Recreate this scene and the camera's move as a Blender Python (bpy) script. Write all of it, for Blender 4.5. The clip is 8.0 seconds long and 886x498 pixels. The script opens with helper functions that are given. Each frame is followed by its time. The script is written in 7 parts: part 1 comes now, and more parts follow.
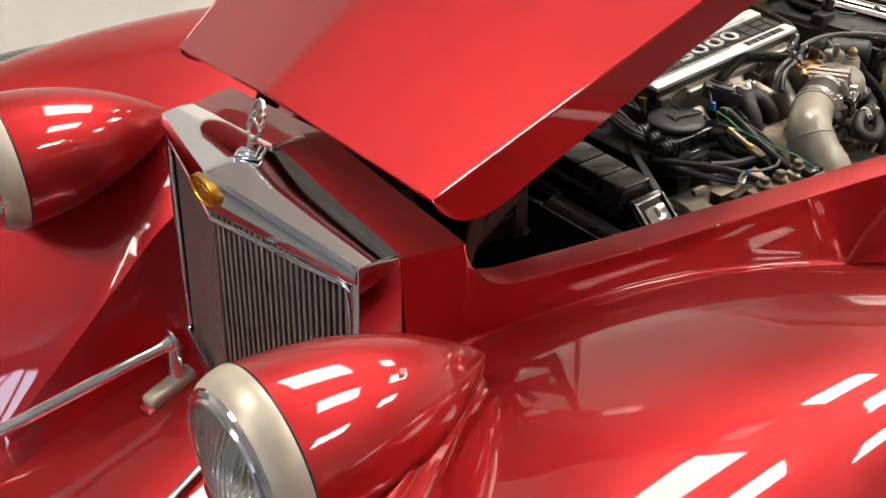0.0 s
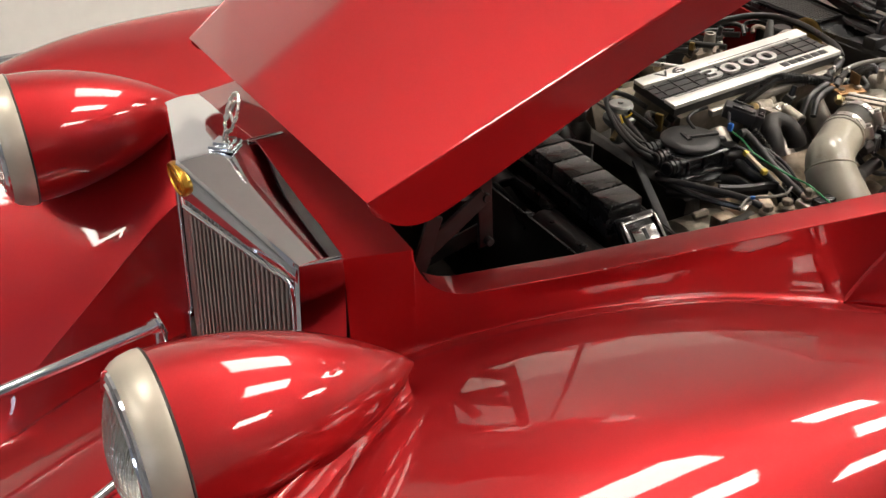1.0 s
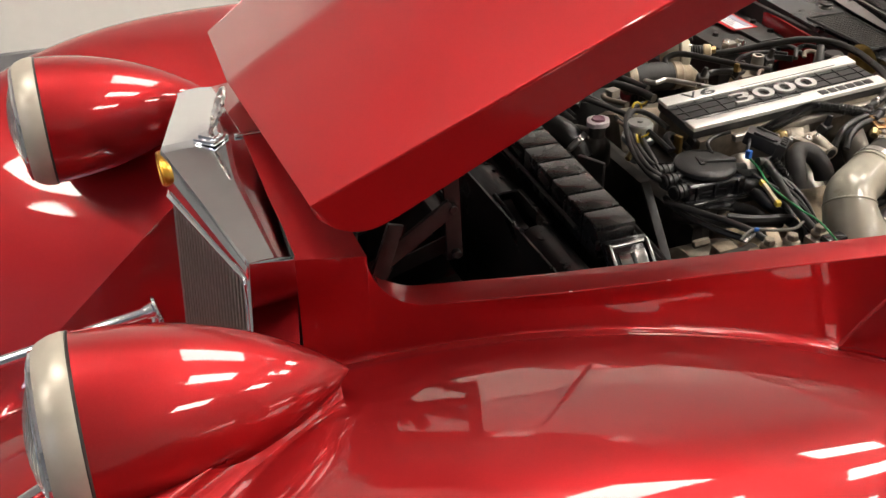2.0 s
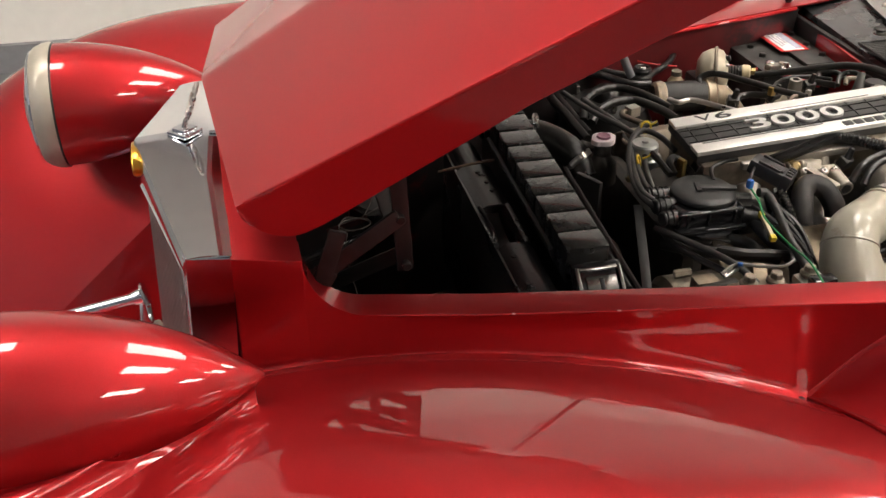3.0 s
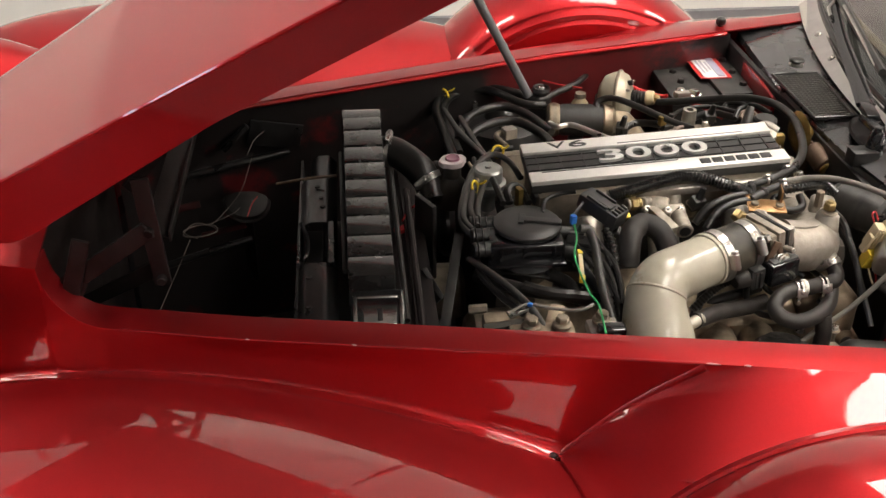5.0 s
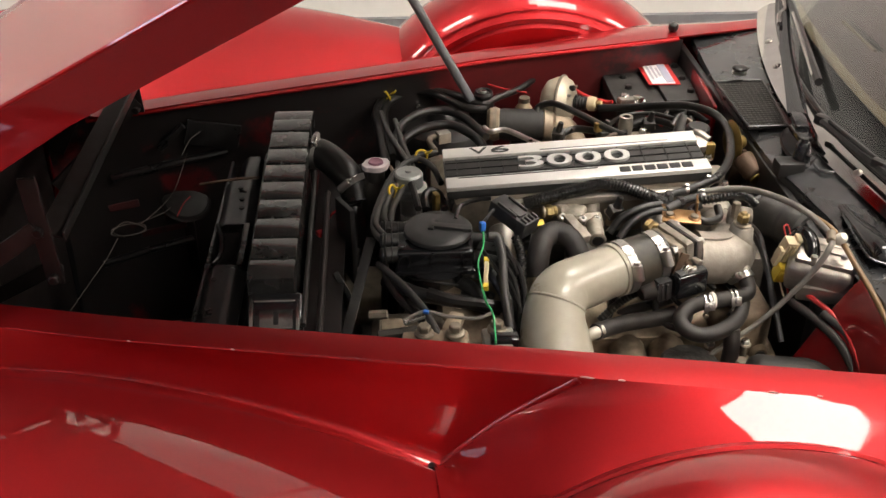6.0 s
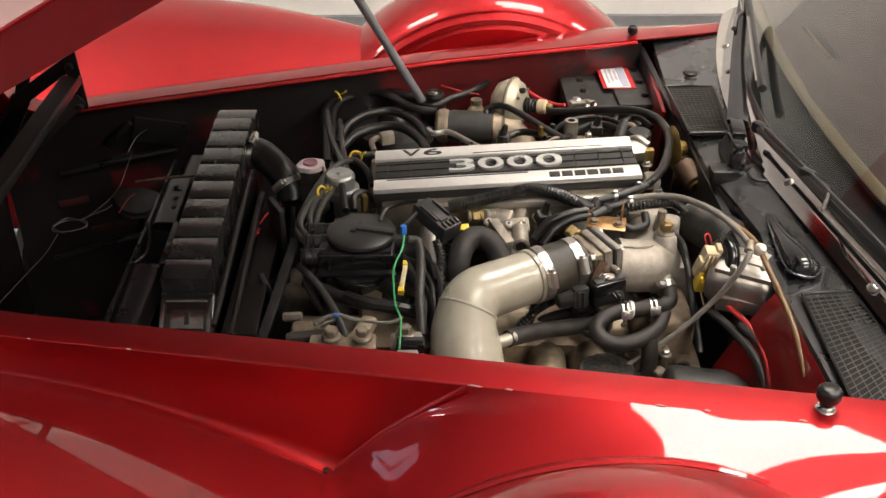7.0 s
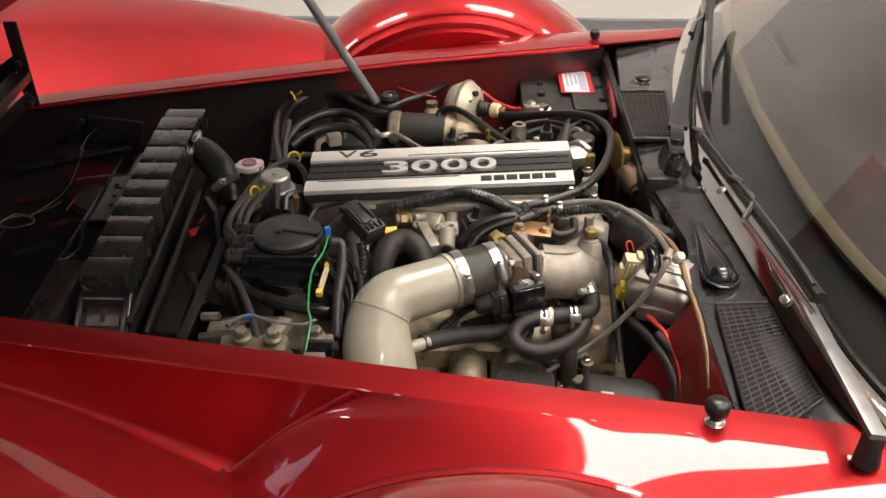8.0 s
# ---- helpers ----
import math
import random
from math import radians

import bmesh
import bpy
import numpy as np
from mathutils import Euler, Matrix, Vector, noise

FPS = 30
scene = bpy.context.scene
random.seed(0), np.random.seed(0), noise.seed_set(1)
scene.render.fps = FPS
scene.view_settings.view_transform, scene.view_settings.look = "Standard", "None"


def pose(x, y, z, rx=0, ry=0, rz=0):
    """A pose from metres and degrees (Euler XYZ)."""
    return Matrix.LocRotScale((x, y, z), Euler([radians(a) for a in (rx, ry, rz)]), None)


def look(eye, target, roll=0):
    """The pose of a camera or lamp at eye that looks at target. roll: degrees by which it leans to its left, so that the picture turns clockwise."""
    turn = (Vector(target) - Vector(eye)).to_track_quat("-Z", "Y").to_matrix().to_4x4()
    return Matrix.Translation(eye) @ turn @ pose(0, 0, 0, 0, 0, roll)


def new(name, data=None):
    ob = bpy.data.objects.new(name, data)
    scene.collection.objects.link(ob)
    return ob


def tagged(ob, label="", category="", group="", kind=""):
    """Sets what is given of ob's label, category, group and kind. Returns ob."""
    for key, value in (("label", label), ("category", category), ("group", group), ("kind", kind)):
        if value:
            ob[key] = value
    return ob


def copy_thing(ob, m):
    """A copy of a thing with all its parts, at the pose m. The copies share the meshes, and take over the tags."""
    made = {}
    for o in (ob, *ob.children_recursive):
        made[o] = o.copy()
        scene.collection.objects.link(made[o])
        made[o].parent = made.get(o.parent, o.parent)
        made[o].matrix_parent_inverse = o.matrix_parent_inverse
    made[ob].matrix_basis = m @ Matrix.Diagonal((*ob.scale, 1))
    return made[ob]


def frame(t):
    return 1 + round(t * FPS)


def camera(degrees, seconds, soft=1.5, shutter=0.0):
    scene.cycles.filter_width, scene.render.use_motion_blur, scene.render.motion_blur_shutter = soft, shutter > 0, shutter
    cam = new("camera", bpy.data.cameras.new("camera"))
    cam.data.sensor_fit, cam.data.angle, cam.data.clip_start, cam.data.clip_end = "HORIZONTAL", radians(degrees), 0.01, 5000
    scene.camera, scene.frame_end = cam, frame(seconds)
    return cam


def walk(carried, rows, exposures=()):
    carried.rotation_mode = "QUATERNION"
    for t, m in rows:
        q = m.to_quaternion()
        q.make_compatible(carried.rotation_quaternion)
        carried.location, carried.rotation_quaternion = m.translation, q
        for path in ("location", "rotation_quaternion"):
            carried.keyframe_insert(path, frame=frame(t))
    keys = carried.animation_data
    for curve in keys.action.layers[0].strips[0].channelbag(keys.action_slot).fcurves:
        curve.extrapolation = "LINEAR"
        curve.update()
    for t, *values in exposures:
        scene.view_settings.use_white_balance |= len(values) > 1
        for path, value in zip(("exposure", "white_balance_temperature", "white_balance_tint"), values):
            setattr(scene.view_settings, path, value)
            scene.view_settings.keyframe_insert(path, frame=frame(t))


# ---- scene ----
cam = camera(47.2, 8.0)
PATH = [
    (0, (-0.576, -1.086, 1.605), (0.452, 0.255, 0.535), -0.2),
    (0.5, (-0.483, -1.144, 1.606), (0.437, 0.273, 0.537), -0.2),
    (1, (-0.395, -1.191, 1.601), (0.43, 0.288, 0.537), -0.3),
    (1.5, (-0.308, -1.228, 1.599), (0.417, 0.306, 0.54), -0.2),
    (3, (0.001, -1.289, 1.594), (0.383, 0.367, 0.54), 0.0),
    (3.5, (0.107, -1.293, 1.594), (0.403, 0.381, 0.54), 0.1),
    (4, (0.214, -1.295, 1.594), (0.458, 0.386, 0.539), 0.3),
    (4.5, (0.325, -1.298, 1.596), (0.526, 0.388, 0.54), 0.3),
    (5, (0.429, -1.298, 1.596), (0.596, 0.391, 0.54), 0.3),
    (6.5, (0.673, -1.296, 1.601), (0.744, 0.397, 0.54), 0.3),
    (7, (0.746, -1.291, 1.602), (0.788, 0.402, 0.538), 0.3),
    (7.5, (0.819, -1.287, 1.601), (0.829, 0.407, 0.538), 0.2),
    (8, (0.895, -1.282, 1.597), (0.866, 0.414, 0.538), 0.1),
]
walk(cam, [(t, look(eye, target, roll)) for t, eye, target, roll in PATH])

# ---- room light: ceiling fittings, a bright shop window, soft exposure ----
world = bpy.data.worlds.new("showroom_air")
scene.world = world
world.use_nodes = True
world.node_tree.nodes["Background"].inputs[0].default_value = (0.9, 0.88, 0.85, 1)
world.node_tree.nodes["Background"].inputs[1].default_value = 0.03
scene.view_settings.exposure = 0.0


# ---- materials ----
def material(name):
    m = bpy.data.materials.new(name)
    m.use_nodes = True
    return m, m.node_tree.nodes, m.node_tree.links, m.node_tree.nodes["Principled BSDF"]


def surface(name, color, rough=0.5, metal=0.0, vary=0.12, scale=30.0, bump=0.05, coat=0.0, dark=0.0, stain=13.0, rough_vary=0.14):
    """A surface with fine grain, broad stains, uneven gloss and a slight relief."""
    m, n, l, b = material(name)
    co = n.new("ShaderNodeTexCoord")
    fine = n.new("ShaderNodeTexNoise")
    fine.inputs["Scale"].default_value = scale
    fine.inputs["Detail"].default_value = 6
    l.new(co.outputs["Object"], fine.inputs["Vector"])
    broad = n.new("ShaderNodeTexNoise")
    broad.inputs["Scale"].default_value = stain
    broad.inputs["Detail"].default_value = 6
    broad.inputs["Roughness"].default_value = 0.62
    l.new(co.outputs["Object"], broad.inputs["Vector"])
    add = n.new("ShaderNodeMath")
    add.operation = "ADD"
    l.new(fine.outputs["Fac"], add.inputs[0])
    l.new(broad.outputs["Fac"], add.inputs[1])
    ramp = n.new("ShaderNodeMapRange")
    ramp.inputs["From Min"].default_value = 0.6
    ramp.inputs["From Max"].default_value = 1.4
    l.new(add.outputs[0], ramp.inputs["Value"])
    mix = n.new("ShaderNodeMix")
    mix.data_type = "RGBA"
    lo = [max(0.0, c * (1 - vary) - dark) for c in color]
    hi = [min(1.0, c * (1 + vary)) for c in color]
    mix.inputs["A"].default_value = (*lo, 1)
    mix.inputs["B"].default_value = (*hi, 1)
    l.new(ramp.outputs[0], mix.inputs["Factor"])
    l.new(mix.outputs["Result"], b.inputs["Base Color"])
    rr = n.new("ShaderNodeMapRange")
    rr.inputs["To Min"].default_value = max(0.02, rough - rough_vary)
    rr.inputs["To Max"].default_value = min(1.0, rough + rough_vary)
    l.new(broad.outputs["Fac"], rr.inputs["Value"])
    l.new(rr.outputs[0], b.inputs["Roughness"])
    b.inputs["Metallic"].default_value = metal
    b.inputs["Coat Weight"].default_value = coat
    b.inputs["Coat Roughness"].default_value = 0.04
    if bump:
        bp = n.new("ShaderNodeBump")
        bp.inputs["Strength"].default_value = bump
        bp.inputs["Distance"].default_value = 0.002
        l.new(fine.outputs["Fac"], bp.inputs["Height"])
        l.new(bp.outputs["Normal"], b.inputs["Normal"])
    return m


def car_paint(name, color):
    """Red metallic lacquer: flakes under a clear coat, with a faint ripple in the coat."""
    m, n, l, b = material(name)
    co = n.new("ShaderNodeTexCoord")
    flake = n.new("ShaderNodeTexVoronoi")
    flake.inputs["Scale"].default_value = 900
    l.new(co.outputs["Object"], flake.inputs["Vector"])
    broad = n.new("ShaderNodeTexNoise")
    broad.inputs["Scale"].default_value = 5
    l.new(co.outputs["Object"], broad.inputs["Vector"])
    mix = n.new("ShaderNodeMix")
    mix.data_type = "RGBA"
    mix.inputs["A"].default_value = (color[0] * 0.82, color[1] * 0.8, color[2] * 0.8, 1)
    mix.inputs["B"].default_value = (*color, 1)
    fac = n.new("ShaderNodeMath")
    fac.operation = "MULTIPLY_ADD"
    fac.inputs[1].default_value = 0.5
    l.new(flake.outputs["Color"], fac.inputs[0])
    l.new(broad.outputs["Fac"], fac.inputs[2])
    l.new(fac.outputs[0], mix.inputs["Factor"])
    l.new(mix.outputs["Result"], b.inputs["Base Color"])
    b.inputs["Metallic"].default_value = 0.79
    b.inputs["Roughness"].default_value = 0.48
    b.inputs["Coat Weight"].default_value = 1.0
    b.inputs["Coat Roughness"].default_value = 0.03
    b.inputs["Coat IOR"].default_value = 1.52
    ripple = n.new("ShaderNodeBump")
    ripple.inputs["Strength"].default_value = 0.02
    ripple.inputs["Distance"].default_value = 0.01
    l.new(broad.outputs["Fac"], ripple.inputs["Height"])
    l.new(ripple.outputs["Normal"], b.inputs["Coat Normal"])
    return m


def glass_sheet(name, color=(1, 1, 1), rough=0.0, ior=1.45):
    m, n, l, b = material(name)
    b.inputs["Base Color"].default_value = (*color, 1)
    b.inputs["Transmission Weight"].default_value = 1.0
    b.inputs["Roughness"].default_value = rough
    b.inputs["IOR"].default_value = ior
    return m


def sooty_red(name):
    """Black overspray and dirt over red inner-wing paint, which shows in a broken patch."""
    m, n, l, b = material(name)
    co = n.new("ShaderNodeTexCoord")
    sep = n.new("ShaderNodeSeparateXYZ")
    l.new(co.outputs["Object"], sep.inputs[0])
    cloud = n.new("ShaderNodeTexNoise")
    cloud.inputs["Scale"].default_value = 9
    cloud.inputs["Detail"].default_value = 7
    cloud.inputs["Roughness"].default_value = 0.6
    l.new(co.outputs["Object"], cloud.inputs["Vector"])
    shift = n.new("ShaderNodeMath")
    shift.operation = "MULTIPLY_ADD"
    shift.inputs[1].default_value = 0.35
    l.new(cloud.outputs["Fac"], shift.inputs[0])
    l.new(sep.outputs["X"], shift.inputs[2])
    rise = n.new("ShaderNodeMapRange")
    rise.interpolation_type = "SMOOTHSTEP"
    rise.inputs["From Min"].default_value = 0.20
    rise.inputs["From Max"].default_value = 0.27
    l.new(shift.outputs[0], rise.inputs["Value"])
    fall = n.new("ShaderNodeMapRange")
    fall.interpolation_type = "SMOOTHSTEP"
    fall.inputs["From Min"].default_value = 0.52
    fall.inputs["From Max"].default_value = 0.66
    fall.inputs["To Min"].default_value = 1.0
    fall.inputs["To Max"].default_value = 0.0
    l.new(shift.outputs[0], fall.inputs["Value"])
    both = n.new("ShaderNodeMath")
    both.operation = "MULTIPLY"
    l.new(rise.outputs[0], both.inputs[0])
    l.new(fall.outputs[0], both.inputs[1])
    dirt = n.new("ShaderNodeMath")
    dirt.operation = "MULTIPLY"
    l.new(both.outputs[0], dirt.inputs[0])
    l.new(cloud.outputs["Fac"], dirt.inputs[1])
    mix = n.new("ShaderNodeMix")
    mix.data_type = "RGBA"
    mix.inputs["A"].default_value = (0.019, 0.0155, 0.015, 1)
    mix.inputs["B"].default_value = (0.24, 0.010, 0.013, 1)
    rub = n.new("ShaderNodeMapRange")
    rub.interpolation_type = "SMOOTHSTEP"
    rub.inputs["From Min"].default_value = 0.54
    rub.inputs["From Max"].default_value = 0.66
    rub.inputs["To Max"].default_value = 0.55
    l.new(cloud.outputs["Fac"], rub.inputs["Value"])
    most = n.new("ShaderNodeMath")
    most.operation = "MAXIMUM"
    l.new(dirt.outputs[0], most.inputs[0])
    l.new(rub.outputs[0], most.inputs[1])
    l.new(most.outputs[0], mix.inputs["Factor"])
    l.new(mix.outputs["Result"], b.inputs["Base Color"])
    rr = n.new("ShaderNodeMapRange")
    rr.inputs["To Min"].default_value = 0.30
    rr.inputs["To Max"].default_value = 0.62
    l.new(cloud.outputs["Fac"], rr.inputs["Value"])
    l.new(rr.outputs[0], b.inputs["Roughness"])
    bp = n.new("ShaderNodeBump")
    bp.inputs["Strength"].default_value = 0.12
    bp.inputs["Distance"].default_value = 0.003
    l.new(cloud.outputs["Fac"], bp.inputs["Height"])
    l.new(bp.outputs["Normal"], b.inputs["Normal"])
    return m


def fluted_glass(name):
    """Milky lamp glass with upright flutes pressed into it."""
    m = glass_sheet(name, (0.93, 0.94, 0.91), 0.12, 1.45)
    n, l = m.node_tree.nodes, m.node_tree.links
    co = n.new("ShaderNodeTexCoord")
    wave = n.new("ShaderNodeTexWave")
    wave.bands_direction = "Y"
    wave.inputs["Scale"].default_value = 38
    wave.inputs["Distortion"].default_value = 0.4
    l.new(co.outputs["Object"], wave.inputs["Vector"])
    bp = n.new("ShaderNodeBump")
    bp.inputs["Strength"].default_value = 0.35
    bp.inputs["Distance"].default_value = 0.003
    l.new(wave.outputs["Fac"], bp.inputs["Height"])
    l.new(bp.outputs["Normal"], n["Principled BSDF"].inputs["Normal"])
    return m


def glow(name, color, strength):
    m, n, l, b = material(name)
    b.inputs["Base Color"].default_value = (0.9, 0.9, 0.9, 1)
    b.inputs["Emission Color"].default_value = (*color, 1)
    b.inputs["Emission Strength"].default_value = strength
    return m


RED = car_paint("red_metallic_lacquer", (0.40, 0.0095, 0.013))
CHROME = surface("chrome", (0.80, 0.82, 0.85), 0.07, 1.0, 0.04, 60, 0.01, rough_vary=0.04)
CREAM = surface("cream_enamel", (0.46, 0.42, 0.34), 0.42, 0.3, 0.10, 40, 0.02, coat=0.15)
GOLD = surface("gold_plate", (0.68, 0.38, 0.06), 0.32, 1.0, 0.15, 80, 0.1)
SLAT = surface("brushed_grille_metal", (0.36, 0.33, 0.31), 0.36, 0.85, 0.15, 90, 0.05)
BLACK = surface("black_paint", (0.017, 0.0155, 0.015), 0.36, 0.0, 0.4, 50, 0.06)
GLOSSBLACK = surface("gloss_black_paint", (0.01, 0.01, 0.011), 0.16, 0.0, 0.3, 40, 0.03, coat=0.4)
PLASTIC = surface("grey_black_plastic", (0.030, 0.029, 0.028), 0.44, 0.0, 0.35, 60, 0.08, dark=0.005)
RUBBER = surface("black_rubber", (0.013, 0.012, 0.011), 0.33, 0.0, 0.6, 45, 0.14, rough_vary=0.22)
DULLRUBBER = surface("dull_aged_rubber", (0.024, 0.020, 0.017), 0.60, 0.0, 0.6, 45, 0.16, dark=0.008, stain=20)
BROWNCAST = surface("brown_stained_casting", (0.25, 0.195, 0.14), 0.62, 0.35, 0.6, 40, 0.4, dark=0.06, stain=16)
GREYRUBBER = surface("dusty_grey_rubber", (0.034, 0.031, 0.028), 0.48, 0.0, 0.35, 45, 0.08)
ALLOY = surface("cast_aluminium", (0.43, 0.40, 0.355), 0.42, 0.85, 0.25, 70, 0.25, dark=0.03)
DULLALLOY = surface("oxidised_aluminium", (0.28, 0.24, 0.19), 0.55, 0.7, 0.4, 60, 0.3, dark=0.03)
DIRTY = surface("oily_engine_block", (0.045, 0.04, 0.034), 0.6, 0.3, 0.6, 40, 0.4, dark=0.015)
PIPEPAINT = surface("warm_grey_pipe_paint", (0.375, 0.345, 0.27), 0.32, 0.0, 0.10, 60, 0.06, coat=0.45)
STEEL = surface("bright_steel", (0.55, 0.53, 0.5), 0.28, 0.95, 0.15, 80, 0.05)
CABLEGREY = surface("worn_grey_cable_sheath", (0.17, 0.155, 0.135), 0.5, 0.0, 0.3, 60, 0.08)
BRASS = surface("brass_and_cadmium", (0.36, 0.27, 0.13), 0.42, 0.8, 0.35, 70, 0.15, dark=0.03)
PASSIVATE = surface("dull_gold_passivate", (0.30, 0.21, 0.075), 0.42, 0.75, 0.4, 60, 0.12, dark=0.03)
COPPER = surface("copper_stained_plate", (0.34, 0.20, 0.10), 0.38, 0.8, 0.4, 60, 0.12, dark=0.04)
RUSTY = surface("rust_stained_steel", (0.12, 0.08, 0.055), 0.6, 0.5, 0.5, 60, 0.3, dark=0.03)
STAINED = surface("oil_stained_aluminium", (0.34, 0.28, 0.205), 0.5, 0.7, 0.75, 34, 0.35, dark=0.06, stain=14)
DULLRED = surface("dull_dark_red_paint", (0.050, 0.008, 0.008), 0.65, 0.0, 0.7, 40, 0.1, dark=0.012, stain=20)
HINGEBLACK = surface("dirty_black_steel", (0.015, 0.0115, 0.011), 0.45, 0.0, 0.5, 50, 0.1)
HINGEBLACK.node_tree.nodes["Principled BSDF"].inputs["Specular IOR Level"].default_value = 0.22
SUPPORT = surface("semi_gloss_black_panel", (0.016, 0.015, 0.015), 0.3, 0.0, 0.5, 40, 0.06, coat=0.25)
SLEEVE = surface("glossy_ribbed_sleeve", (0.020, 0.019, 0.018), 0.20, 0.0, 0.4, 50, 0.03, coat=0.7, rough_vary=0.06)
DUSTYDARK = surface("dusty_battery_case", (0.030, 0.028, 0.026), 0.55, 0.0, 0.6, 40, 0.12, dark=0.008)
MESHGREY = surface("dusty_mesh_wire", (0.075, 0.069, 0.064), 0.5, 0.1, 0.4, 60, 0.05)
TANKP = surface("worn_black_tank_plastic", (0.024, 0.023, 0.022), 0.26, 0.0, 0.4, 35, 0.07, dark=0.006, stain=20, coat=0.6)
PLATED = surface("dark_plated_steel", (0.30, 0.29, 0.28), 0.20, 0.95, 0.6, 40, 0.12, dark=0.01)
CASTROUGH = surface("rough_cast_alloy", (0.32, 0.285, 0.24), 0.52, 0.6, 0.4, 90, 0.5, dark=0.04)
MATTECAST = surface("matte_cast_alloy", (0.35, 0.315, 0.27), 0.58, 0.60, 0.3, 80, 0.45, dark=0.03)
ZINC = surface("dull_zinc_plate", (0.40, 0.41, 0.39), 0.38, 0.75, 0.25, 60, 0.08)
POLISHED = surface("worn_bright_steel", (0.30, 0.295, 0.29), 0.42, 0.95, 0.2, 50, 0.08)
DUSTY = surface("dusty_black_plastic", (0.036, 0.034, 0.031), 0.5, 0.0, 0.5, 50, 0.12, dark=0.012)
WHITE = surface("off_white_plaster", (0.74, 0.72, 0.67), 0.8, 0.0, 0.04, 20, 0.05, stain=1.5)
CEIL = surface("ceiling_white", (0.85, 0.83, 0.79), 0.85, 0.0, 0.03, 20, 0.05, stain=1.5)
FLOORM = surface("polished_grey_floor", (0.15, 0.15, 0.152), 0.3, 0.0, 0.12, 6, 0.02, stain=1.5)
BRUSHED = surface("brushed_silver", (0.82, 0.80, 0.76), 0.36, 0.5, 0.05, 120, 0.03)
NUMERAL = surface("satin_silver_numeral", (0.72, 0.71, 0.69), 0.30, 0.6, 0.08, 90, 0.03)
GREY = surface("grey_painted_metal", (0.22, 0.22, 0.23), 0.5, 0.1, 0.1, 30, 0.03)


# ---- mesh helpers ----
def part(name, bm, mat, parent=None, label="", smooth=True):
    """Link a bmesh as one object under a thing."""
    me = bpy.data.meshes.new(name)
    bmesh.ops.recalc_face_normals(bm, faces=bm.faces)
    bm.to_mesh(me)
    bm.free()
    if smooth:
        me.shade_smooth()
        me.set_sharp_from_angle(angle=radians(38))
    me.materials.append(mat)
    ob = new(name, me)
    if parent:
        ob.parent = parent
    if label:
        ob["label"] = label
    return ob


def thing(name, label, category, at=(0, 0, 0), group="", kind=""):
    ob = new(name)
    ob.location = at
    ob.empty_display_size = 0.05
    return tagged(ob, label, category, group, kind)


def put(bm, m):
    bmesh.ops.transform(bm, matrix=m, verts=bm.verts)
    return bm


def join(*bms):
    """Several bmeshes as one."""
    out = bmesh.new()
    for b in bms:
        me = bpy.data.meshes.new("tmp")
        b.to_mesh(me)
        b.free()
        out.from_mesh(me)
        bpy.data.meshes.remove(me)
    return out


def box(sx, sy, sz, bevel=0.0, m=None, seg=2):
    bm = bmesh.new()
    bmesh.ops.create_cube(bm, size=1)
    bmesh.ops.scale(bm, vec=(sx, sy, sz), verts=bm.verts)
    if bevel:
        bmesh.ops.bevel(bm, geom=bm.edges[:], offset=bevel, segments=seg, affect="EDGES", profile=0.6)
    return put(bm, m) if m else bm


def at(x, y, z, rx=0, ry=0, rz=0):
    return pose(x, y, z, rx, ry, rz)


def lathe(profile, seg=32, m=None, close=True):
    """Turn (radius, height) pairs about z."""
    bm = bmesh.new()
    rings = []
    for r, z in profile:
        if r < 1e-6:
            rings.append([bm.verts.new((0, 0, z))])
        else:
            rings.append([bm.verts.new((r * math.cos(2 * math.pi * k / seg), r * math.sin(2 * math.pi * k / seg), z)) for k in range(seg)])
    for a, b in zip(rings, rings[1:]):
        for k in range(seg):
            q = (k + 1) % seg
            if len(a) == 1 and len(b) == 1:
                continue
            if len(a) == 1:
                bm.faces.new((a[0], b[k], b[q]))
            elif len(b) == 1:
                bm.faces.new((a[k], a[q], b[0]))
            else:
                bm.faces.new((a[k], a[q], b[q], b[k]))
    return put(bm, m) if m else bm


def rod_between(a, b, r, r2=None, seg=16, bevel=True):
    """A capped rod from a to b."""
    a, b = Vector(a), Vector(b)
    h = (b - a).length
    r2 = r if r2 is None else r2
    e = min(r, r2) * 0.18 if bevel else 0.0
    prof = [(0, 0), (r - e, 0), (r, e), (r2, h - e), (r2 - e, h), (0, h)] if bevel else [(0, 0), (r, 0), (r2, h), (0, h)]
    bm = lathe(prof, seg)
    return put(bm, Matrix.Translation(a) @ (b - a).to_track_quat("Z", "Y").to_matrix().to_4x4())


def curve_points(pts, steps=8):
    """A smooth line through the points."""
    p = [Vector(q) for q in pts]
    p = [2 * p[0] - p[1]] + p + [2 * p[-1] - p[-2]]
    out = []
    for i in range(1, len(p) - 2):
        for k in range(steps):
            t = k / steps
            a, b, c, d = p[i - 1], p[i], p[i + 1], p[i + 2]
            out.append(0.5 * ((2 * b) + (c - a) * t + (2 * a - 5 * b + 4 * c - d) * t * t + (3 * b - a - 3 * c + d) * t ** 3))
    out.append(p[-2])
    return out


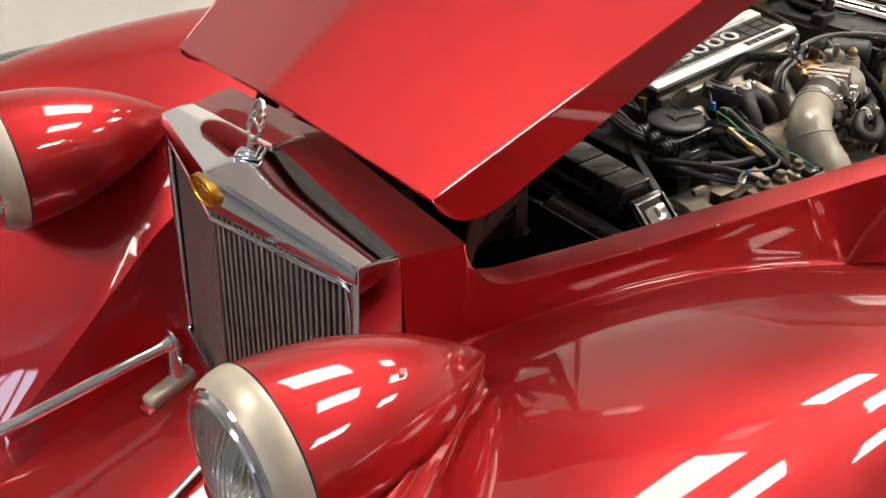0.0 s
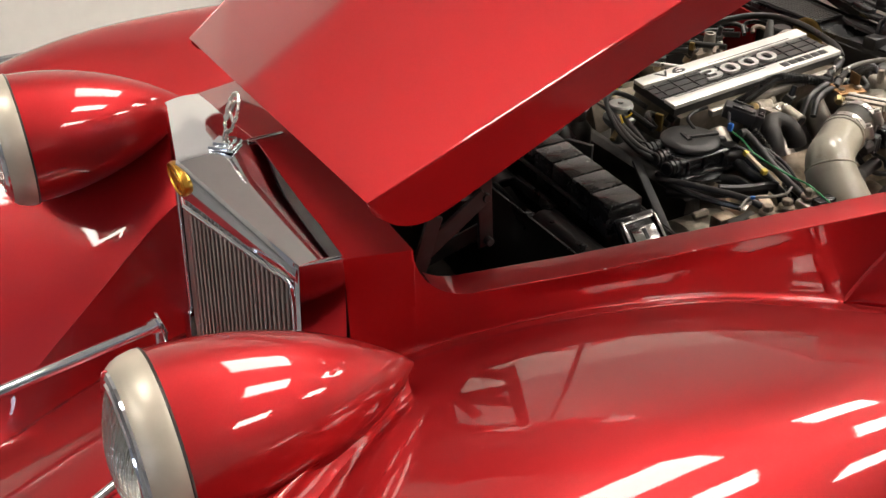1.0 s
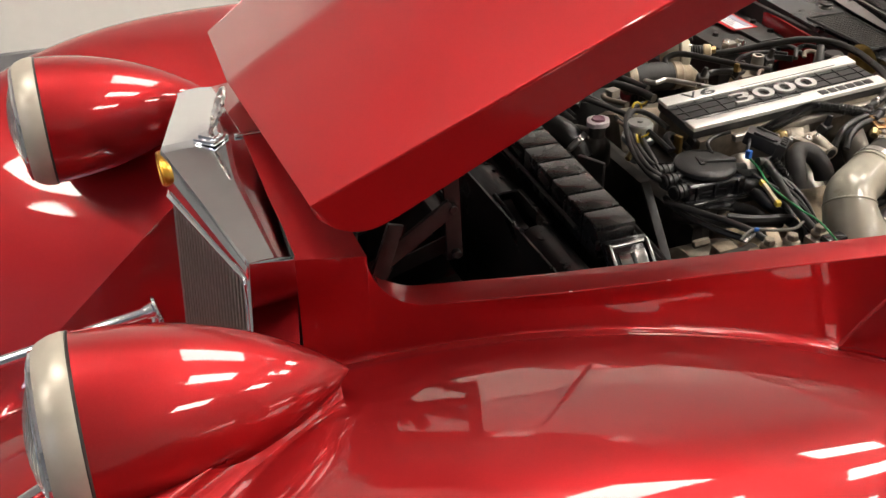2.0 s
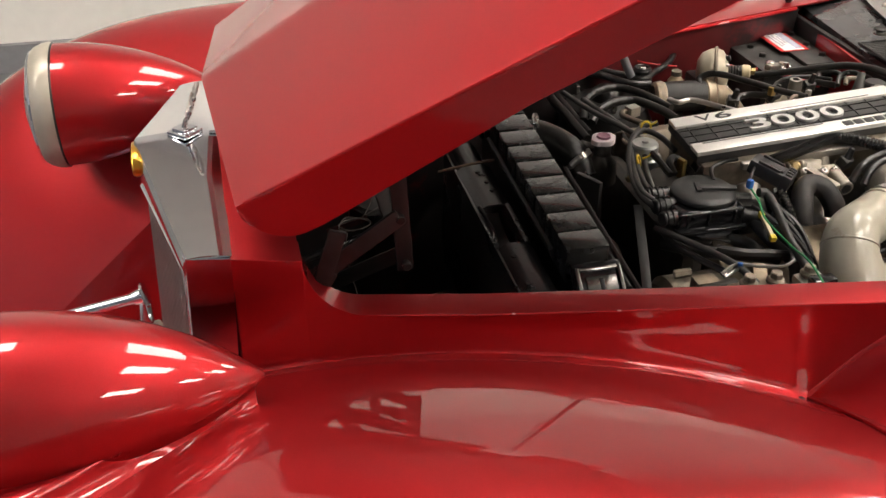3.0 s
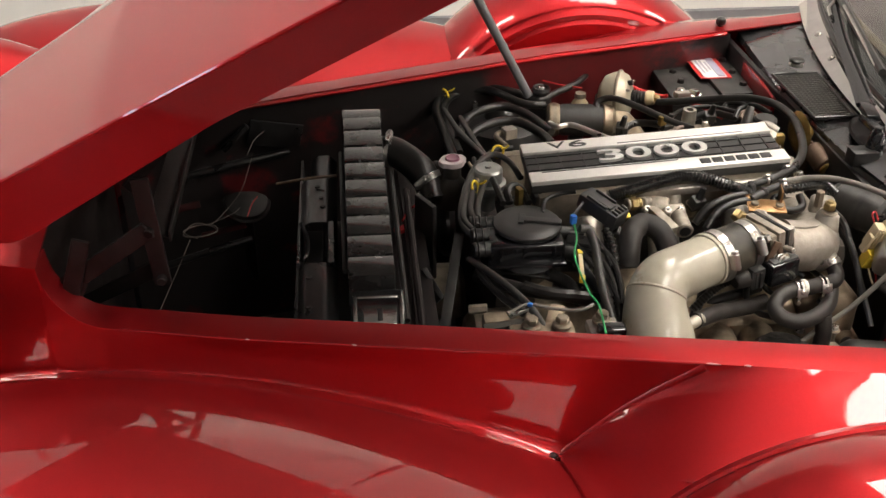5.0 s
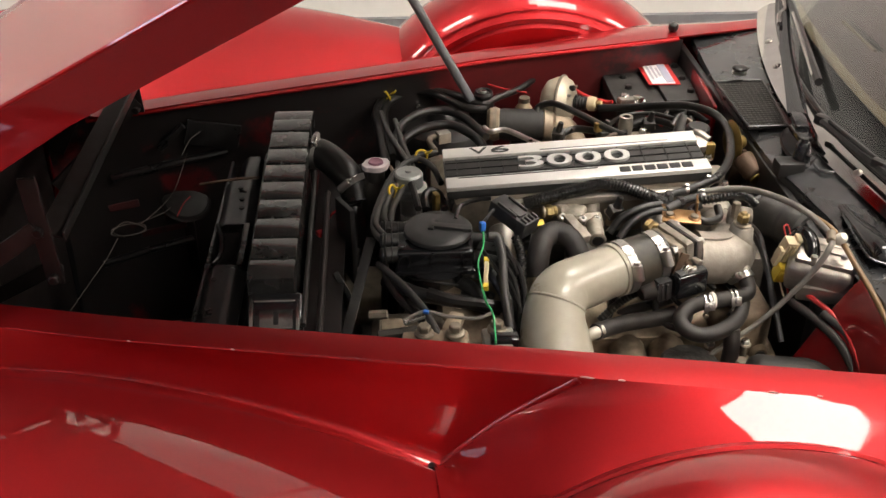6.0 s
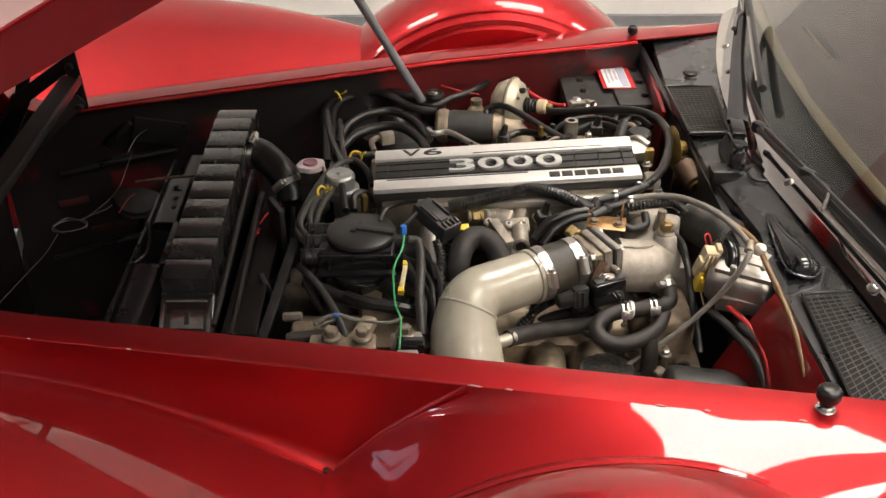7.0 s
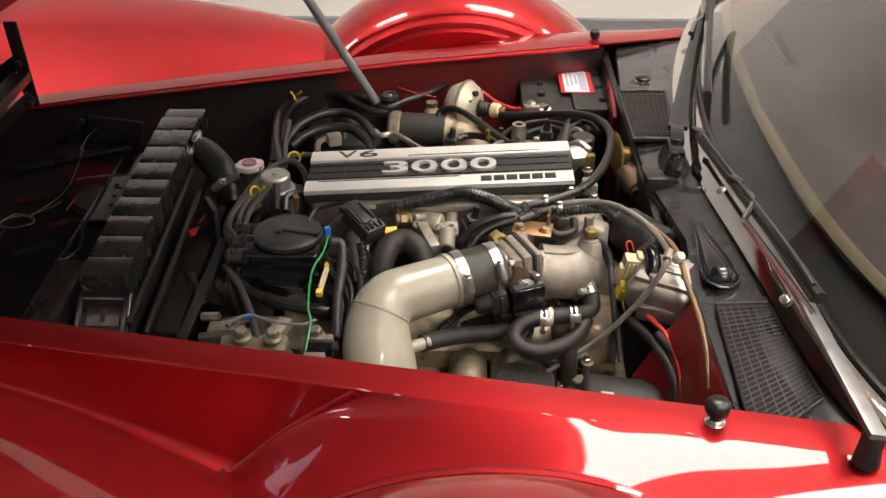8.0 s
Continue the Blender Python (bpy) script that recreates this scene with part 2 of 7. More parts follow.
def tube(pts, r, seg=12, steps=8, ribs=0.0, cap=True):
    """A hose or wire through the points; r is a radius or a function of 0..1; ribs: depth of corrugation."""
    line = curve_points(pts, steps)
    bm = bmesh.new()
    rings = []
    up = Vector((0.013, 0.027, 1))
    total = len(line) - 1
    side = None
    for i, p in enumerate(line):
        d = (line[min(i + 1, total)] - line[max(i - 1, 0)]).normalized()
        if side is None:
            side = d.cross(up).normalized()
        side = (side - d * side.dot(d)).normalized()
        nn = d.cross(side)
        rad = r(i / total) if callable(r) else r
        if ribs:
            rad -= ribs * (i % 2)
        rings.append([bm.verts.new(p + rad * (side * math.cos(a) + nn * math.sin(a))) for a in [2 * math.pi * k / seg for k in range(seg)]])
    for a, b in zip(rings, rings[1:]):
        for k in range(seg):
            bm.faces.new((a[k], a[(k + 1) % seg], b[(k + 1) % seg], b[k]))
    if cap:
        bm.faces.new(rings[0])
        bm.faces.new(rings[-1])
    return bm


def sheet(f, nu, nv, thick=0.0):
    """A surface from f(u, v), u and v from 0 to 1, with an optional thickness."""
    bm = bmesh.new()
    g = [[bm.verts.new(f(i / nu, j / nv)) for j in range(nv + 1)] for i in range(nu + 1)]
    for i in range(nu):
        for j in range(nv):
            bm.faces.new((g[i][j], g[i + 1][j], g[i + 1][j + 1], g[i][j + 1]))
    if thick:
        bmesh.ops.recalc_face_normals(bm, faces=bm.faces)
        bmesh.ops.solidify(bm, geom=bm.faces[:], thickness=thick)
    return bm


def prism(outline, depth, bevel=0.0, m=None):
    """A flat outline (x, y), clockwise or not, made depth thick in z."""
    bm = bmesh.new()
    f = bm.faces.new([bm.verts.new((x, y, 0)) for x, y in outline])
    ex = bmesh.ops.extrude_face_region(bm, geom=[f])
    bmesh.ops.translate(bm, vec=(0, 0, depth), verts=[v for v in ex["geom"] if isinstance(v, bmesh.types.BMVert)])
    if bevel:
        bmesh.ops.recalc_face_normals(bm, faces=bm.faces)
        bmesh.ops.bevel(bm, geom=bm.edges[:], offset=bevel, segments=2, affect="EDGES", profile=0.6)
    return put(bm, m) if m else bm


def lerp(a, b, t):
    return a + (b - a) * t


def smooth01(t):
    t = max(0.0, min(1.0, t))
    return t * t * (3 - 2 * t)


# ---- the showroom ----
X0, X1, Y0, Y1, H = -5.5, 6.5, -6.0, 3.0, 3.6


def slab(name, x0, x1, y0, y1, z0, z1, mat, label, category):
    ob = part(name, box(x1 - x0, y1 - y0, z1 - z0, 0, at((x0 + x1) / 2, (y0 + y1) / 2, (z0 + z1) / 2)), mat, smooth=False)
    return tagged(ob, label, category, kind="structure")


slab("floor", X0 - 0.2, X1 + 0.2, Y0 - 0.2, Y1 + 0.2, -0.15, 0, FLOORM, "polished grey showroom floor", "floor")
slab("ceiling", X0 - 0.2, X1 + 0.2, Y0 - 0.2, Y1 + 0.2, H, H + 0.15, CEIL, "plain white showroom ceiling", "ceiling")
slab("wall_north", X0 - 0.2, X1 + 0.2, Y1, Y1 + 0.2, 0, 1.5, WHITE, "plain off-white plaster wall behind the car", "wall")
# Unseen upper wall, added grey only to darken what bonnet and screen reflect.
slab("wall_upper", X0 - 0.2, X1 + 0.2, Y1, Y1 + 0.2, 1.5, H, surface("dimmed_upper_wall", (0.47, 0.46, 0.45), 0.8, 0.0, 0.05, 20, 0.05, stain=1.5), "unseen upper half of the wall, greyed to dim reflections", "wall")
# Unseen walls: south tone fills the car's side, west blue-grey tints the chrome.
slab("wall_south", X0 - 0.2, X1 + 0.2, Y0 - 0.2, Y0, 0, H, surface("pale_grey_wall_paint", (0.42, 0.42, 0.42), 0.7, 0.0, 0.05, 20, 0.05, stain=1.5), "pale grey painted wall behind the camera", "wall")
slab("wall_west", X0 - 0.2, X0, Y0, Y1, 0, H, surface("blue_grey_wall_paint", (0.30, 0.32, 0.37), 0.7, 0.0, 0.06, 20, 0.05, stain=1.5), "blue-grey painted wall", "wall")
slab("wall_east", X1, X1 + 0.2, Y0, Y1, 0, H, WHITE, "plain off-white plaster wall", "wall")
slab("baseboard", X0, X1, Y1 - 0.03, Y1, 0.0, 0.115, GREY, "dark grey skirting band along the wall", "baseboard")

TUBE = glow("lamp_tube", (1.0, 0.93, 0.84), 25.0)


def ceiling_light():
    t = thing("ceiling_light", "white ceiling fitting with three lit tubes", "ceiling light", (0, 0, H), "ceiling lights")
    part("housing", box(1.12, 0.68, 0.05, 0.006, at(0, 0, -0.027)), CEIL, t)
    for k in (-0.205, 0, 0.205):
        part("lamp_tube", box(1.02, 0.180, 0.05, 0.014, at(0, k, -0.072)), TUBE, t)
    return t


first = ceiling_light()
spots = [(-3.05, 0.35), (-0.9, 0.7), (1.8, -1.1), (2.1, -3.5), (3.9, 0.62), (4.1, -0.9), (4.2, -2.7)]
first.location = (*spots[0], H)
for x, y in spots[1:]:
    copy_thing(first, pose(x, y, H))


def batten_light():
    t = thing("ceiling_light", "long narrow batten fitting with one lit tube", "ceiling light", (-3.52, -0.07, H), "ceiling lights")
    t.rotation_euler = (0, 0, math.radians(11))
    part("housing", box(1.20, 0.16, 0.05, 0.006, at(0, 0, -0.027)), CEIL, t)
    part("lamp_tube", box(1.10, 0.10, 0.05, 0.014, at(0, 0, -0.072)), TUBE, t)
    return t


batten_light()


def light_panel():
    """The square fitting over the bonnet."""
    t = thing("ceiling_light", "square ceiling fitting with a lit diffuser", "ceiling light", (1.68, 0.82, H), "ceiling lights")
    part("housing", box(1.26, 1.12, 0.05, 0.006, at(0, 0, -0.027)), CEIL, t)
    part("diffuser", box(1.18, 1.04, 0.05, 0.012, at(0, 0, -0.072)), glow("lit_diffuser", (1.0, 0.93, 0.84), 20.0), t)
    return t


light_panel()


# ---- the car body: x runs to the rear, y to the car's right side, z up; s = -1 is the left side, +1 the right ----

def crease(x):
    """Outer edge of the bonnet sill: half width and height."""
    return 0.2918 + 0.2333 * x, 0.8895 + 0.042 * x


def joint(x):
    """Where wing and bonnet side meet: half width and height."""
    if x >= 0:
        return 0.285 + 0.267 * x, 0.847 - 0.45 * (x - 0.28) ** 2
    return 0.285 - 0.03 * x, max(0.36, 0.812 + 0.252 * x - 2.6 * x * x if x > -0.13 else 0.7353 + 0.93 * (x + 0.13))


WING_X0, WING_X1 = -0.62, 0.86
CROWN_Y = 0.70


def crown(x):
    """Height of the wing along its crown."""
    if x > 0.1:
        return 0.950 - 0.24 * (x - 0.1) ** 2
    u = min(1.0, (0.1 - x) / 0.74)
    return 0.36 + 0.59 * (1 - u ** 2.4) ** (1 / 2.4)


def wing_point(s, u, v):
    x = lerp(WING_X0, WING_X1, u)
    yj, zj = joint(x)
    zc = max(crown(x), zj + 0.004)
    sc = 0.58
    yo = 0.93 - 0.12 * smooth01((x - 0.35) / 0.4) - 0.1 * smooth01((-0.3 - x) / 0.32)
    y = lerp(yj, yo, v)
    vc = (CROWN_Y - yj) / (yo - yj)
    if v < vc:
        q = v / vc
        z = zj + (zc - zj) * (1 - (1 - q) ** 1.55)
        z -= 0.006 * math.exp(-((v * (yo - yj) - 0.012) / 0.008) ** 2)
    else:
        q = (v - vc) / (1 - vc)
        lo = 0.28
        z = lo + (zc - lo) * (1 - q ** 2.3) ** (1 / 2.3)
    return (x, s * y, z)


def sill_edge(x):
    """Half width and height of the sill's outer edge, with the rounded front corner of the opening."""
    if x > 0.793:
        return 0.4768 + 0.205 * (x - 0.793), 0.9228 + 0.02 * (x - 0.793)
    y, z = crease(x)
    y = min(y, 0.274 + 0.28 * (x + 0.016))
    if x < 0.135:
        q = min(1.0, (0.135 - x) / 0.071)
        z += 0.076 * (1 - math.sqrt(max(0.0, 1 - q * q)))
    return y, z


def edge_x(u, x_end):
    """Steps along the sill, close together round the corner of the opening."""
    if u < 0.35:
        return 0.135 - 0.071 * math.cos(u / 0.35 * math.pi / 2)
    return lerp(0.135, x_end, (u - 0.35) / 0.65)


def scuttle_low(u):
    """Lower edge of the scuttle side, from the notch to the rear."""
    return 0.64 + 1.11 * u, 0.458 + 0.39 * (1 - (1 - u) ** 2.2), 0.788 + 0.138 * (1 - (1 - u) ** 8.5) - 0.048 * u - 4.6 * max(0.0, u - 0.28) ** 2


def wing_z(x, y):
    """Height of the wing inside its crown."""
    yj, zj = joint(x)
    q = max(0.0, min(1.0, (y - yj) / (CROWN_Y - yj)))
    return zj + (max(crown(x), zj + 0.004) - zj) * (1 - (1 - q) ** 1.55)


def car_body():
    car = thing("car", "red neo-classic car with its bonnet raised, on the showroom floor", "car")
    for s in (-1, 1):
        part("front_wing", sheet(lambda u, v: wing_point(s, u, v ** 0.9), 84, 52, 0.004), RED, car)

        def inner(u, v):
            x = lerp(WING_X0, 0.02, u)
            yj, zj = joint(x)
            return (x, s * lerp(yj, 0.245, v), lerp(zj, min(zj, 0.42), v))
        part("inner_wing", sheet(inner, 24, 10, 0.003), RED, car)

        # bonnet side panel between sill and wing
        def side(u, v):
            if u < 0.1:
                x = lerp(-0.016, 0.0635, u / 0.1)
                yc, zc = 0.274 + 0.28 * (x + 0.016), 0.968
            else:
                x = edge_x((u - 0.1) / 0.9, 0.793)
                yc, zc = sill_edge(x)
            xj = x if x < 0.5 else lerp(0.5, 0.64, (x - 0.5) / 0.293)
            yj, zj = joint(xj)
            fil = max(0.0, (v - 0.88) / 0.12) ** 2
            bow = smooth01((x - 0.10) / 0.25)
            y = lerp(yc, yj, v) - 0.007 * bow * math.sin(math.pi * v) + 0.010 * fil
            z = lerp(zc, zj, v) - 0.008 * max(0.0, (v - 0.55) / 0.45) * (1 - fil)
            return (lerp(x, xj, v), s * y, z)
        part("bonnet_side", sheet(side, 110, 26, 0.003), RED, car)

        def sill(u, v):
            x = edge_x(u, 1.5)
            yc, zc = sill_edge(x)
            return (x, s * (yc - 0.045 * v), zc + 0.0011 * math.sin(math.pi * v))
        part("bonnet_sill", sheet(sill, 110, 6, 0.003), RED, car)

        # scuttle side behind the facet line
        def scuttle(u, v):
            xt = lerp(0.793, 1.75, u)
            yt, zt = sill_edge(xt)
            xb, yb, zb = scuttle_low(u)
            v *= 1.35
            w = lerp(v, lerp(v, v ** lerp(1.22, 2.3, smooth01((u - 0.3) / 0.15)), 0.82), smooth01(u * 5))
            k = 1 - smooth01(u * 8)
            fil = min(1.0, max(0.0, (v - 0.88) / 0.12)) ** 2
            y = lerp(yt, yb, v) - k * (0.007 * math.sin(math.pi * min(1.0, v)) - 0.010 * fil)
            z = lerp(zt, zb, w) - k * 0.008 * max(0.0, (v - 0.55) / 0.45) * (1 - fil)
            if u > 0.26:
                return (lerp(xt, xb, v), s * y, z)
            # ahead of the cover the panel sweeps out over the end of the wing
            plain = Vector((lerp(xt, xb, v), s * y, z))
            low, out = Vector((xb, s * yb, zb)), Vector((xb + 0.004, s * 0.72, wing_z(min(xb, 0.85), 0.70) + 0.004))
            if v > 1:
                q = (v - 1) / 0.35
                yy = lerp(yb, 0.72, q)
                kink = Vector((xb + 0.004 * q, s * yy, max(lerp(low.z, out.z, q), wing_z(min(xb, 0.85), yy) + 0.004)))
            else:
                kink = plain
            q = v / 1.35
            a = Vector((xt, s * yt, zt))
            sweep = a.lerp(low, q).lerp(low.lerp(out, q), q)
            return kink.lerp(sweep, smooth01(u * 9)).lerp(plain, smooth01((u - 0.14) / 0.12))
        part("scuttle_side", sheet(scuttle, 80, 28, 0.003), RED, car)

        part("facet_bead", tube([Vector(scuttle(0.0, k / 16)) + Vector((0, -s * 0.0036, -0.0042)) for k in range(0, 12)], 0.0060, 14, 3), RED, car)
        part("edge_bead", tube([Vector((x, s * (sill_edge(x)[0] - 0.0012), sill_edge(x)[1] - 0.0008)) for x in [0.15 + 0.05 * k for k in range(14)]], 0.0018, 8, 3), RED, car)

        def skirt(u, v):
            xb, yb, zb = scuttle_low(u)
            yt, zt = sill_edge(lerp(0.793, 1.75, u))
            yb, zb, xb = yb + 0.33 * (yb - yt), zb + 0.33 * (zb - zt), xb + 0.33 * (xb - lerp(0.793, 1.75, u))
            return (xb, s * (yb + 0.01 * v), lerp(zb, 0.22, v))
        part("sill_skirt", sheet(skirt, 30, 8, 0.003), RED, car)
    # bonnet apron between grille and opening, peaked at the centre line
    def apron(u, v):
        y = lerp(-1, 1, v)
        x = lerp(-0.016, 0.064 - 0.012 * (1 - abs(y)), u)
        return (x, y * (0.2735 + 0.28 * (x + 0.016)), 0.9685 + 0.037 * (1 - abs(y)))
    part("bonnet_apron", sheet(apron, 6, 48, 0.004), RED, car)
    # front apron below the grille
    def nose(u, v):
        y = lerp(-0.31, 0.31, v)
        x = lerp(-0.09, -0.62, u)
        return (x, y, lerp(0.60, 0.40, u ** 1.3) - 0.08 * (abs(y) / 0.3) ** 2 + 0.03 * math.cos(y * 5))
    part("nose_panel", sheet(nose, 20, 24, 0.003), RED, car)
    # wheels that carry it
    for x in (0.16, 2.75):
        for s in (-1, 1):
            w = part("wheel", lathe([(0, -0.07), (0.17, -0.075), (0.2, -0.1), (0.30, -0.1), (0.325, -0.07), (0.325, 0.07), (0.30, 0.1), (0.2, 0.1), (0, 0.07)], 40, at(x, s * 0.70, 0.325, 90)), RUBBER, car)
    # rear body, behind the view
    part("cabin_side", box(2.2, 1.62, 0.62, 0.10, at(2.75, 0, 0.57), 4), RED, car)
    # Unseen roof and pillars, added to keep ceiling light off the dashboard.
    def roof(u, v):
        y = lerp(-0.60, 0.60, v)
        return (lerp(1.875, 3.3, u), y, 1.375 + 0.07 * math.sin(math.pi * u) - 0.12 * abs(y) ** 3)
    part("roof", sheet(roof, 16, 20, 0.02), RED, car)
    for s in (-1, 1):
        part("screen_pillar", rod_between((1.42, s * 0.66, 0.93), (1.885, s * 0.57, 1.37), 0.02, seg=12), RED, car)
        part("rear_pillar", rod_between((3.5, s * 0.68, 0.85), (3.25, s * 0.57, 1.37), 0.04, seg=12), RED, car)
    return car


car = car_body()


def spare_cover(s, grow=1.0):
    """Side-mounted wheel cover in the wing behind the notch."""
    t = thing("spare_wheel_cover", "round red spare wheel cover let into the wing", "wheel cover", (0.935 if s < 0 else 0.890, s * 0.690, 0.63), "spare wheel covers")
    big = Matrix.Diagonal((grow, grow, 1.0 if grow == 1.0 else 1.25, 1))
    prof = [(0, -0.085), (0.16, -0.09), (0.20, -0.098), (0.225, -0.094), (0.245, -0.104), (0.275, -0.108), (0.300, -0.095), (0.318, -0.068), (0.329, -0.03), (0.332, 0.0), (0.329, 0.03), (0.316, 0.065), (0.29, 0.09), (0.2, 0.1), (0, 0.11)]
    part("cover", lathe(prof, 96, at(0, 0, 0, -90 * s, 0, 0) @ big), RED, t)
    part("rim_band", lathe([(0.303, -0.0955), (0.311, -0.0885), (0.316, -0.079), (0.3135, -0.076), (0.300, -0.092)], 96, at(0, 0, 0, -90 * s, 0, 0) @ big), RED, t)
    part("inner_bead", lathe([(0.283, -0.106), (0.291, -0.1055), (0.297, -0.100), (0.290, -0.098)], 96, at(0, 0, 0, -90 * s, 0, 0) @ big), RED, t)
    return t


spare_cover(-1)
spare_cover(1, 1.10)

# ---- the raised bonnet, hinged at the front ----
HOOD_ANGLE = 30.9


def bonnet():
    t = thing("bonnet", "red bonnet lid hinged at the front, raised and propped", "car bonnet", (-0.003, 0, 1.062))
    L = 1.16
    rot = pose(0, 0, 0, 0, -HOOD_ANGLE, 0)

    def half(x):
        return 0.321 + 0.246 * x

    def drop(x):
        """The right front corner hangs a little lower than the left."""
        return 0.018 * (1 - x / L)

    def top(u, v):
        x = lerp(0, L, u)
        y = lerp(-1, 1, v)
        w = half(x)
        pk = lerp(0.031, 0.038, u) * (1 - math.sqrt(y * y + 0.0004)) - drop(x) * max(0.0, y)
        return rot @ Vector((x - (0.010 * (1 - abs(y)) + 0.010 * max(0.0, y)) * (1 - u), y * w, pk))
    part("bonnet_skin", sheet(top, 40, 60, 0.003), RED, t)
    for s in (-1, 1):
        def flange(u, v):
            x = lerp(0, L, u)
            w = half(x)
            d = max(0.046, 0.065 - 0.075 * max(0.0, x - 0.07))
            if x < 0.05:
                d -= 0.05 - math.sqrt(0.05 ** 2 - (0.05 - x) ** 2)
            hang = drop(x) if s > 0 else 0.0
            return rot @ Vector((x - 0.5 * hang, s * (w + 0.004 * v), -d * v - hang))
        part("bonnet_flange", sheet(lambda u, v: flange(u ** 1.6, v), 110, 6, 0.003), RED, t)

        part("edge_bead", tube([rot @ Vector((x, s * (half(x) - 0.0012), -0.0012 - (drop(x) if s > 0 else 0.0))) for x in [0.01 + 0.05 * k for k in range(24)]], 0.0026, 8, 3), RED, t)

    def front_lip(u, v):
        p = Vector(top(0.0, v))
        return p + rot @ Vector((0.001 * u, 0, -0.013 * u))
    part("front_lip", sheet(front_lip, 2, 60, 0.002), RED, t)

    # steel frame under the skin
    def under(u, v):
        x = lerp(0.06, L - 0.04, u)
        y = lerp(-0.92, 0.92, v)
        return rot @ Vector((x, y * half(x), 0.03 * (1 - abs(y)) - 0.012 - drop(x) * max(0.0, y) - 0.004))
    part("inner_skin", sheet(under, 10, 20, 0.003), BLACK, t)
    return t


bonnet()


# ---- front: grille, mascot, badge, headlamps ----
def grille_front(y, z):
    """x of the grille's front plane: a shallow V that leans back a little."""
    return -0.125 + 0.229 * abs(y) - 0.045 * (1.0 - z)


def shell_top(y):
    return 1.004 - 0.13 * abs(y)


def radiator_grille():
    t = thing("radiator_grille", "tall chrome radiator grille with a V front and upright slats", "grille", (0, 0, 0))
    # top plate, peaked
    def top(u, v):
        y = lerp(-0.264, 0.264, v)
        z = shell_top(y)
        return (lerp(grille_front(y, z), -0.014, u), y * lerp(1.0, 1.02, u), z + 0.003 * math.sin(math.pi * u))
    part("shell_top", sheet(top, 8, 44, 0.004), CHROME, t)
    # front band with rolled lower lip
    for s in (-1, 1):
        def band(u, v):
            y = s * lerp(0.0, 0.262, u)
            drop = lerp(0.066, 0.036, u) * v
            z = shell_top(y) - drop
            roll = 0.010 * smooth01((v - 0.8) / 0.2)
            return (grille_front(y, z) + roll - 0.004 * math.sin(math.pi * min(1, v / 0.8)), y, z)
        part("shell_band", sheet(band, 24, 16, 0.003), CHROME, t)

        def bead(u):
            y = s * lerp(0.0, 0.236, u)
            z = shell_top(y) - lerp(0.066, 0.036, u) - 0.004
            return (grille_front(y, z) + 0.004, y, z)
        pts = [bead(k / 8) for k in range(9)]
        pts += [(grille_front(0.243, 0.915) + 0.003, s * 0.244, 0.922), (grille_front(0.246, 0.88) + 0.003, s * 0.246, 0.88), (grille_front(0.246, 0.7) + 0.003, s * 0.246, 0.7), (grille_front(0.246, 0.6) + 0.003, s * 0.246, 0.60)]
        part("inner_bead", tube(pts, 0.004, 10, 4), CHROME, t)

        def stile(u, v):
            z = lerp(shell_top(0.262), 0.57, v)
            y = lerp(0.247, 0.264, u)
            return (grille_front(0.26, z) - 0.003 * math.sin(math.pi * u), s * y, z)
        part("stile", sheet(stile, 6, 30, 0.003), CHROME, t)

        def flank(u, v):
            z = lerp(shell_top(0.264) - 0.001, 0.57, v)
            x = lerp(grille_front(0.262, z), -0.014 - 0.02 * v, u)
            return (x, s * lerp(0.264, 0.274 + 0.016 * v, u), z)
        part("shell_side", sheet(flank, 10, 20, 0.003), CHROME, t)
        pts = [(grille_front(y, 0.585 + 0.23 * (0.25 - y)) - 0.003, s * y, 0.585 + 0.23 * (0.25 - y)) for y in (0.262, 0.2, 0.13, 0.06, 0.0)]
        part("bottom_rail", tube(pts, 0.009, 10, 4), CHROME, t)
    # slats
    slat = None
    for s in (-1, 1):
        for k in range(23):
            y = 0.008 + k * 0.0103
            m = pose(0, s * y, 0.76) @ pose(grille_front(y, 0.76) + 0.010, 0, 0, 0, 2.6, -s * 13)
            if slat is None:
                slat = part("slat", box(0.006, 0.0056, 0.38, 0.0018), SLAT, t)
                slat.matrix_basis = m
            else:
                o = new("slat", slat.data)
                o.parent = t
                o.matrix_basis = m
    def back(u, v):
        y = lerp(-0.255, 0.255, v)
        z = lerp(0.56, 0.955, u)
        return (grille_front(y, z) + 0.026, y, z)
    part("backing", sheet(back, 4, 20, 0.002), BLACK, t)
    return t


radiator_grille()


def badge():
    t = thing("badge", "oval gold badge with raised worn lettering, on the grille prow", "badge", (-0.1165, 0.0, 0.976))
    n = 40
    def ell(a, b):
        return [(a * math.cos(2 * math.pi * k / n), b * math.sin(2 * math.pi * k / n)) for k in range(n)]
    tilt = pose(0, 0, 0, 90, 0, -90)
    part("plate", prism(ell(0.036, 0.0205), 0.016, 0.002, tilt @ pose(0, 0, -0.004)), GOLD, t)
    ring = [Vector((0.033 * math.cos(2 * math.pi * k / 24), 0.018 * math.sin(2 * math.pi * k / 24), 0.013)) for k in range(25)]
    part("rim", put(tube(ring, 0.0016, 8, 3, cap=False), tilt), GOLD, t)
    for k in range(7):
        x = -0.021 + 0.007 * k
        part("raised_bar", box(0.0042, 0.013, 0.003, 0.0008, tilt @ pose(x, 0, 0.0128, 0, 0, -6)), GOLD, t)
    return t


badge()


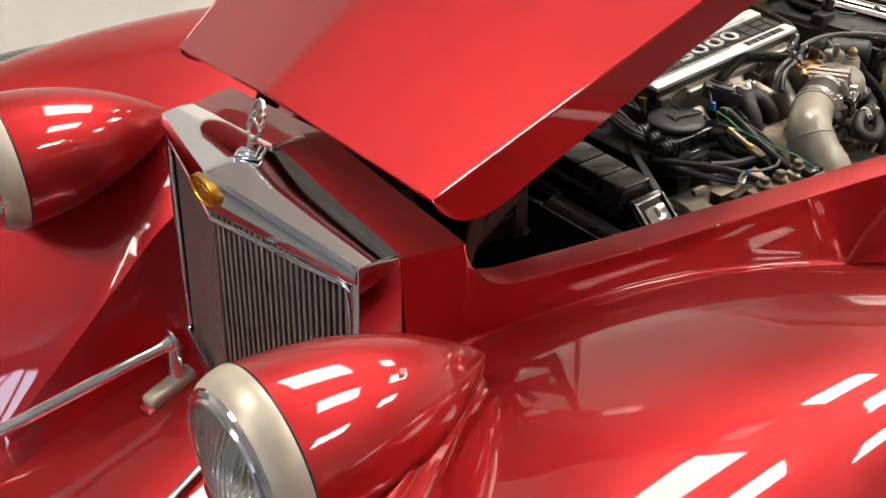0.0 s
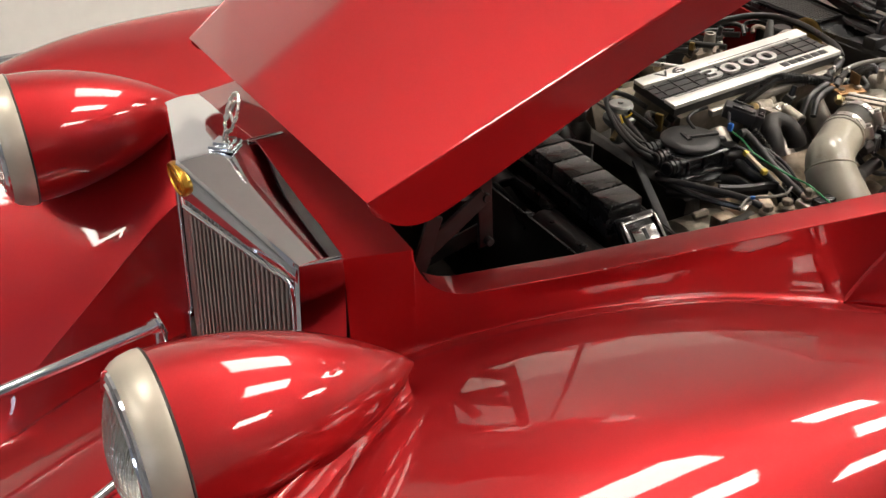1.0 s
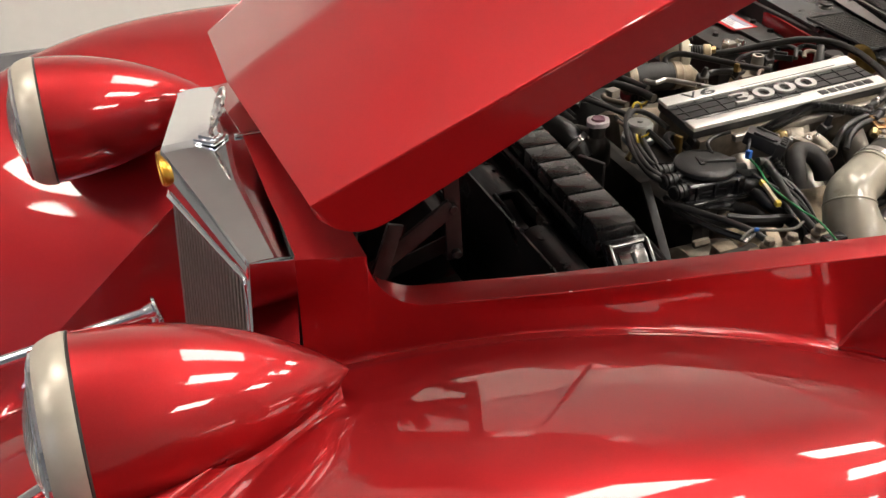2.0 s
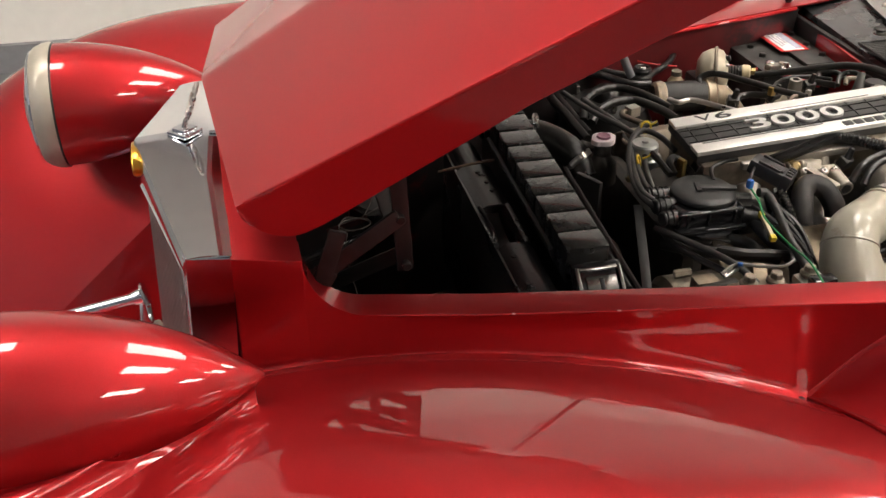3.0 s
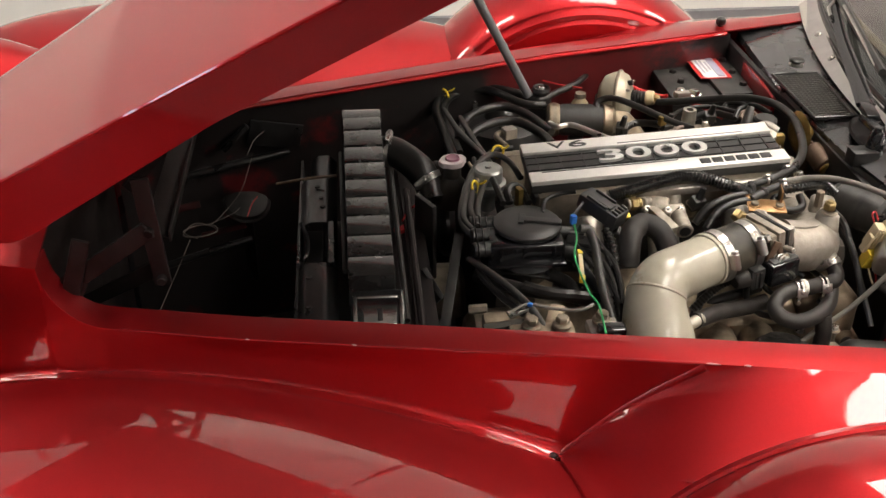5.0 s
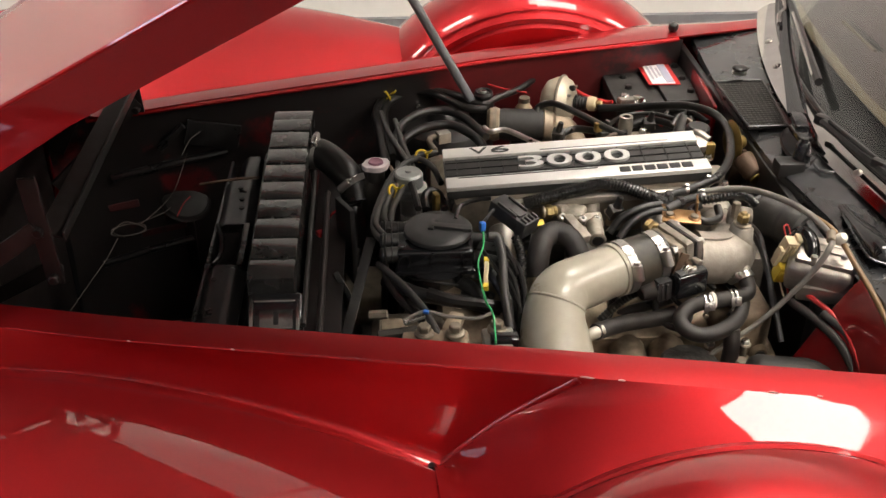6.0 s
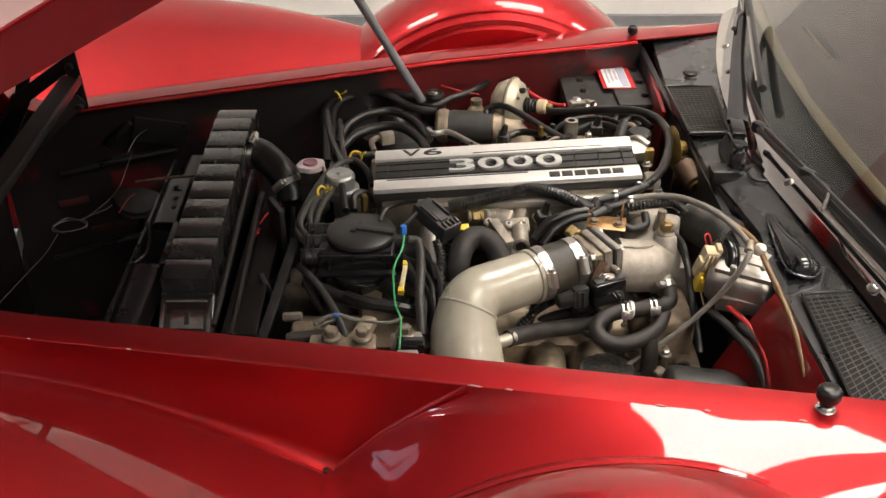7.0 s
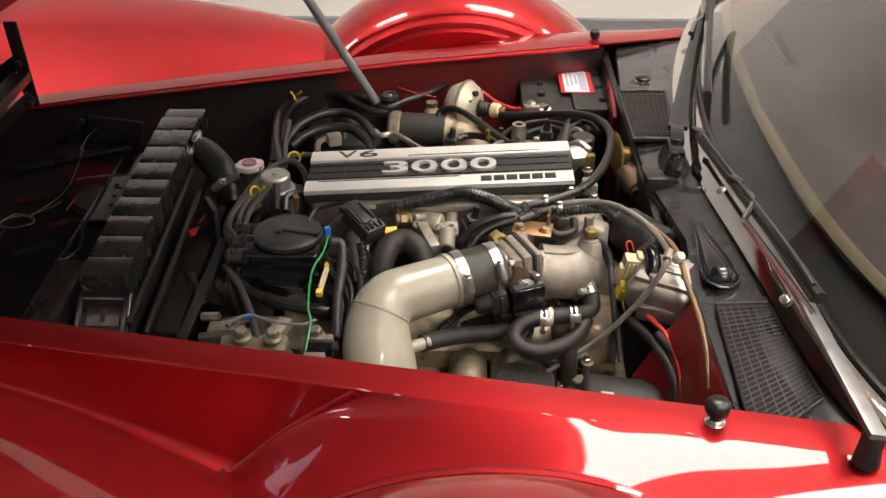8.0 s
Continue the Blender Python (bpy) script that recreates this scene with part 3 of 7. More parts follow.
def mascot():
    t = thing("mascot", "silver bonnet mascot, an oval ring on a square foot", "mascot", (-0.058, 0.0, 1.006))
    part("foot", join(box(0.034, 0.034, 0.006, 0.0015, at(0, 0, 0.003, 0, 0, 45)), box(0.024, 0.024, 0.005, 0.0015, at(0, 0, 0.008, 0, 0, 45))), CHROME, t)
    part("stem", rod_between((0, 0, 0.008), (0.004, 0, 0.024), 0.0045, 0.003, 12), STEEL, t)
    n = 28
    ring = [Vector((0.004 + 0.02 * (0.5 + 0.5 * math.sin(a)) , 0.0165 * math.cos(a), 0.045 + 0.0245 * math.sin(a))) for a in [2 * math.pi * k / n for k in range(n + 1)]]
    part("ring", tube(ring, lambda u: 0.0024 + 0.0006 * math.sin(u * 90), 8, 3, cap=False), STEEL, t)
    part("cross_bar", tube([(0.008, 0.009, 0.033), (0.013, 0.002, 0.045), (0.018, -0.006, 0.062)], 0.0022, 8, 5), STEEL, t)
    part("ribbon", tube([(0.011, -0.011, 0.036), (0.012, 0.0, 0.046), (0.013, 0.012, 0.045), (0.017, 0.004, 0.058)], 0.002, 8, 5), STEEL, t)
    return t


mascot()


def bonnet_rest():
    t = thing("centre_trim", "thin worn chrome centre strip behind the mascot", "trim", (-0.014, 0, 1.006))
    part("strip", box(0.05, 0.006, 0.003, 0.001, at(0.012, 0, 0.001)), CHROME, t)
    return t


bonnet_rest()

LENS = fluted_glass("headlamp_glass")
SOOTY = sooty_red("sooty_inner_wing_paint")
REFLECTOR = surface("silvered_reflector", (0.62, 0.62, 0.58), 0.22, 0.9, 0.08, 50, 0.03)


def lamp_radius(d):
    """Radius of the headlamp pod, d metres ahead of its tail."""
    return 0.1035 * (1 - (1 - min(1.0, d / 0.285)) ** 2.05) ** 0.86


def headlamp(s):
    t = thing("headlamp", "red teardrop headlamp pod with a cream bezel and fluted glass", "headlamp", (-0.268, s * 0.402, 0.897), "headlamps")
    turn = pose(0, 0, 0, 0, 90, 0)
    prof = [(max(1e-7, lamp_radius(0.276 - d)), d) for d in [0.0, 0.01, 0.03, 0.05, 0.07, 0.09, 0.11, 0.13, 0.15, 0.17, 0.19, 0.21, 0.23, 0.245, 0.258, 0.267, 0.273, 0.276]]
    part("pod", lathe(prof, 64, turn), RED, t)
    part("gasket", lathe([(0.1035, 0.0), (0.1055, -0.002), (0.1035, -0.005), (0.098, -0.004)], 64, turn), BLACK, t)
    part("bezel", lathe([(0.1045, -0.003), (0.1055, -0.008), (0.1035, -0.020), (0.099, -0.031), (0.0935, -0.037), (0.090, -0.037), (0.088, -0.03)], 64, turn), CREAM, t, "cream painted bezel ring")
    part("chrome_ring", lathe([(0.0940, -0.035), (0.0925, -0.040), (0.088, -0.0425), (0.084, -0.041), (0.082, -0.044), (0.079, -0.0445), (0.077, -0.038)], 64, turn), CHROME, t, "narrow chrome lens ring")
    # fluted glass
    def glassf(u, v):
        a = 2 * math.pi * v
        r = 0.079 * u
        dome = -0.040 - 0.020 * (1 - u * u)
        y, z = r * math.sin(a), r * math.cos(a)
        return (dome, y, z)
    bm = sheet(glassf, 14, 64)
    bmesh.ops.remove_doubles(bm, verts=bm.verts, dist=1e-5)
    lens = part("lens", bm, LENS, t, "clear fluted lens glass")
    lens.visible_shadow = False
    part("reflector", lathe([(0.079, -0.036), (0.072, -0.01), (0.055, 0.012), (0.03, 0.025), (0.0, 0.028)], 48, turn), REFLECTOR, t, "silvered reflector bowl")
    part("bulb", lathe([(0, -0.02), (0.008, -0.016), (0.011, -0.006), (0.009, 0.004), (0.007, 0.028)], 16, turn), STEEL, t)
    part("clip", box(0.008, 0.008, 0.014, 0.002, at(-0.034, 0.088, 0.030)), CHROME, t)

    # skirt that runs from the pod to the wing
    def skirt(u, v):
        x = lerp(-0.005, -0.262, u)
        d = 0.276 - (x + 0.268)
        r = lamp_radius(d) - 0.002
        yc = max(-(-0.0 + 0.5586 * x), r * 0.92)
        a = (r * math.cos(0.15), -r * math.sin(0.15) - 0.0)
        c = (yc, -0.012)
        yf = max(-0.8625 * x + 0.004, yc + 0.012)
        f = (yf, -0.028 + 0.20 * x)
        if v < 0.45:
            q = v / 0.45
            y, z = lerp(a[0], c[0], q), lerp(a[1], c[1], q) + 0.004 * math.sin(math.pi * q)
        else:
            q = (v - 0.45) / 0.55
            y, z = lerp(c[0], f[0], q ** 1.3), lerp(c[1], f[1], q ** 0.75)
        return (x + 0.268, s * y, z)
    part("skirt", sheet(skirt, 40, 24, 0.002), RED, t)

    return t


headlamp(-1)
headlamp(1)


def badge_bar(s):
    t = thing("chrome_stay", "polished chrome stay with a flanged end, fixed to the nose", "bumper stay", (-0.17, s * 0.115, 0.672), "chrome stays")
    part("bar", rod_between((0.0, 0, 0.008), (-0.50, s * 0.12, -0.152), 0.009, 0.011, 20), CHROME, t)
    part("flange", put(lathe([(0, 0), (0.020, 0.001), (0.022, 0.005), (0.013, 0.009), (0.011, 0.022), (0, 0.022)], 28), pose(0.012, 0, 0.012, 0, -106, 0)), CHROME, t)
    part("post", rod_between((0.006, 0, 0.0), (0.004, 0.0, -0.055), 0.009, 0.012, 16), CHROME, t)
    part("foot", box(0.085, 0.030, 0.022, 0.009, at(-0.012, -s * 0.004, -0.066, 0, -12, s * 10), 3), CREAM, t, "cream painted foot bracket")
    part("pad", box(0.095, 0.038, 0.05, 0.012, at(-0.012, -s * 0.004, -0.095, 0, -12, s * 10), 3), RED, t)
    return t


badge_bar(1)
badge_bar(-1)


# ---- bonnet hinges and prop ----
def bar_between(name, a, b, w, parent):
    """A flat bar from a to b, w deep and 6 mm thick."""
    a, b = Vector(a), Vector(b)
    d = b - a
    x = d.normalized()
    y = Vector((0, 0, 1)).cross(x) if abs(x.z) < 0.9 else Vector((0, 1, 0))
    y = (y - x * y.dot(x)).normalized()
    z = x.cross(y)
    return part(name, box(d.length, 0.006, w, 0.002, Matrix.Translation((a + b) / 2) @ Matrix((x, y, z)).transposed().to_4x4()), HINGEBLACK, parent)


def bonnet_hinge(s):
    t = thing("bonnet_hinge", "black steel hinge frame between nose and bonnet", "hinge", (0.193, s * 0.25, 0.924), "bonnet hinges")
    bar_between("lower_arm", (0.004, -s * 0.008, 0.008), (-0.125, -s * 0.094, -0.098), 0.020, t)
    bar_between("upright", (-0.008, 0, 0.130), (0.0, 0, -0.014), 0.021, t)
    bar_between("brace", (-0.006, s * 0.0065, 0.066), (-0.112, s * 0.0065, -0.006), 0.023, t)
    bar_between("front_upright", (-0.082, s * 0.014, 0.060), (-0.106, s * 0.014, -0.012), 0.021, t)
    bar_between("front_arm", (-0.098, s * 0.008, 0.004), (-0.150, s * 0.008, -0.085), 0.03, t)
    part("pivot_bolt", rod_between((0.0, s * 0.012, -0.004), (0.0, -s * 0.020, -0.004), 0.006, seg=12), HINGEBLACK, t)
    part("brace_bolt", rod_between((-0.006, s * 0.012, 0.062), (-0.006, -s * 0.014, 0.062), 0.006, seg=8), HINGEBLACK, t)
    t.parent = car
    return t


bonnet_hinge(-1)
bonnet_hinge(1)


def hinge_cross_bar():
    t = thing("hinge_cross_bar", "black steel angle bar joining the two bonnet hinges", "hinge bar", (0.203, 0.0, 0.965))
    part("web", box(0.030, 0.46, 0.003, 0.001, at(-0.015, 0.008, 0.0, 1.0, 18)), HINGEBLACK, t)
    part("edge", box(0.003, 0.46, 0.014, 0.001, at(0.0, 0.008, -0.002, 1.0)), BLACK, t, "thin black edge of the bar")
    return t


hinge_cross_bar()


def prop_strut():
    t = thing("bonnet_strut", "grey gas strut that holds the bonnet up", "gas strut", (0.765, 0.383, 0.834))
    d = Vector((-0.118, -0.037, 0.223)).normalized()
    part("cylinder", rod_between(d * 0.02, d * 0.36, 0.0078, seg=18), GREY, t)
    part("rod", rod_between(d * 0.36, d * 0.62, 0.005, seg=12), STEEL, t)
    part("lower_socket", rod_between((0, 0, -0.012), d * 0.03, 0.009, 0.0085, 14), BLACK, t)
    part("collar", rod_between(d * 0.018, d * 0.026, 0.009, seg=18), STEEL, t)
    part("upper_socket", rod_between(d * 0.61, d * 0.64, 0.011, seg=14), BLACK, t)
    return t


prop_strut()


# ---- engine bay shell ----
def bay():
    t = thing("engine_bay", "black and red painted engine bay tub", "engine bay", (0.6, 0, 0.45))
    o = Vector((-0.6, 0, -0.45))
    for s in (-1, 1):
        def liner(x0, x1):
            def f(u, v):
                x = lerp(x0, x1, u)
                yc = crease(x)[0] if x < 0.793 else 0.4768 + 0.205 * (x - 0.793)
                zc = 0.8895 + 0.042 * x if x < 0.793 else 0.9228
                k = smooth01(v * 1.6)
                return Vector((x, s * (yc - 0.045 + 0.004 + 0.05 * math.sin(3.1 * v) * 0.4), lerp(zc - 0.001, 0.45, v))) + o
            return f
        part("liner", sheet(liner(0.03, 1.16), 40, 10, 0.002), SOOTY, t, "sooty black and red painted inner wing")
        lip = []
        for k in range(13):
            x = 0.10 + 0.0875 * k
            yc = crease(x)[0] if x < 0.793 else 0.4768 + 0.205 * (x - 0.793)
            zc = 0.8895 + 0.042 * x if x < 0.793 else 0.9228 + 0.02 * (x - 0.793)
            lip.append(Vector((x, s * (yc - 0.046), zc - 0.006)) + o)
        part("lip", tube(lip, 0.004, 8, 3), RED, t)
    part("undertray", box(1.2, 1.1, 0.02, 0.004, at(0.02, 0, 0.0)), DIRTY, t)
    part("firewall", box(0.012, 0.76, 0.44, 0.004, at(0.566, 0.16, 0.235)), BLACK, t)
    def corner(u, v):
        y = lerp(-0.545, -0.285, u)
        return Vector((1.168 + 0.012 * smooth01(-y / 0.12) - 0.060 * v ** 0.8 - 0.05 * smooth01((u - 0.75) / 0.25) * v, y, 0.905 - 0.22 * v)) + o
    part("bulkhead_corner", sheet(corner, 16, 10, 0.003), RED, t, "red painted corner of the bulkhead")
    part("bulkhead_step", box(0.012, 0.075, 0.36, 0.004, at(0.552, -0.252, 0.20, 0, 0, -14)), BLACK, t)
    part("bulkhead_side", box(0.008, 0.30, 0.30, 0.004, at(0.562, 0.40, 0.30, 0, 0, -4)), RED, t, "red painted bulkhead beside the battery")
    part("nose_wall", box(0.012, 0.55, 0.50, 0.004, at(-0.585, 0, 0.262)), HINGEBLACK, t)
    # pressings and patches of bare red paint on the far inner wing, ahead of the radiator
    for a, b in (((0.120, 0.286, 0.771), (0.316, 0.326, 0.798)), ((0.080, 0.276, 0.602), (0.238, 0.310, 0.632))):
        part("pressed_rib", tube([Vector(a) + o, (Vector(a) + Vector(b)) / 2 + o + Vector((0, -0.004, 0.004)), Vector(b) + o], 0.0065, 10, 5), SUPPORT, t)
    part("bracket_plate", box(0.092, 0.006, 0.046, 0.002, Matrix.Translation(Vector((0.296, 0.316, 0.836)) + o) @ at(0, 0, 0, 0, 14, 12)), SUPPORT, t)
    part("bracket_arm", put(box(0.060, 0.012, 0.010, 0.002), Matrix.Translation(Vector((0.230, 0.290, 0.845)) + o) @ at(0, 0, 0, 0, -41, 12)), SUPPORT, t)
    for x, z, w, h in ((0.130, 0.713, 0.052, 0.014), (0.222, 0.690, 0.060, 0.030), (0.170, 0.826, 0.045, 0.022), (0.190, 0.655, 0.080, 0.012)):
        part("bare_patch", box(w, 0.003, h, 0.0012, Matrix.Translation(Vector((x, 0.262 + 0.232 * x, z)) + o) @ at(0, 0, 0, 0, -6, 13)), DULLRED, t, "bare red paint on a flat pressing")
    part("cross_member", box(0.09, 0.62, 0.07, 0.012, at(-0.19, 0, 0.18)), HINGEBLACK, t)
    return t


bay()


# ---- radiator ----
def radiator():
    t = thing("radiator", "black radiator with a ribbed plastic header tank", "radiator", (0.445, 0.016, 0.5))
    o = Vector((-0.445, -0.016, -0.5))
    part("core", box(0.04, 0.47, 0.36, 0.004, at(0.0, 0, 0.19)), BLACK, t)
    # header tank in steps, highest at the far end
    ys = (-0.222, -0.176, -0.127, -0.078, -0.029, 0.020, 0.069, 0.118, 0.172, 0.215)
    for a, b in zip(ys, ys[1:]):
        zt = 0.889 + 0.022 * ((a + b) / 2 + 0.22) / 0.45
        part("tank_rib", box(0.060, b - a - 0.0034, 0.052, 0.0028, at(0.0, (a + b) / 2 - 0.016, zt - 0.526, 2.6)), TANKP, t)
    part("tank", box(0.050, 0.47, 0.045, 0.006, at(0.0, -0.0, 0.366, 2.6)), TANKP, t)
    part("end_cap", box(0.064, 0.040, 0.060, 0.005, at(0.0, 0.222, 0.375)), TANKP, t)
    # shiny bracket on the near end
    end = at(0.006, -0.268, 0.350, 40)
    part("bracket", box(0.070, 0.062, 0.014, 0.006, end, 3), GLOSSBLACK, t, "glossy black mounting bracket")
    for x in (-0.029, 0.029):
        part("bracket_rim", box(0.006, 0.050, 0.012, 0.0028, end @ at(x, -0.002, 0.006)), PLATED, t, "plated steel rim")
    part("bracket_lip", box(0.052, 0.005, 0.008, 0.002, end @ at(0, 0.020, 0.007)), PLATED, t)
    part("bracket_tab", box(0.042, 0.026, 0.004, 0.002, end @ at(0.002, -0.004, 0.0075)), PLATED, t, "worn steel tab")
    part("bracket_slot", box(0.007, 0.017, 0.003, 0.0014, end @ at(0.002, -0.003, 0.0088)), BLACK, t)
    part("bracket_foot", box(0.070, 0.010, 0.060, 0.004, at(0.004, -0.288, 0.298, -8)), GLOSSBLACK, t)
    # pressed support panel ahead of it, in the radiator's own frame
    def flange(y0, y1, x0, x1, z0, z1):
        return sheet(lambda u, v: Vector((lerp(x0, x1, u), lerp(y0, y1, v), lerp(z0, z1, v) - 0.014 * smooth01(abs(u - 0.5) * 2.4 - 0.4))) + o, 10, 8, 0.003)
    part("support_flange", flange(-0.262, -0.125, 0.345, 0.401, 0.846, 0.850), SUPPORT, t)
    part("support_flange", flange(-0.125, -0.020, 0.383, 0.401, 0.850, 0.853), SUPPORT, t)
    part("support_flange", flange(-0.020, 0.110, 0.345, 0.401, 0.853, 0.858), SUPPORT, t)
    part("support_flange", flange(0.110, 0.200, 0.360, 0.401, 0.846, 0.850), SUPPORT, t)
    part("support_panel", box(0.004, 0.46, 0.22, 0.001, at(-0.099, -0.05, 0.235)), SUPPORT, t)
    part("support_recess", sheet(lambda u, v: Vector((0.349 + 0.030 * u, lerp(-0.125, -0.02, v), 0.838 - 0.030 * math.sin(math.pi * v) * (1 - 0.5 * u))) + o, 8, 14, 0.002), SUPPORT, t)
    part("recess_lip", tube([Vector(q) + o for q in ((0.347, -0.125, 0.847), (0.352, -0.10, 0.836), (0.358, -0.07, 0.834), (0.356, -0.04, 0.842), (0.349, -0.02, 0.852))], 0.0035, 8, 5), SUPPORT, t)
    for x, y, z in ((0.362, -0.225, 0.8475), (0.362, -0.16, 0.8495), (0.380, 0.02, 0.856), (0.378, 0.045, 0.857), (0.372, 0.078, 0.858)):
        c = Vector((x, y, z)) + o
        part("panel_hole", rod_between(c - Vector((0, 0, 0.001)), c + Vector((0, 0, 0.0012)), 0.0042, seg=12), HINGEBLACK, t)
    part("seal_rail", rod_between(Vector((0.409, 0.15, 0.878)) + o, Vector((0.411, -0.17, 0.862)) + o, 0.0035, seg=8), GREYRUBBER, t)
    part("cable", tube([Vector(q) + o for q in ((0.31, 0.085, 0.862), (0.36, 0.088, 0.868), (0.402, 0.09, 0.870))], 0.0022, 6, 4), RUSTY, t)
    return t


radiator()


def fan_shroud():
    t = thing("fan_shroud", "black fan shroud and its braces behind the radiator", "fan shroud", (0.52, 0, 0.5))
    part("shroud", box(0.045, 0.50, 0.27, 0.008, at(-0.018, 0.01, 0.165)), HINGEBLACK, t)
    part("top_edge", box(0.030, 0.46, 0.008, 0.002, at(-0.004, 0.0, 0.304)), HINGEBLACK, t)
    part("edge_rail", rod_between((-0.035, 0.10, 0.372), (-0.033, -0.27, 0.35), 0.004, seg=8), RUBBER, t)
    part("edge_rail", rod_between((-0.014, 0.05, 0.362), (-0.014, -0.27, 0.335), 0.005, seg=8), HINGEBLACK, t)
    part("brace", box(0.014, 0.160, 0.005, 0.0015, at(0.034, -0.158, 0.330, 25, 0, -14)), PLASTIC, t)
    for k in range(7):
        a = k * 2 * math.pi / 7
        part("fan_blade", box(0.008, 0.05, 0.15, 0.002, pose(0.012, 0.01, 0.2) @ pose(0, 0, 0, math.degrees(a), 0, 0) @ pose(0, 0, 0.09, 0, 0, 28)), PLASTIC, t)
    part("fan_hub", rod_between((0.0, 0.01, 0.2), (0.07, 0.01, 0.2), 0.045, seg=24), DULLALLOY, t)
    return t


fan_shroud()


# ---- engine ----
COVER = pose(0.867, 0.009, 0.9275, 4.0, -3.4, 0)


def letters(body, width, height, depth, m, mat, parent, name, bold=0.0):
    cu = bpy.data.curves.new(name, "FONT")
    cu.body, cu.size, cu.extrude, cu.align_x, cu.align_y = body, 1.0, depth, "CENTER", "CENTER"
    cu.offset = bold
    tmp = new(name, cu)
    me = bpy.data.meshes.new_from_object(tmp)
    bpy.data.objects.remove(tmp)
    xs, ys = [v.co.x for v in me.vertices], [v.co.y for v in me.vertices]
    fit = Matrix.Diagonal((width / (max(xs) - min(xs)), height / (max(ys) - min(ys)), 1, 1)) @ Matrix.Translation((-(max(xs) + min(xs)) / 2, -(max(ys) + min(ys)) / 2, 0))
    me.transform(m @ fit)
    me.materials.clear()
    me.materials.append(mat)
    ob = new(name, me)
    ob.parent = parent
    return ob


def engine():
    t = thing("engine", "six-cylinder engine with a silver and black name plate", "engine", (0.82, 0, 0.46))
    o = Matrix.Translation((-0.82, 0, -0.46))
    def e(m):
        return o @ m
    part("block", box(0.40, 0.34, 0.30, 0.03, e(at(0.86, 0.01, 0.65))), DIRTY, t)
    part("rocker_cover", box(0.40, 0.11, 0.09, 0.025, e(at(0.86, -0.17, 0.77, 25))), STAINED, t)
    part("rocker_cover", box(0.40, 0.11, 0.09, 0.025, e(at(0.86, 0.19, 0.80, -25))), DULLALLOY, t)
    part("plenum", box(0.372, 0.128, 0.075, 0.016, e(COVER @ at(0.004, 0.0, -0.053))), DULLALLOY, t)
    part("plenum_rail", box(0.30, 0.012, 0.012, 0.004, e(COVER @ at(0.03, -0.066, -0.024))), ALLOY, t)
    for k in (-1, 0, 1):
        part("runner", rod_between(o @ (COVER @ Vector((0.11 * k, 0.07, -0.06))), o @ Vector((0.86 + 0.11 * k, 0.16, 0.80)), 0.022, 0.024, 16), ALLOY, t)
        part("runner", rod_between(o @ (COVER @ Vector((0.11 * k, -0.07, -0.06))), o @ Vector((0.86 + 0.11 * k, -0.15, 0.79)), 0.022, 0.024, 16), ALLOY, t)
    plate = part("name_plate", box(0.377, 0.108, 0.016, 0.003, e(COVER @ at(0, 0, -0.008))), PLASTIC, t, "black name plate with silver rails")
    for s, ly in ((-1, -0.0405), (1, 0.0405)):
        part("silver_rail", box(0.377, 0.0275, 0.008, 0.002, e(COVER @ at(0, ly, 0.0005))), BRUSHED, plate, "brushed silver rail")
        part("pin_line", box(0.19 if s > 0 else 0.2, 0.0012, 0.001, 0, e(COVER @ at(0.05 if s > 0 else -0.07, ly - s * 0.0095, 0.0048))), BLACK, plate)
    for y in (-0.0175, 0.0, 0.0175):
        part("grid_line", box(0.372, 0.0016, 0.002, 0, e(COVER @ at(0, y, 0.0005))), BLACK, plate)
    for k in range(11):
        part("grid_line", box(0.0016, 0.066, 0.002, 0, e(COVER @ at(-0.17 + 0.034 * k, 0, 0.0006))), BLACK, plate)
    for k, ch in enumerate("3000"):
        letters(ch, 0.0370, 0.031, 0.0022, e(COVER @ at(-0.0625 + 0.0420 * k, 0.001, 0.003)), NUMERAL, plate, "numeral", 0.013)
    for k, ch in enumerate("V6"):
        letters(ch, 0.0265, 0.0175, 0.0006, e(COVER @ at(-0.135 + 0.0315 * k, 0.041, 0.0047)), BLACK, plate, "letter")
    for k in range(6):
        part("name_bar", box(0.0150, 0.0130, 0.0012, 0.0004, e(COVER @ at(0.067 + 0.0178 * k, -0.0405, 0.0049))), BLACK, plate, "dark painted name, plain bars")
    for x, y, z in ((0.636, -0.308, 0.870), (0.674, -0.309, 0.870), (0.725, -0.304, 0.870)):
        part("bolt", join(rod_between(o @ Vector((x, y, z - 0.014)), o @ Vector((x, y, z - 0.006)), 0.0118, seg=24), rod_between(o @ Vector((x, y, z - 0.006)), o @ Vector((x, y, z + 0.003)), 0.0082, seg=6)), DULLALLOY, t)
    part("bracket", box(0.082, 0.030, 0.014, 0.006, e(at(0.650, -0.310, 0.849, 4, 0, 1))), STAINED, t)
    part("bracket_web", box(0.020, 0.070, 0.014, 0.004, e(at(0.668, -0.285, 0.842, 6, 0, -22))), STAINED, t)
    part("bracket_web", box(0.055, 0.014, 0.030, 0.004, e(at(0.606, -0.290, 0.838, 0, 0, 10))), DIRTY, t)
    part("bracket", box(0.040, 0.034, 0.014, 0.005, e(at(0.727, -0.310, 0.849, 4, 0, 4))), ALLOY, t)
    part("clamp_clip", box(0.034, 0.018, 0.014, 0.003, e(at(0.732, -0.326, 0.860))), GLOSSBLACK, t)
    part("clamp_block", box(0.026, 0.014, 0.012, 0.003, e(at(0.728, -0.345, 0.858))), ALLOY, t)
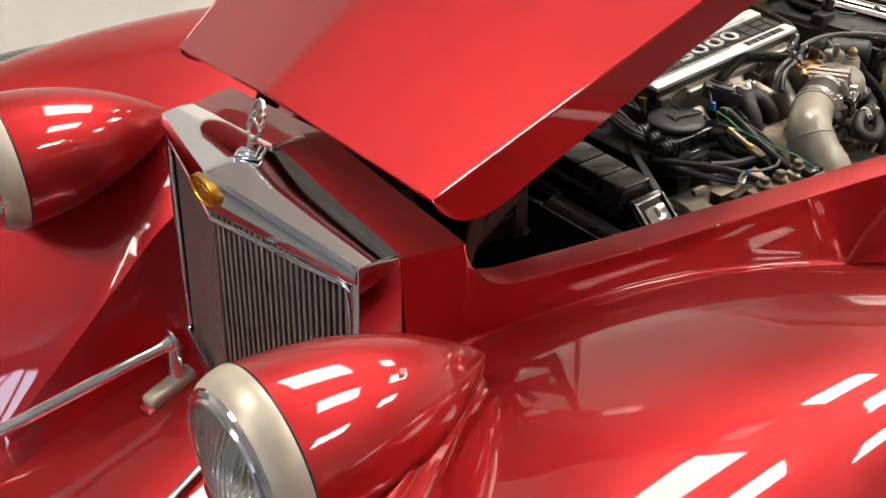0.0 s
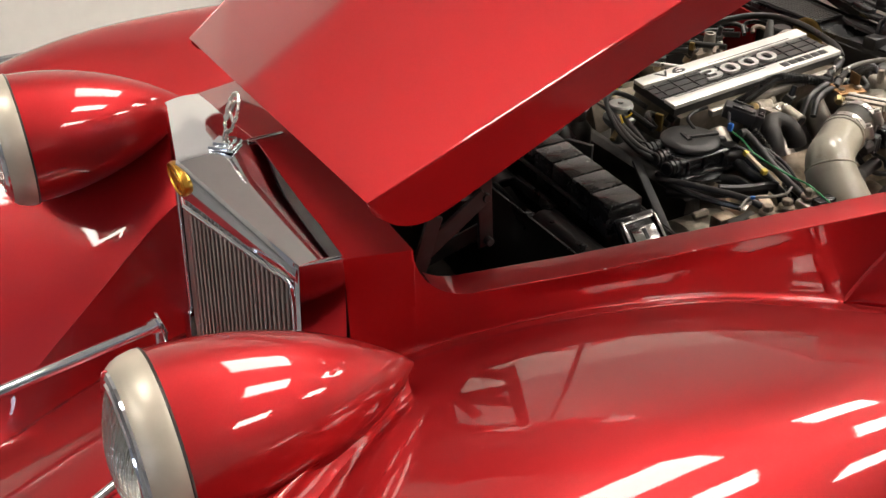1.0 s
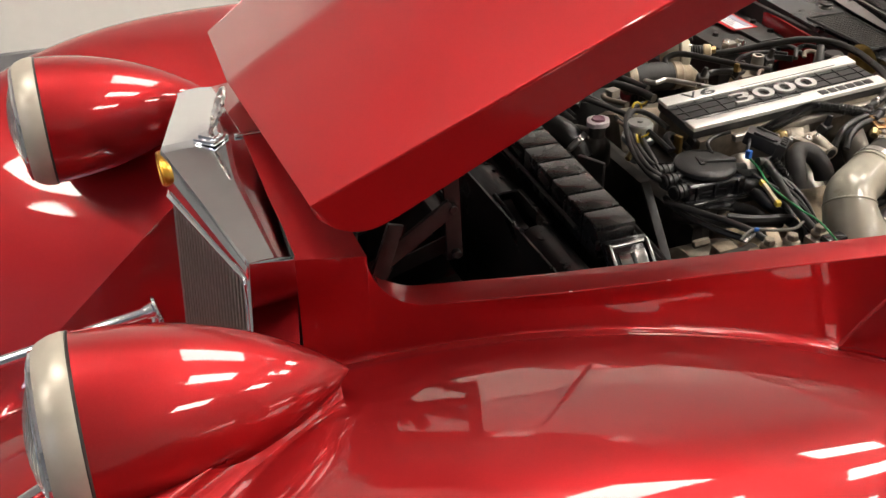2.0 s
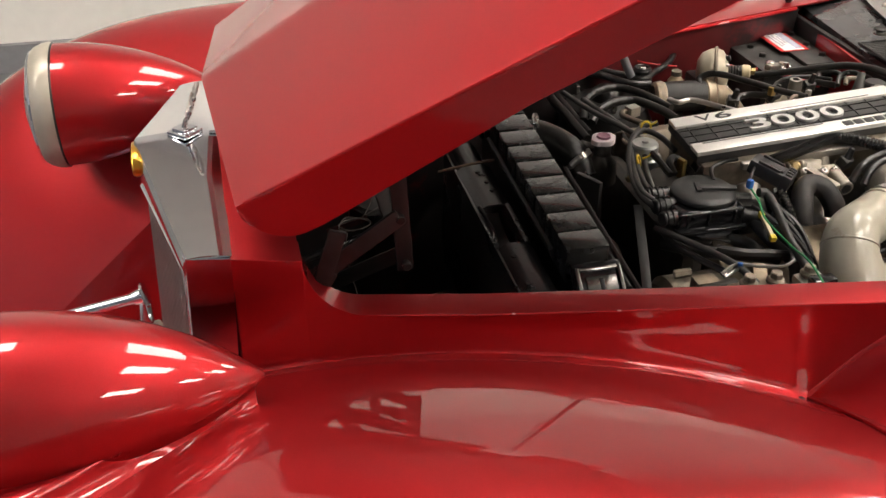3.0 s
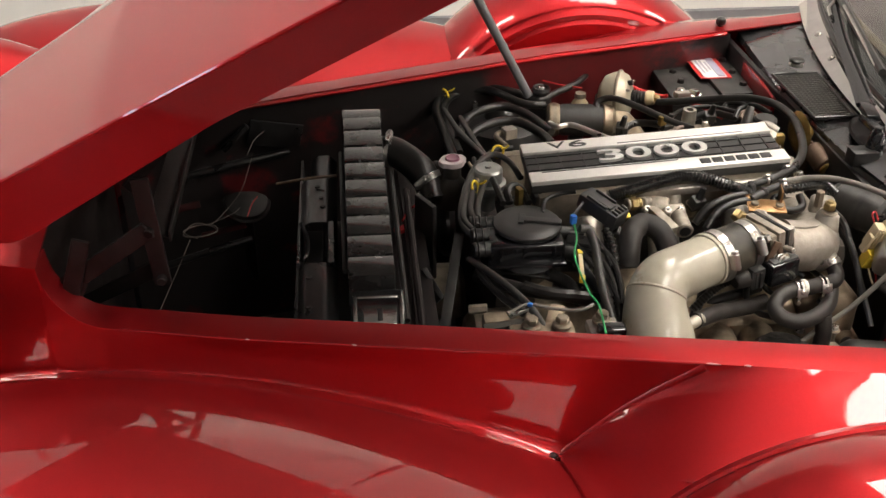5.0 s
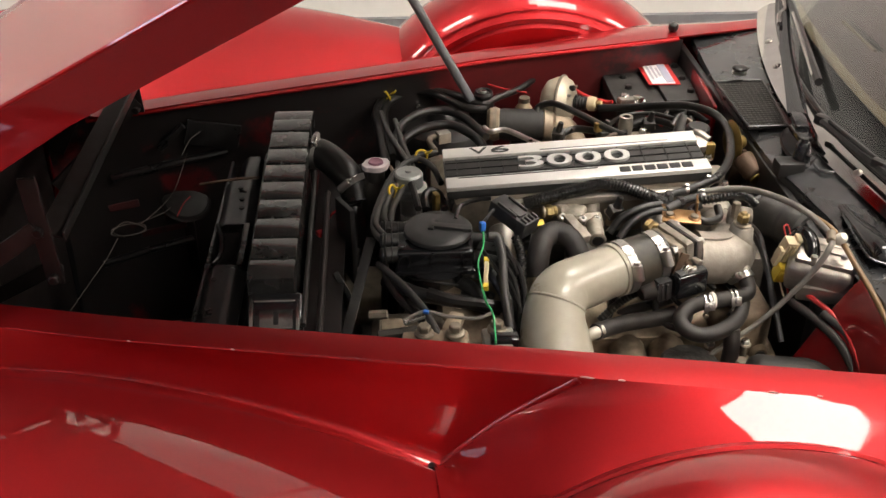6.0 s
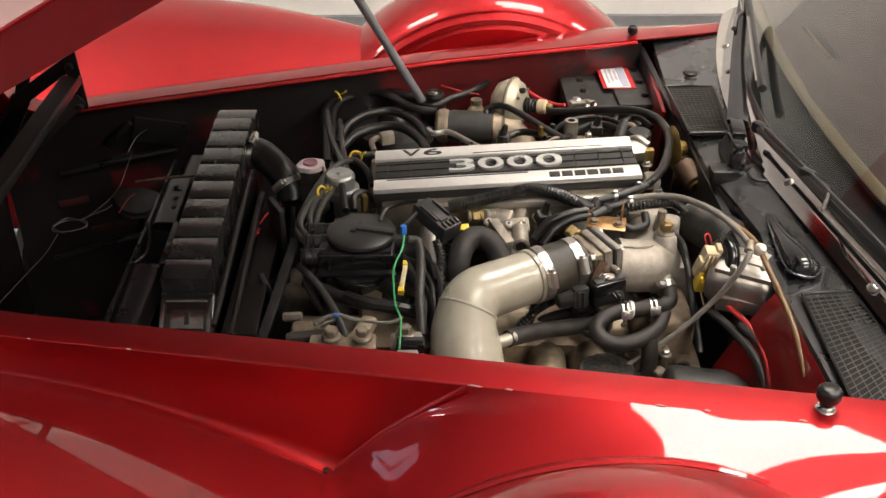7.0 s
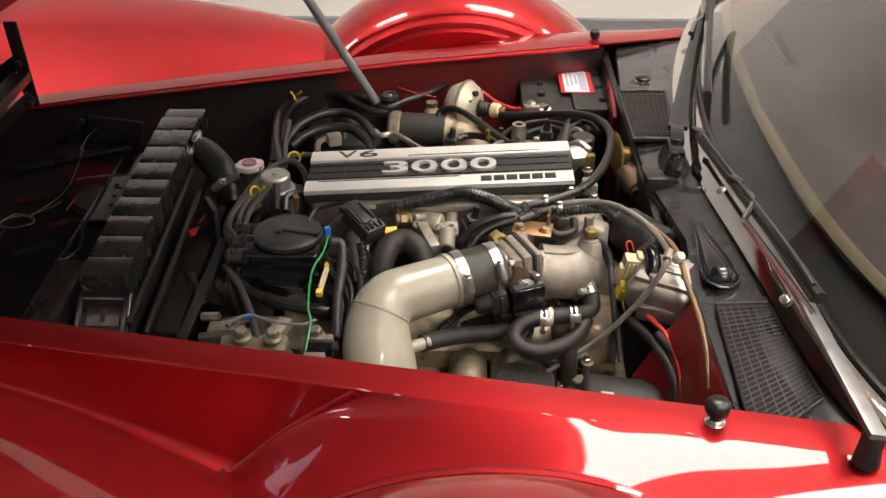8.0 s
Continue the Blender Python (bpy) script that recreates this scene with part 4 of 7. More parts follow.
    part("lug", box(0.034, 0.024, 0.024, 0.005, e(at(0.600, -0.262, 0.832))), STAINED, t)
    part("brass_fitting", rod_between(o @ Vector((0.568, -0.232, 0.835)), o @ Vector((0.592, -0.235, 0.838)), 0.0062, seg=6), DULLALLOY, t)
    part("front_cover", box(0.04, 0.34, 0.26, 0.02, e(at(0.63, 0.0, 0.69))), DIRTY, t)
    part("alternator", rod_between(o @ Vector((0.57, -0.2, 0.74)), o @ Vector((0.68, -0.2, 0.74)), 0.06, seg=24), DULLALLOY, t)
    part("crank_pulley", rod_between(o @ Vector((0.575, 0.01, 0.62)), o @ Vector((0.605, 0.01, 0.62)), 0.075, seg=28), BLACK, t)
    part("pump_pulley", rod_between(o @ Vector((0.56, 0.12, 0.76)), o @ Vector((0.585, 0.12, 0.76)), 0.055, seg=28), BLACK, t)
    return t


engine()


def distributor():
    t = thing("distributor", "black distributor with a round cap and plug leads", "distributor", (0.668, -0.105, 0.80))
    part("body", lathe([(0, 0.04), (0.024, 0.04), (0.024, -0.03), (0.030, -0.034), (0.030, -0.06), (0, -0.06)], 24), DULLALLOY, t, "stained alloy drive housing")
    part("housing", box(0.104, 0.086, 0.034, 0.006, at(-0.010, -0.004, 0.062), 3), GLOSSBLACK, t)
    part("cap", lathe([(0, 0.091), (0.030, 0.091), (0.044, 0.0895), (0.0470, 0.087), (0.0475, 0.083), (0.045, 0.080), (0.0, 0.078)], 44, at(-0.004, 0, 0)), PLASTIC, t)
    part("cap_boss", box(0.056, 0.012, 0.005, 0.002, at(0.014, -0.006, 0.0925, 0, 0, -14)), PLASTIC, t)
    for y, z in ((-0.030, 0.066), (-0.004, 0.070), (0.022, 0.072)):
        boot = part("lead_boot", rod_between((-0.036, y, z), (-0.084, y * 1.15 - 0.004, z + 0.004), 0.0125, 0.0105, 18), RUBBER, t)
        for k in range(4):
            part("boot_rib", put(lathe([(0.010, -0.002), (0.0138, 0.0), (0.010, 0.002)], 18), Matrix.Translation((-0.050 - 0.009 * k, y * (1.03 + 0.03 * k) - 0.001 * k, z + 0.001 * k)) @ pose(0, 0, 0, 0, 90, 0)), RUBBER, boot)
    for y, z in ((-0.030, 0.056), (0.010, 0.062)):
        part("lead_boot", rod_between((0.040, y, z), (0.078, y * 1.2 - 0.006, z - 0.002), 0.0115, 0.0095, 18), RUBBER, t)
    part("ledge", box(0.108, 0.018, 0.007, 0.003, at(-0.010, -0.046, 0.050, 4)), GLOSSBLACK, t)
    for x in (-0.046, -0.014, 0.026):
        part("housing_rib", box(0.005, 0.004, 0.026, 0.0015, at(x, -0.048, 0.064)), GLOSSBLACK, t)
    part("bowl", lathe([(0, 0.002), (0.012, 0.003), (0.022, 0.011), (0.034, 0.026), (0.041, 0.040), (0.043, 0.050), (0, 0.054)], 40, at(-0.008, -0.024, -0.004)), GLOSSBLACK, t)
    part("bowl_rib", tube([(-0.008 + 0.041 * math.cos(a), -0.024 + 0.041 * math.sin(a), 0.034 - 0.010 * math.cos(2 * a + 0.6)) for a in [math.pi * (1.05 + 0.1 * k) for k in range(10)]], 0.0018, 8, 4), PLASTIC, t)
    part("base_clamp", box(0.022, 0.012, 0.030, 0.003, at(0.004, -0.034, -0.022, -14)), DULLALLOY, t)
    part("cap_rib", box(0.008, 0.026, 0.004, 0.0015, at(-0.012, 0.002, 0.0922, 0, 0, -14)), PLASTIC, t)
    part("side_plug", box(0.034, 0.024, 0.022, 0.004, at(0.066, -0.016, 0.056, 0, 0, -20)), PLASTIC, t)
    part("vacuum_advance", rod_between((0.03, -0.05, 0.01), (0.065, -0.075, 0.012), 0.018, 0.014, 20), BLACK, t)
    part("clamp", box(0.016, 0.008, 0.030, 0.003, at(0.004, -0.040, -0.010)), DULLALLOY, t)
    return t


distributor()


def hose(name, label, pts, r, mat, category="hose", ribs=0.0, seg=12, steps=8, group=""):
    c = Vector(pts[0])
    ob = part(name, tube([Vector(p) - c for p in pts], r, seg, steps, ribs), mat)
    ob.location = c
    return tagged(ob, label, category, group)


def clamp_band(name, centre, axis, r, w=0.012, screw=(0, -1, 0)):
    """A worm-drive hose clamp with its screw housing."""
    t = thing(name, "bright steel worm-drive hose clamp", "hose clamp", centre, "hose clamps")
    q = Vector(axis).normalized()
    part("band", put(lathe([(r - 0.001, -w / 2), (r + 0.0015, -w / 2), (r + 0.0015, w / 2), (r - 0.001, w / 2), (r - 0.001, -w / 2)], 40), q.to_track_quat("Z", "Y").to_matrix().to_4x4()), STEEL, t)
    sv = Vector(screw)
    sv = (sv - q * sv.dot(q)).normalized()
    tang = q.cross(sv)
    a = sv * (r + 0.006)
    part("screw", rod_between(a - tang * 0.011, a + tang * 0.011, 0.0056, seg=14), STEEL, t)
    part("screw_head", rod_between(a - tang * 0.015, a - tang * 0.010, 0.0046, seg=6), STEEL, t)
    part("screw_housing", put(box(w, 0.02, 0.008, 0.002), Matrix.Translation(sv * (r + 0.003)) @ Matrix((q, tang, sv)).transposed().to_4x4()), STEEL, t)
    return t


# intake pipe: painted elbow, rubber sleeve, throttle body, cast elbow
def intake_pipe():
    a, f = Vector((0.884, -0.215, 0.883)), Vector((0.808, -0.332, 0.786))
    t = thing("intake_pipe", "warm grey painted intake elbow pipe with a weld seam", "pipe", a)
    corner = Vector((0.789, -0.270, 0.884)) - a
    p0, p2, foot = corner * 0.62, corner.lerp(f - a, 0.60), f - a

    def bend(q):
        return p0.lerp(corner, q).lerp(corner.lerp(p2, q), q)
    line = [Vector(), p0 * 0.5] + [bend(k / 8) for k in range(9)] + [p2.lerp(foot, 0.5), foot]
    part("elbow", tube(line, lambda u: lerp(0.0335, 0.0375, min(1, u * 2)) + 0.0075 * smooth01((u - 0.45) * 2.4), 44, 4), PIPEPAINT, t)
    way = (bend(0.50) - bend(0.42)).normalized()
    part("weld_seam", put(lathe([(0.0370, -0.0022), (0.0386, -0.0008), (0.0386, 0.0008), (0.0370, 0.0022)], 44), Matrix.Translation(bend(0.45)) @ way.to_track_quat("Z", "Y").to_matrix().to_4x4()), PIPEPAINT, t)
    part("end_lip", put(lathe([(0.033, -0.004), (0.0358, -0.003), (0.0358, 0.003), (0.033, 0.004)], 40), Vector((0.071, 0.041, 0)).to_track_quat("Z", "Y").to_matrix().to_4x4()), PIPEPAINT, t)
    part("stub", rod_between(Vector((0.826, -0.300, 0.836)) - a, Vector((0.862, -0.284, 0.840)) - a, 0.0078, seg=18), PIPEPAINT, t)
    part("foot_lip", put(lathe([(0.0430, -0.003), (0.0465, -0.0025), (0.0465, 0.0025), (0.0430, 0.003)], 40), Matrix.Translation(p2.lerp(foot, 0.55)) @ (foot - p2).to_track_quat("Z", "Y").to_matrix().to_4x4()), PIPEPAINT, t)
    return t


intake_pipe()
SLEEVE_A, SLEEVE_B = Vector((0.884, -0.215, 0.883)), Vector((0.950, -0.189, 0.889))
OLDRUBBER = surface("brown_dusted_rubber", (0.050, 0.042, 0.030), 0.5, 0.0, 0.6, 40, 0.12, dark=0.02, stain=24)
hose("rubber_sleeve", "black rubber sleeve joining pipe and throttle", [SLEEVE_A + (SLEEVE_B - SLEEVE_A) * k for k in (0.03, 0.3, 0.65, 1.0)], lambda u: 0.0345 - 0.0015 * u, OLDRUBBER, "hose", 0, 40, 6)
clamp_band("hose_clamp", SLEEVE_A + (SLEEVE_B - SLEEVE_A) * 0.2, SLEEVE_B - SLEEVE_A, 0.0346, 0.012, (0, -1, 0.30))
clamp_band("hose_clamp", SLEEVE_A + (SLEEVE_B - SLEEVE_A) * 0.84, SLEEVE_B - SLEEVE_A, 0.0336, 0.012, (0, -1, 0.45))


def throttle_body():
    c = Vector((0.969, -0.182, 0.882))
    t = thing("throttle_body", "cast aluminium throttle body with a black sensor box", "throttle", c)
    ax = (SLEEVE_B - SLEEVE_A).normalized()
    rot = ax.to_track_quat("X", "Z").to_matrix().to_4x4() @ pose(0, 0, 0, -4, 0, 0)
    part("bore", put(rod_between((-0.030, 0, 0), (0.03, 0, 0), 0.0290, seg=32), rot), DULLALLOY, t)
    part("inlet_rim", put(lathe([(0.0285, -0.003), (0.0315, -0.002), (0.0315, 0.003), (0.0285, 0.004)], 36), rot @ at(-0.019, 0, 0, 0, 90)), ALLOY, t)
    part("flange", put(box(0.0105, 0.064, 0.062, 0.0035), rot @ at(-0.0075, 0, -0.001)), DULLALLOY, t)
    part("housing", put(box(0.020, 0.059, 0.056, 0.004), rot @ at(0.0, 0, -0.001)), CASTROUGH, t)
    part("flange", put(box(0.0125, 0.066, 0.064, 0.004), rot @ at(0.0065, 0, 0)), CASTROUGH, t)
    part("gasket", put(box(0.003, 0.066, 0.064, 0.001), rot @ at(0.0146, 0, 0)), BLACK, t)
    part("elbow_flange", put(box(0.009, 0.069, 0.066, 0.004), rot @ at(0.0210, 0, 0)), ALLOY, t)
    for y in (-0.026, 0.026):
        for z in (-0.026, 0.026):
            part("flange_bolt", put(rod_between((-0.018, y, z), (-0.010, y, z), 0.0055, seg=6), rot), STEEL, t)
            part("flange_nut", put(rod_between((0.025, y, z), (0.030, y, z), 0.0055, seg=6), rot), STEEL, t)
    part("lever", put(box(0.014, 0.004, 0.030, 0.0015), rot @ at(-0.012, -0.037, 0.010, 0, 30)), RUSTY, t, "brown-stained throttle lever")
    part("lever_arm", put(box(0.009, 0.006, 0.022, 0.002), rot @ at(0.0, -0.037, 0.004, 0, -25)), RUSTY, t)
    part("return_spring", put(tube([(0.007 * math.cos(k * 1.05), -0.031 - 0.0009 * k, 0.007 * math.sin(k * 1.05)) for k in range(22)], 0.0013, 6, 2), rot @ at(-0.006, 0, 0.0)), STEEL, t)
    part("spindle", put(rod_between((0.0, -0.028, 0.0), (0.0, -0.050, 0.0), 0.005, seg=14), rot), STEEL, t)
    part("spindle_nut", put(rod_between((0.0, -0.043, 0.0), (0.0, -0.049, 0.0), 0.0075, seg=6), rot), DULLALLOY, t)
    part("stop_screw", put(rod_between((0.010, -0.034, 0.008), (0.010, -0.050, 0.010), 0.004, seg=8), rot), STEEL, t)
    q = Vector((0.981, -0.219, 0.868)) - c
    part("sensor_box", box(0.045, 0.032, 0.034, 0.004, Matrix.Translation(q) @ at(0, 0, 0, 0, -3, 19)), GLOSSBLACK, t, "black plastic throttle sensor")
    part("sensor_lid", box(0.040, 0.027, 0.003, 0.001, Matrix.Translation(q) @ at(0, 0, 0.0177, 0, -3, 19)), PLASTIC, t)
    q = Vector((0.946, -0.224, 0.862)) - c
    part("sensor_plug", box(0.020, 0.027, 0.030, 0.003, Matrix.Translation(q) @ at(0, 0, 0, 0, -4, 19)), PLASTIC, t)
    for k in range(3):
        part("plug_rib", box(0.0035, 0.003, 0.024, 0.0008, Matrix.Translation(q) @ at(-0.006 + 0.006 * k, -0.0140, 0.0, 0, -4, 19)), PLASTIC, t)
    part("plug_boot", rod_between(q + Vector((-0.008, -0.003, -0.001)), q + Vector((-0.028, -0.010, -0.004)), 0.0132, 0.0105, 18), DULLRUBBER, t)
    q = Vector((0.938, -0.154, 0.908)) - c
    part("top_union", rod_between(q, q + Vector((0.010, 0.010, 0.004)), 0.0065, seg=6), BRASS, t)
    part("top_nut", rod_between(q + Vector((0.012, 0.006, -0.01)), q + Vector((0.014, 0.007, 0.004)), 0.006, seg=6), BRASS, t)
    return t


throttle_body()


def cast_elbow():
    p = [Vector(q) for q in ((0.999, -0.179, 0.878), (1.024, -0.178, 0.874), (1.047, -0.168, 0.870), (1.063, -0.134, 0.860), (1.068, -0.085, 0.848), (1.072, -0.010, 0.842))]
    t = thing("inlet_elbow", "cast aluminium inlet elbow on the plenum", "pipe", p[0])
    part("casting", tube([q - p[0] for q in p], lambda u: 0.0345 + 0.0015 * smooth01(u * 1.8), 40, 8), MATTECAST, t)
    part("casting_seam", tube([q - p[0] + Vector((0.0, -0.010, 0.0345 + 0.0010 * min(1, k * 0.6))) for k, q in enumerate(p[:4])], 0.0016, 6, 6), MATTECAST, t)
    c = Vector((1.066, -0.161, 0.914)) - p[0]
    part("boss", rod_between(c - Vector((0, 0, 0.05)), c, 0.021, 0.0150, 28), MATTECAST, t)
    part("rear_lug", box(0.034, 0.030, 0.040, 0.010, Matrix.Translation(Vector((1.078, -0.118, 0.893)) - p[0]) @ at(0, 0, 0, 0, 0, -20), 3), MATTECAST, t)
    part("rear_bolt", rod_between(Vector((1.067, -0.128, 0.905)) - p[0], Vector((1.067, -0.127, 0.929)) - p[0], 0.0062, seg=6), DULLALLOY, t)
    part("sensor_base", rod_between(c, c + Vector((0, 0, 0.004)), 0.0125, seg=24), DULLALLOY, t)
    part("sensor", rod_between(c + Vector((0, 0, 0.005)), c + Vector((0, 0, 0.016)), 0.0085, seg=6), BRASS, t)
    part("sensor_tip", rod_between(c + Vector((0, 0, 0.015)), c + Vector((0, 0, 0.019)), 0.0055, 0.0045, 12), BRASS, t)
    a, b = Vector((1.056, -0.178, 0.876)) - p[0], Vector((1.066, -0.202, 0.857)) - p[0]
    part("lower_boss", rod_between(a, b, 0.0130, 0.0105, 20), MATTECAST, t)
    part("casting_web", box(0.09, 0.05, 0.10, 0.02, at(0.075, 0.055, -0.075)), MATTECAST, t)
    for q in ((1.032, -0.182, 0.906), (1.024, -0.181, 0.860)):
        part("casting_pad", rod_between(Vector(q) - p[0] - Vector((0, 0, 0.012)), Vector(q) - p[0] + Vector((0, -0.001, 0.0)), 0.010, 0.008, 16), MATTECAST, t)
    part("plenum_step", box(0.05, 0.05, 0.022, 0.007, Matrix.Translation(Vector((1.064, -0.034, 0.872)) - p[0]) @ at(0, 0, 0, 0, 0, -12)), MATTECAST, t)
    part("plenum_lug", box(0.022, 0.03, 0.018, 0.005, Matrix.Translation(Vector((1.086, 0.022, 0.893)) - p[0])), MATTECAST, t)
    return t


cast_elbow()


# lower right of the engine: water hoses, exhaust shield, filters
hose("water_hose", "black rubber water hose from the inlet elbow", [(1.064, -0.197, 0.861), (1.068, -0.206, 0.853), (1.068, -0.216, 0.845), (1.058, -0.223, 0.842), (1.041, -0.229, 0.844), (1.021, -0.237, 0.846), (0.996, -0.242, 0.846), (0.978, -0.249, 0.842), (0.967, -0.262, 0.834), (0.974, -0.273, 0.826), (0.995, -0.276, 0.820), (1.024, -0.266, 0.820), (1.048, -0.247, 0.824), (1.060, -0.224, 0.832)], 0.0102, DULLRUBBER, seg=22)
hose("water_hose", "black rubber water hose with a brown-stained cover", [(0.852, -0.2865, 0.838), (0.882, -0.266, 0.832), (0.911, -0.245, 0.822), (0.947, -0.230, 0.815), (0.972, -0.227, 0.820)], 0.0108, DULLRUBBER, seg=22)
hose("wiring_sleeve", "ribbed black wiring sleeve under the pipe", [(0.871, -0.225, 0.810), (0.889, -0.218, 0.825), (0.907, -0.213, 0.838), (0.926, -0.212, 0.848)], 0.0062, RUBBER, "wiring sleeve", 0.0012, 12, 10)
hose("wiring_sleeve", "black taped loom under the throttle", [(0.846, -0.226, 0.770), (0.881, -0.203, 0.790), (0.918, -0.197, 0.805), (0.948, -0.198, 0.815), (0.974, -0.192, 0.820)], 0.0075, RUBBER, "wiring loom")
hose("wiring_sleeve", "black taped loom behind the sleeve", [(0.892, -0.166, 0.830), (0.897, -0.184, 0.820), (0.889, -0.202, 0.805), (0.871, -0.225, 0.790)], 0.006, RUBBER, "wiring loom")
for pts, r in (
    (((0.951, -0.201, 0.830), (0.947, -0.221, 0.820), (0.958, -0.238, 0.810), (0.979, -0.245, 0.805)), 0.0045),
    (((1.040, -0.237, 0.820), (1.055, -0.226, 0.830), (1.060, -0.202, 0.832), (1.047, -0.170, 0.835)), 0.0042),
    (((1.010, -0.181, 0.860), (1.015, -0.192, 0.850), (1.027, -0.206, 0.842)), 0.0038),
    (((1.082, -0.146, 0.900), (1.092, -0.177, 0.885), (1.093, -0.213, 0.865), (1.097, -0.238, 0.830)), 0.0045),
    (((0.965, -0.211, 0.840), (0.975, -0.216, 0.830), (0.991, -0.226, 0.820), (0.987, -0.237, 0.810)), 0.0035),
):
    hose("vacuum_hose", "thin black vacuum hose", pts, r, RUBBER, seg=10)
clamp_band("hose_clamp", (1.0655, -0.200, 0.8585), (0.30, -0.72, -0.60), 0.0108, 0.008, (-1, -0.5, 0.1))
hose("drain_hose", "dull black hose dropping beside the filter", [(1.036, -0.262, 0.818), (1.037, -0.270, 0.795), (1.036, -0.272, 0.765), (1.034, -0.272, 0.735)], 0.0108, DULLRUBBER, seg=18)


def spring_clip(c, turn):
    """A sprung hose clip: a flat ring with two raised ears."""
    t = thing("spring_clip", "zinc-plated spring hose clip with two ears", "hose clip", c, "spring clips")
    turned = pose(0, 0, 0, 0, 0, turn)
    for x in (-0.0032, 0.0032):
        part("ring", lathe([(0.0100, x - 0.0012), (0.0112, x - 0.0012), (0.0112, x + 0.0012), (0.0100, x + 0.0012), (0.0100, x - 0.0012)], 28, pose(0, 0, 0, 0, 90, turn)), STEEL, t)
    part("plate", box(0.0140, 0.0020, 0.0115, 0.0007, turned @ at(0.001, -0.0118, 0.0010, -24)), STEEL, t)
    part("screw", put(rod_between((0.001, -0.0120, 0.002), (0.001, -0.0165, 0.004), 0.0034, seg=14), turned), STEEL, t)
    part("tail", box(0.0035, 0.0020, 0.0120, 0.0006, turned @ at(-0.001, -0.0095, -0.0100, 18)), STEEL, t)
    part("tail_nut", put(rod_between((-0.001, -0.006, -0.0155), (-0.001, -0.0105, -0.0165), 0.0040, seg=6), turned), DULLALLOY, t)
    return t


spring_clip((1.004, -0.241, 0.847), 4)
spring_clip((1.042, -0.230, 0.845), 8)
ob = part("hose_joint", rod_between((-0.0035, 0, 0), (0.0035, 0, 0), 0.0116, seg=24), surface("white_nylon_joint", (0.66, 0.62, 0.54), 0.4))
ob.location = (1.013, -0.239, 0.847)
tagged(ob, "white plastic joint between two water hoses", "hose joint")


def heat_shield():
    t = thing("heat_shield", "stained aluminium heat shield below the intake", "heat shield", (0.95, -0.26, 0.735))
    def f(u, v):
        x = lerp(-0.16, 0.17, u)
        y = lerp(-0.12, 0.10, v)
        return (x, y, 0.012 + 0.012 * math.sin(u * 9) - 2.4 * y * y + 0.014 * math.cos(v * 6))
    part("shield", sheet(f, 24, 16, 0.004), STAINED, t)
    for x, y in ((0.10, -0.02), (-0.09, -0.03), (0.02, 0.06)):
        part("bolt", rod_between((x, y, 0.02), (x, y, 0.046), 0.010, seg=6), DULLALLOY, t)
        part("washer", rod_between((x, y, 0.018), (x, y, 0.036), 0.014, seg=18), STEEL, t)
    part("back_wall", box(0.086, 0.12, 0.17, 0.014, at(0.112, 0.090, 0.0), 3), BROWNCAST, t, "brown-stained casting with bolt holes")
    for x, z in ((0.110, 0.036), (0.142, 0.018)):
        part("hole_boss", rod_between((x, 0.034, z), (x, 0.022, z), 0.0135, 0.0120, 20), BROWNCAST, t)
        # Dark disc on the boss drawn in place of the shaded bolt hole.
        part("hole_shade", rod_between((x, 0.023, z), (x, 0.0205, z), 0.0080, seg=14), DIRTY, t)
    for x in (-0.040, 0.014):
        part("exhaust_port", tube([(x, -0.07, -0.010), (x, -0.01, 0.018), (x, 0.04, 0.030), (x, 0.09, 0.032)], lambda u: 0.027 - 0.004 * u, 24, 6), STAINED, t)
    part("side_cover", box(0.24, 0.06, 0.05, 0.020, at(-0.05, 0.075, 0.012, 12, 0, 3), 3), BROWNCAST, t)
    return t


heat_shield()


def breather_lid():
    c = (0.981, -0.282, 0.772)
    t = thing("air_filter", "round dark textured filter lid", "filter", c)
    part("lid", lathe([(0, 0.012), (0.034, 0.012), (0.0385, 0.008), (0.040, -0.004), (0.038, -0.03), (0, -0.03)], 40), surface("rough_moulded_lid", (0.055, 0.052, 0.047), 0.7, 0.0, 0.6, 160, 0.6, dark=0.02), t)
    part("side_clip", box(0.008, 0.012, 0.018, 0.002, at(0.045, 0, -0.006)), STEEL, t)
    return t


breather_lid()


def canister():
    a, b = Vector((1.046, -0.318, 0.764)), Vector((1.172, -0.338, 0.758))
    t = thing("charcoal_canister", "black ribbed canister lying along the wing", "canister", a)
    d = b - a
    part("body", put(lathe([(0, 0), (0.034, 0.0), (0.042, 0.004), (0.046, 0.012), (0.046, d.length - 0.006), (0.042, d.length), (0, d.length)], 40), d.to_track_quat("Z", "Y").to_matrix().to_4x4()), DUSTYDARK, t)
    part("seam", rod_between(d * 0.52, d * 0.535, 0.0470, seg=40), DUSTYDARK, t)
    part("label", box(0.015, 0.012, 0.0012, 0.0003, at(0.030, -0.0235, 0.0402, 24, 0, -9)), WHITE, t, "small white rating label")
    part("label_mark", rod_between((0.030, -0.0238, 0.0405), (0.030, -0.0243, 0.0415), 0.0032, seg=12), PLASTIC, t)
    return t


canister()


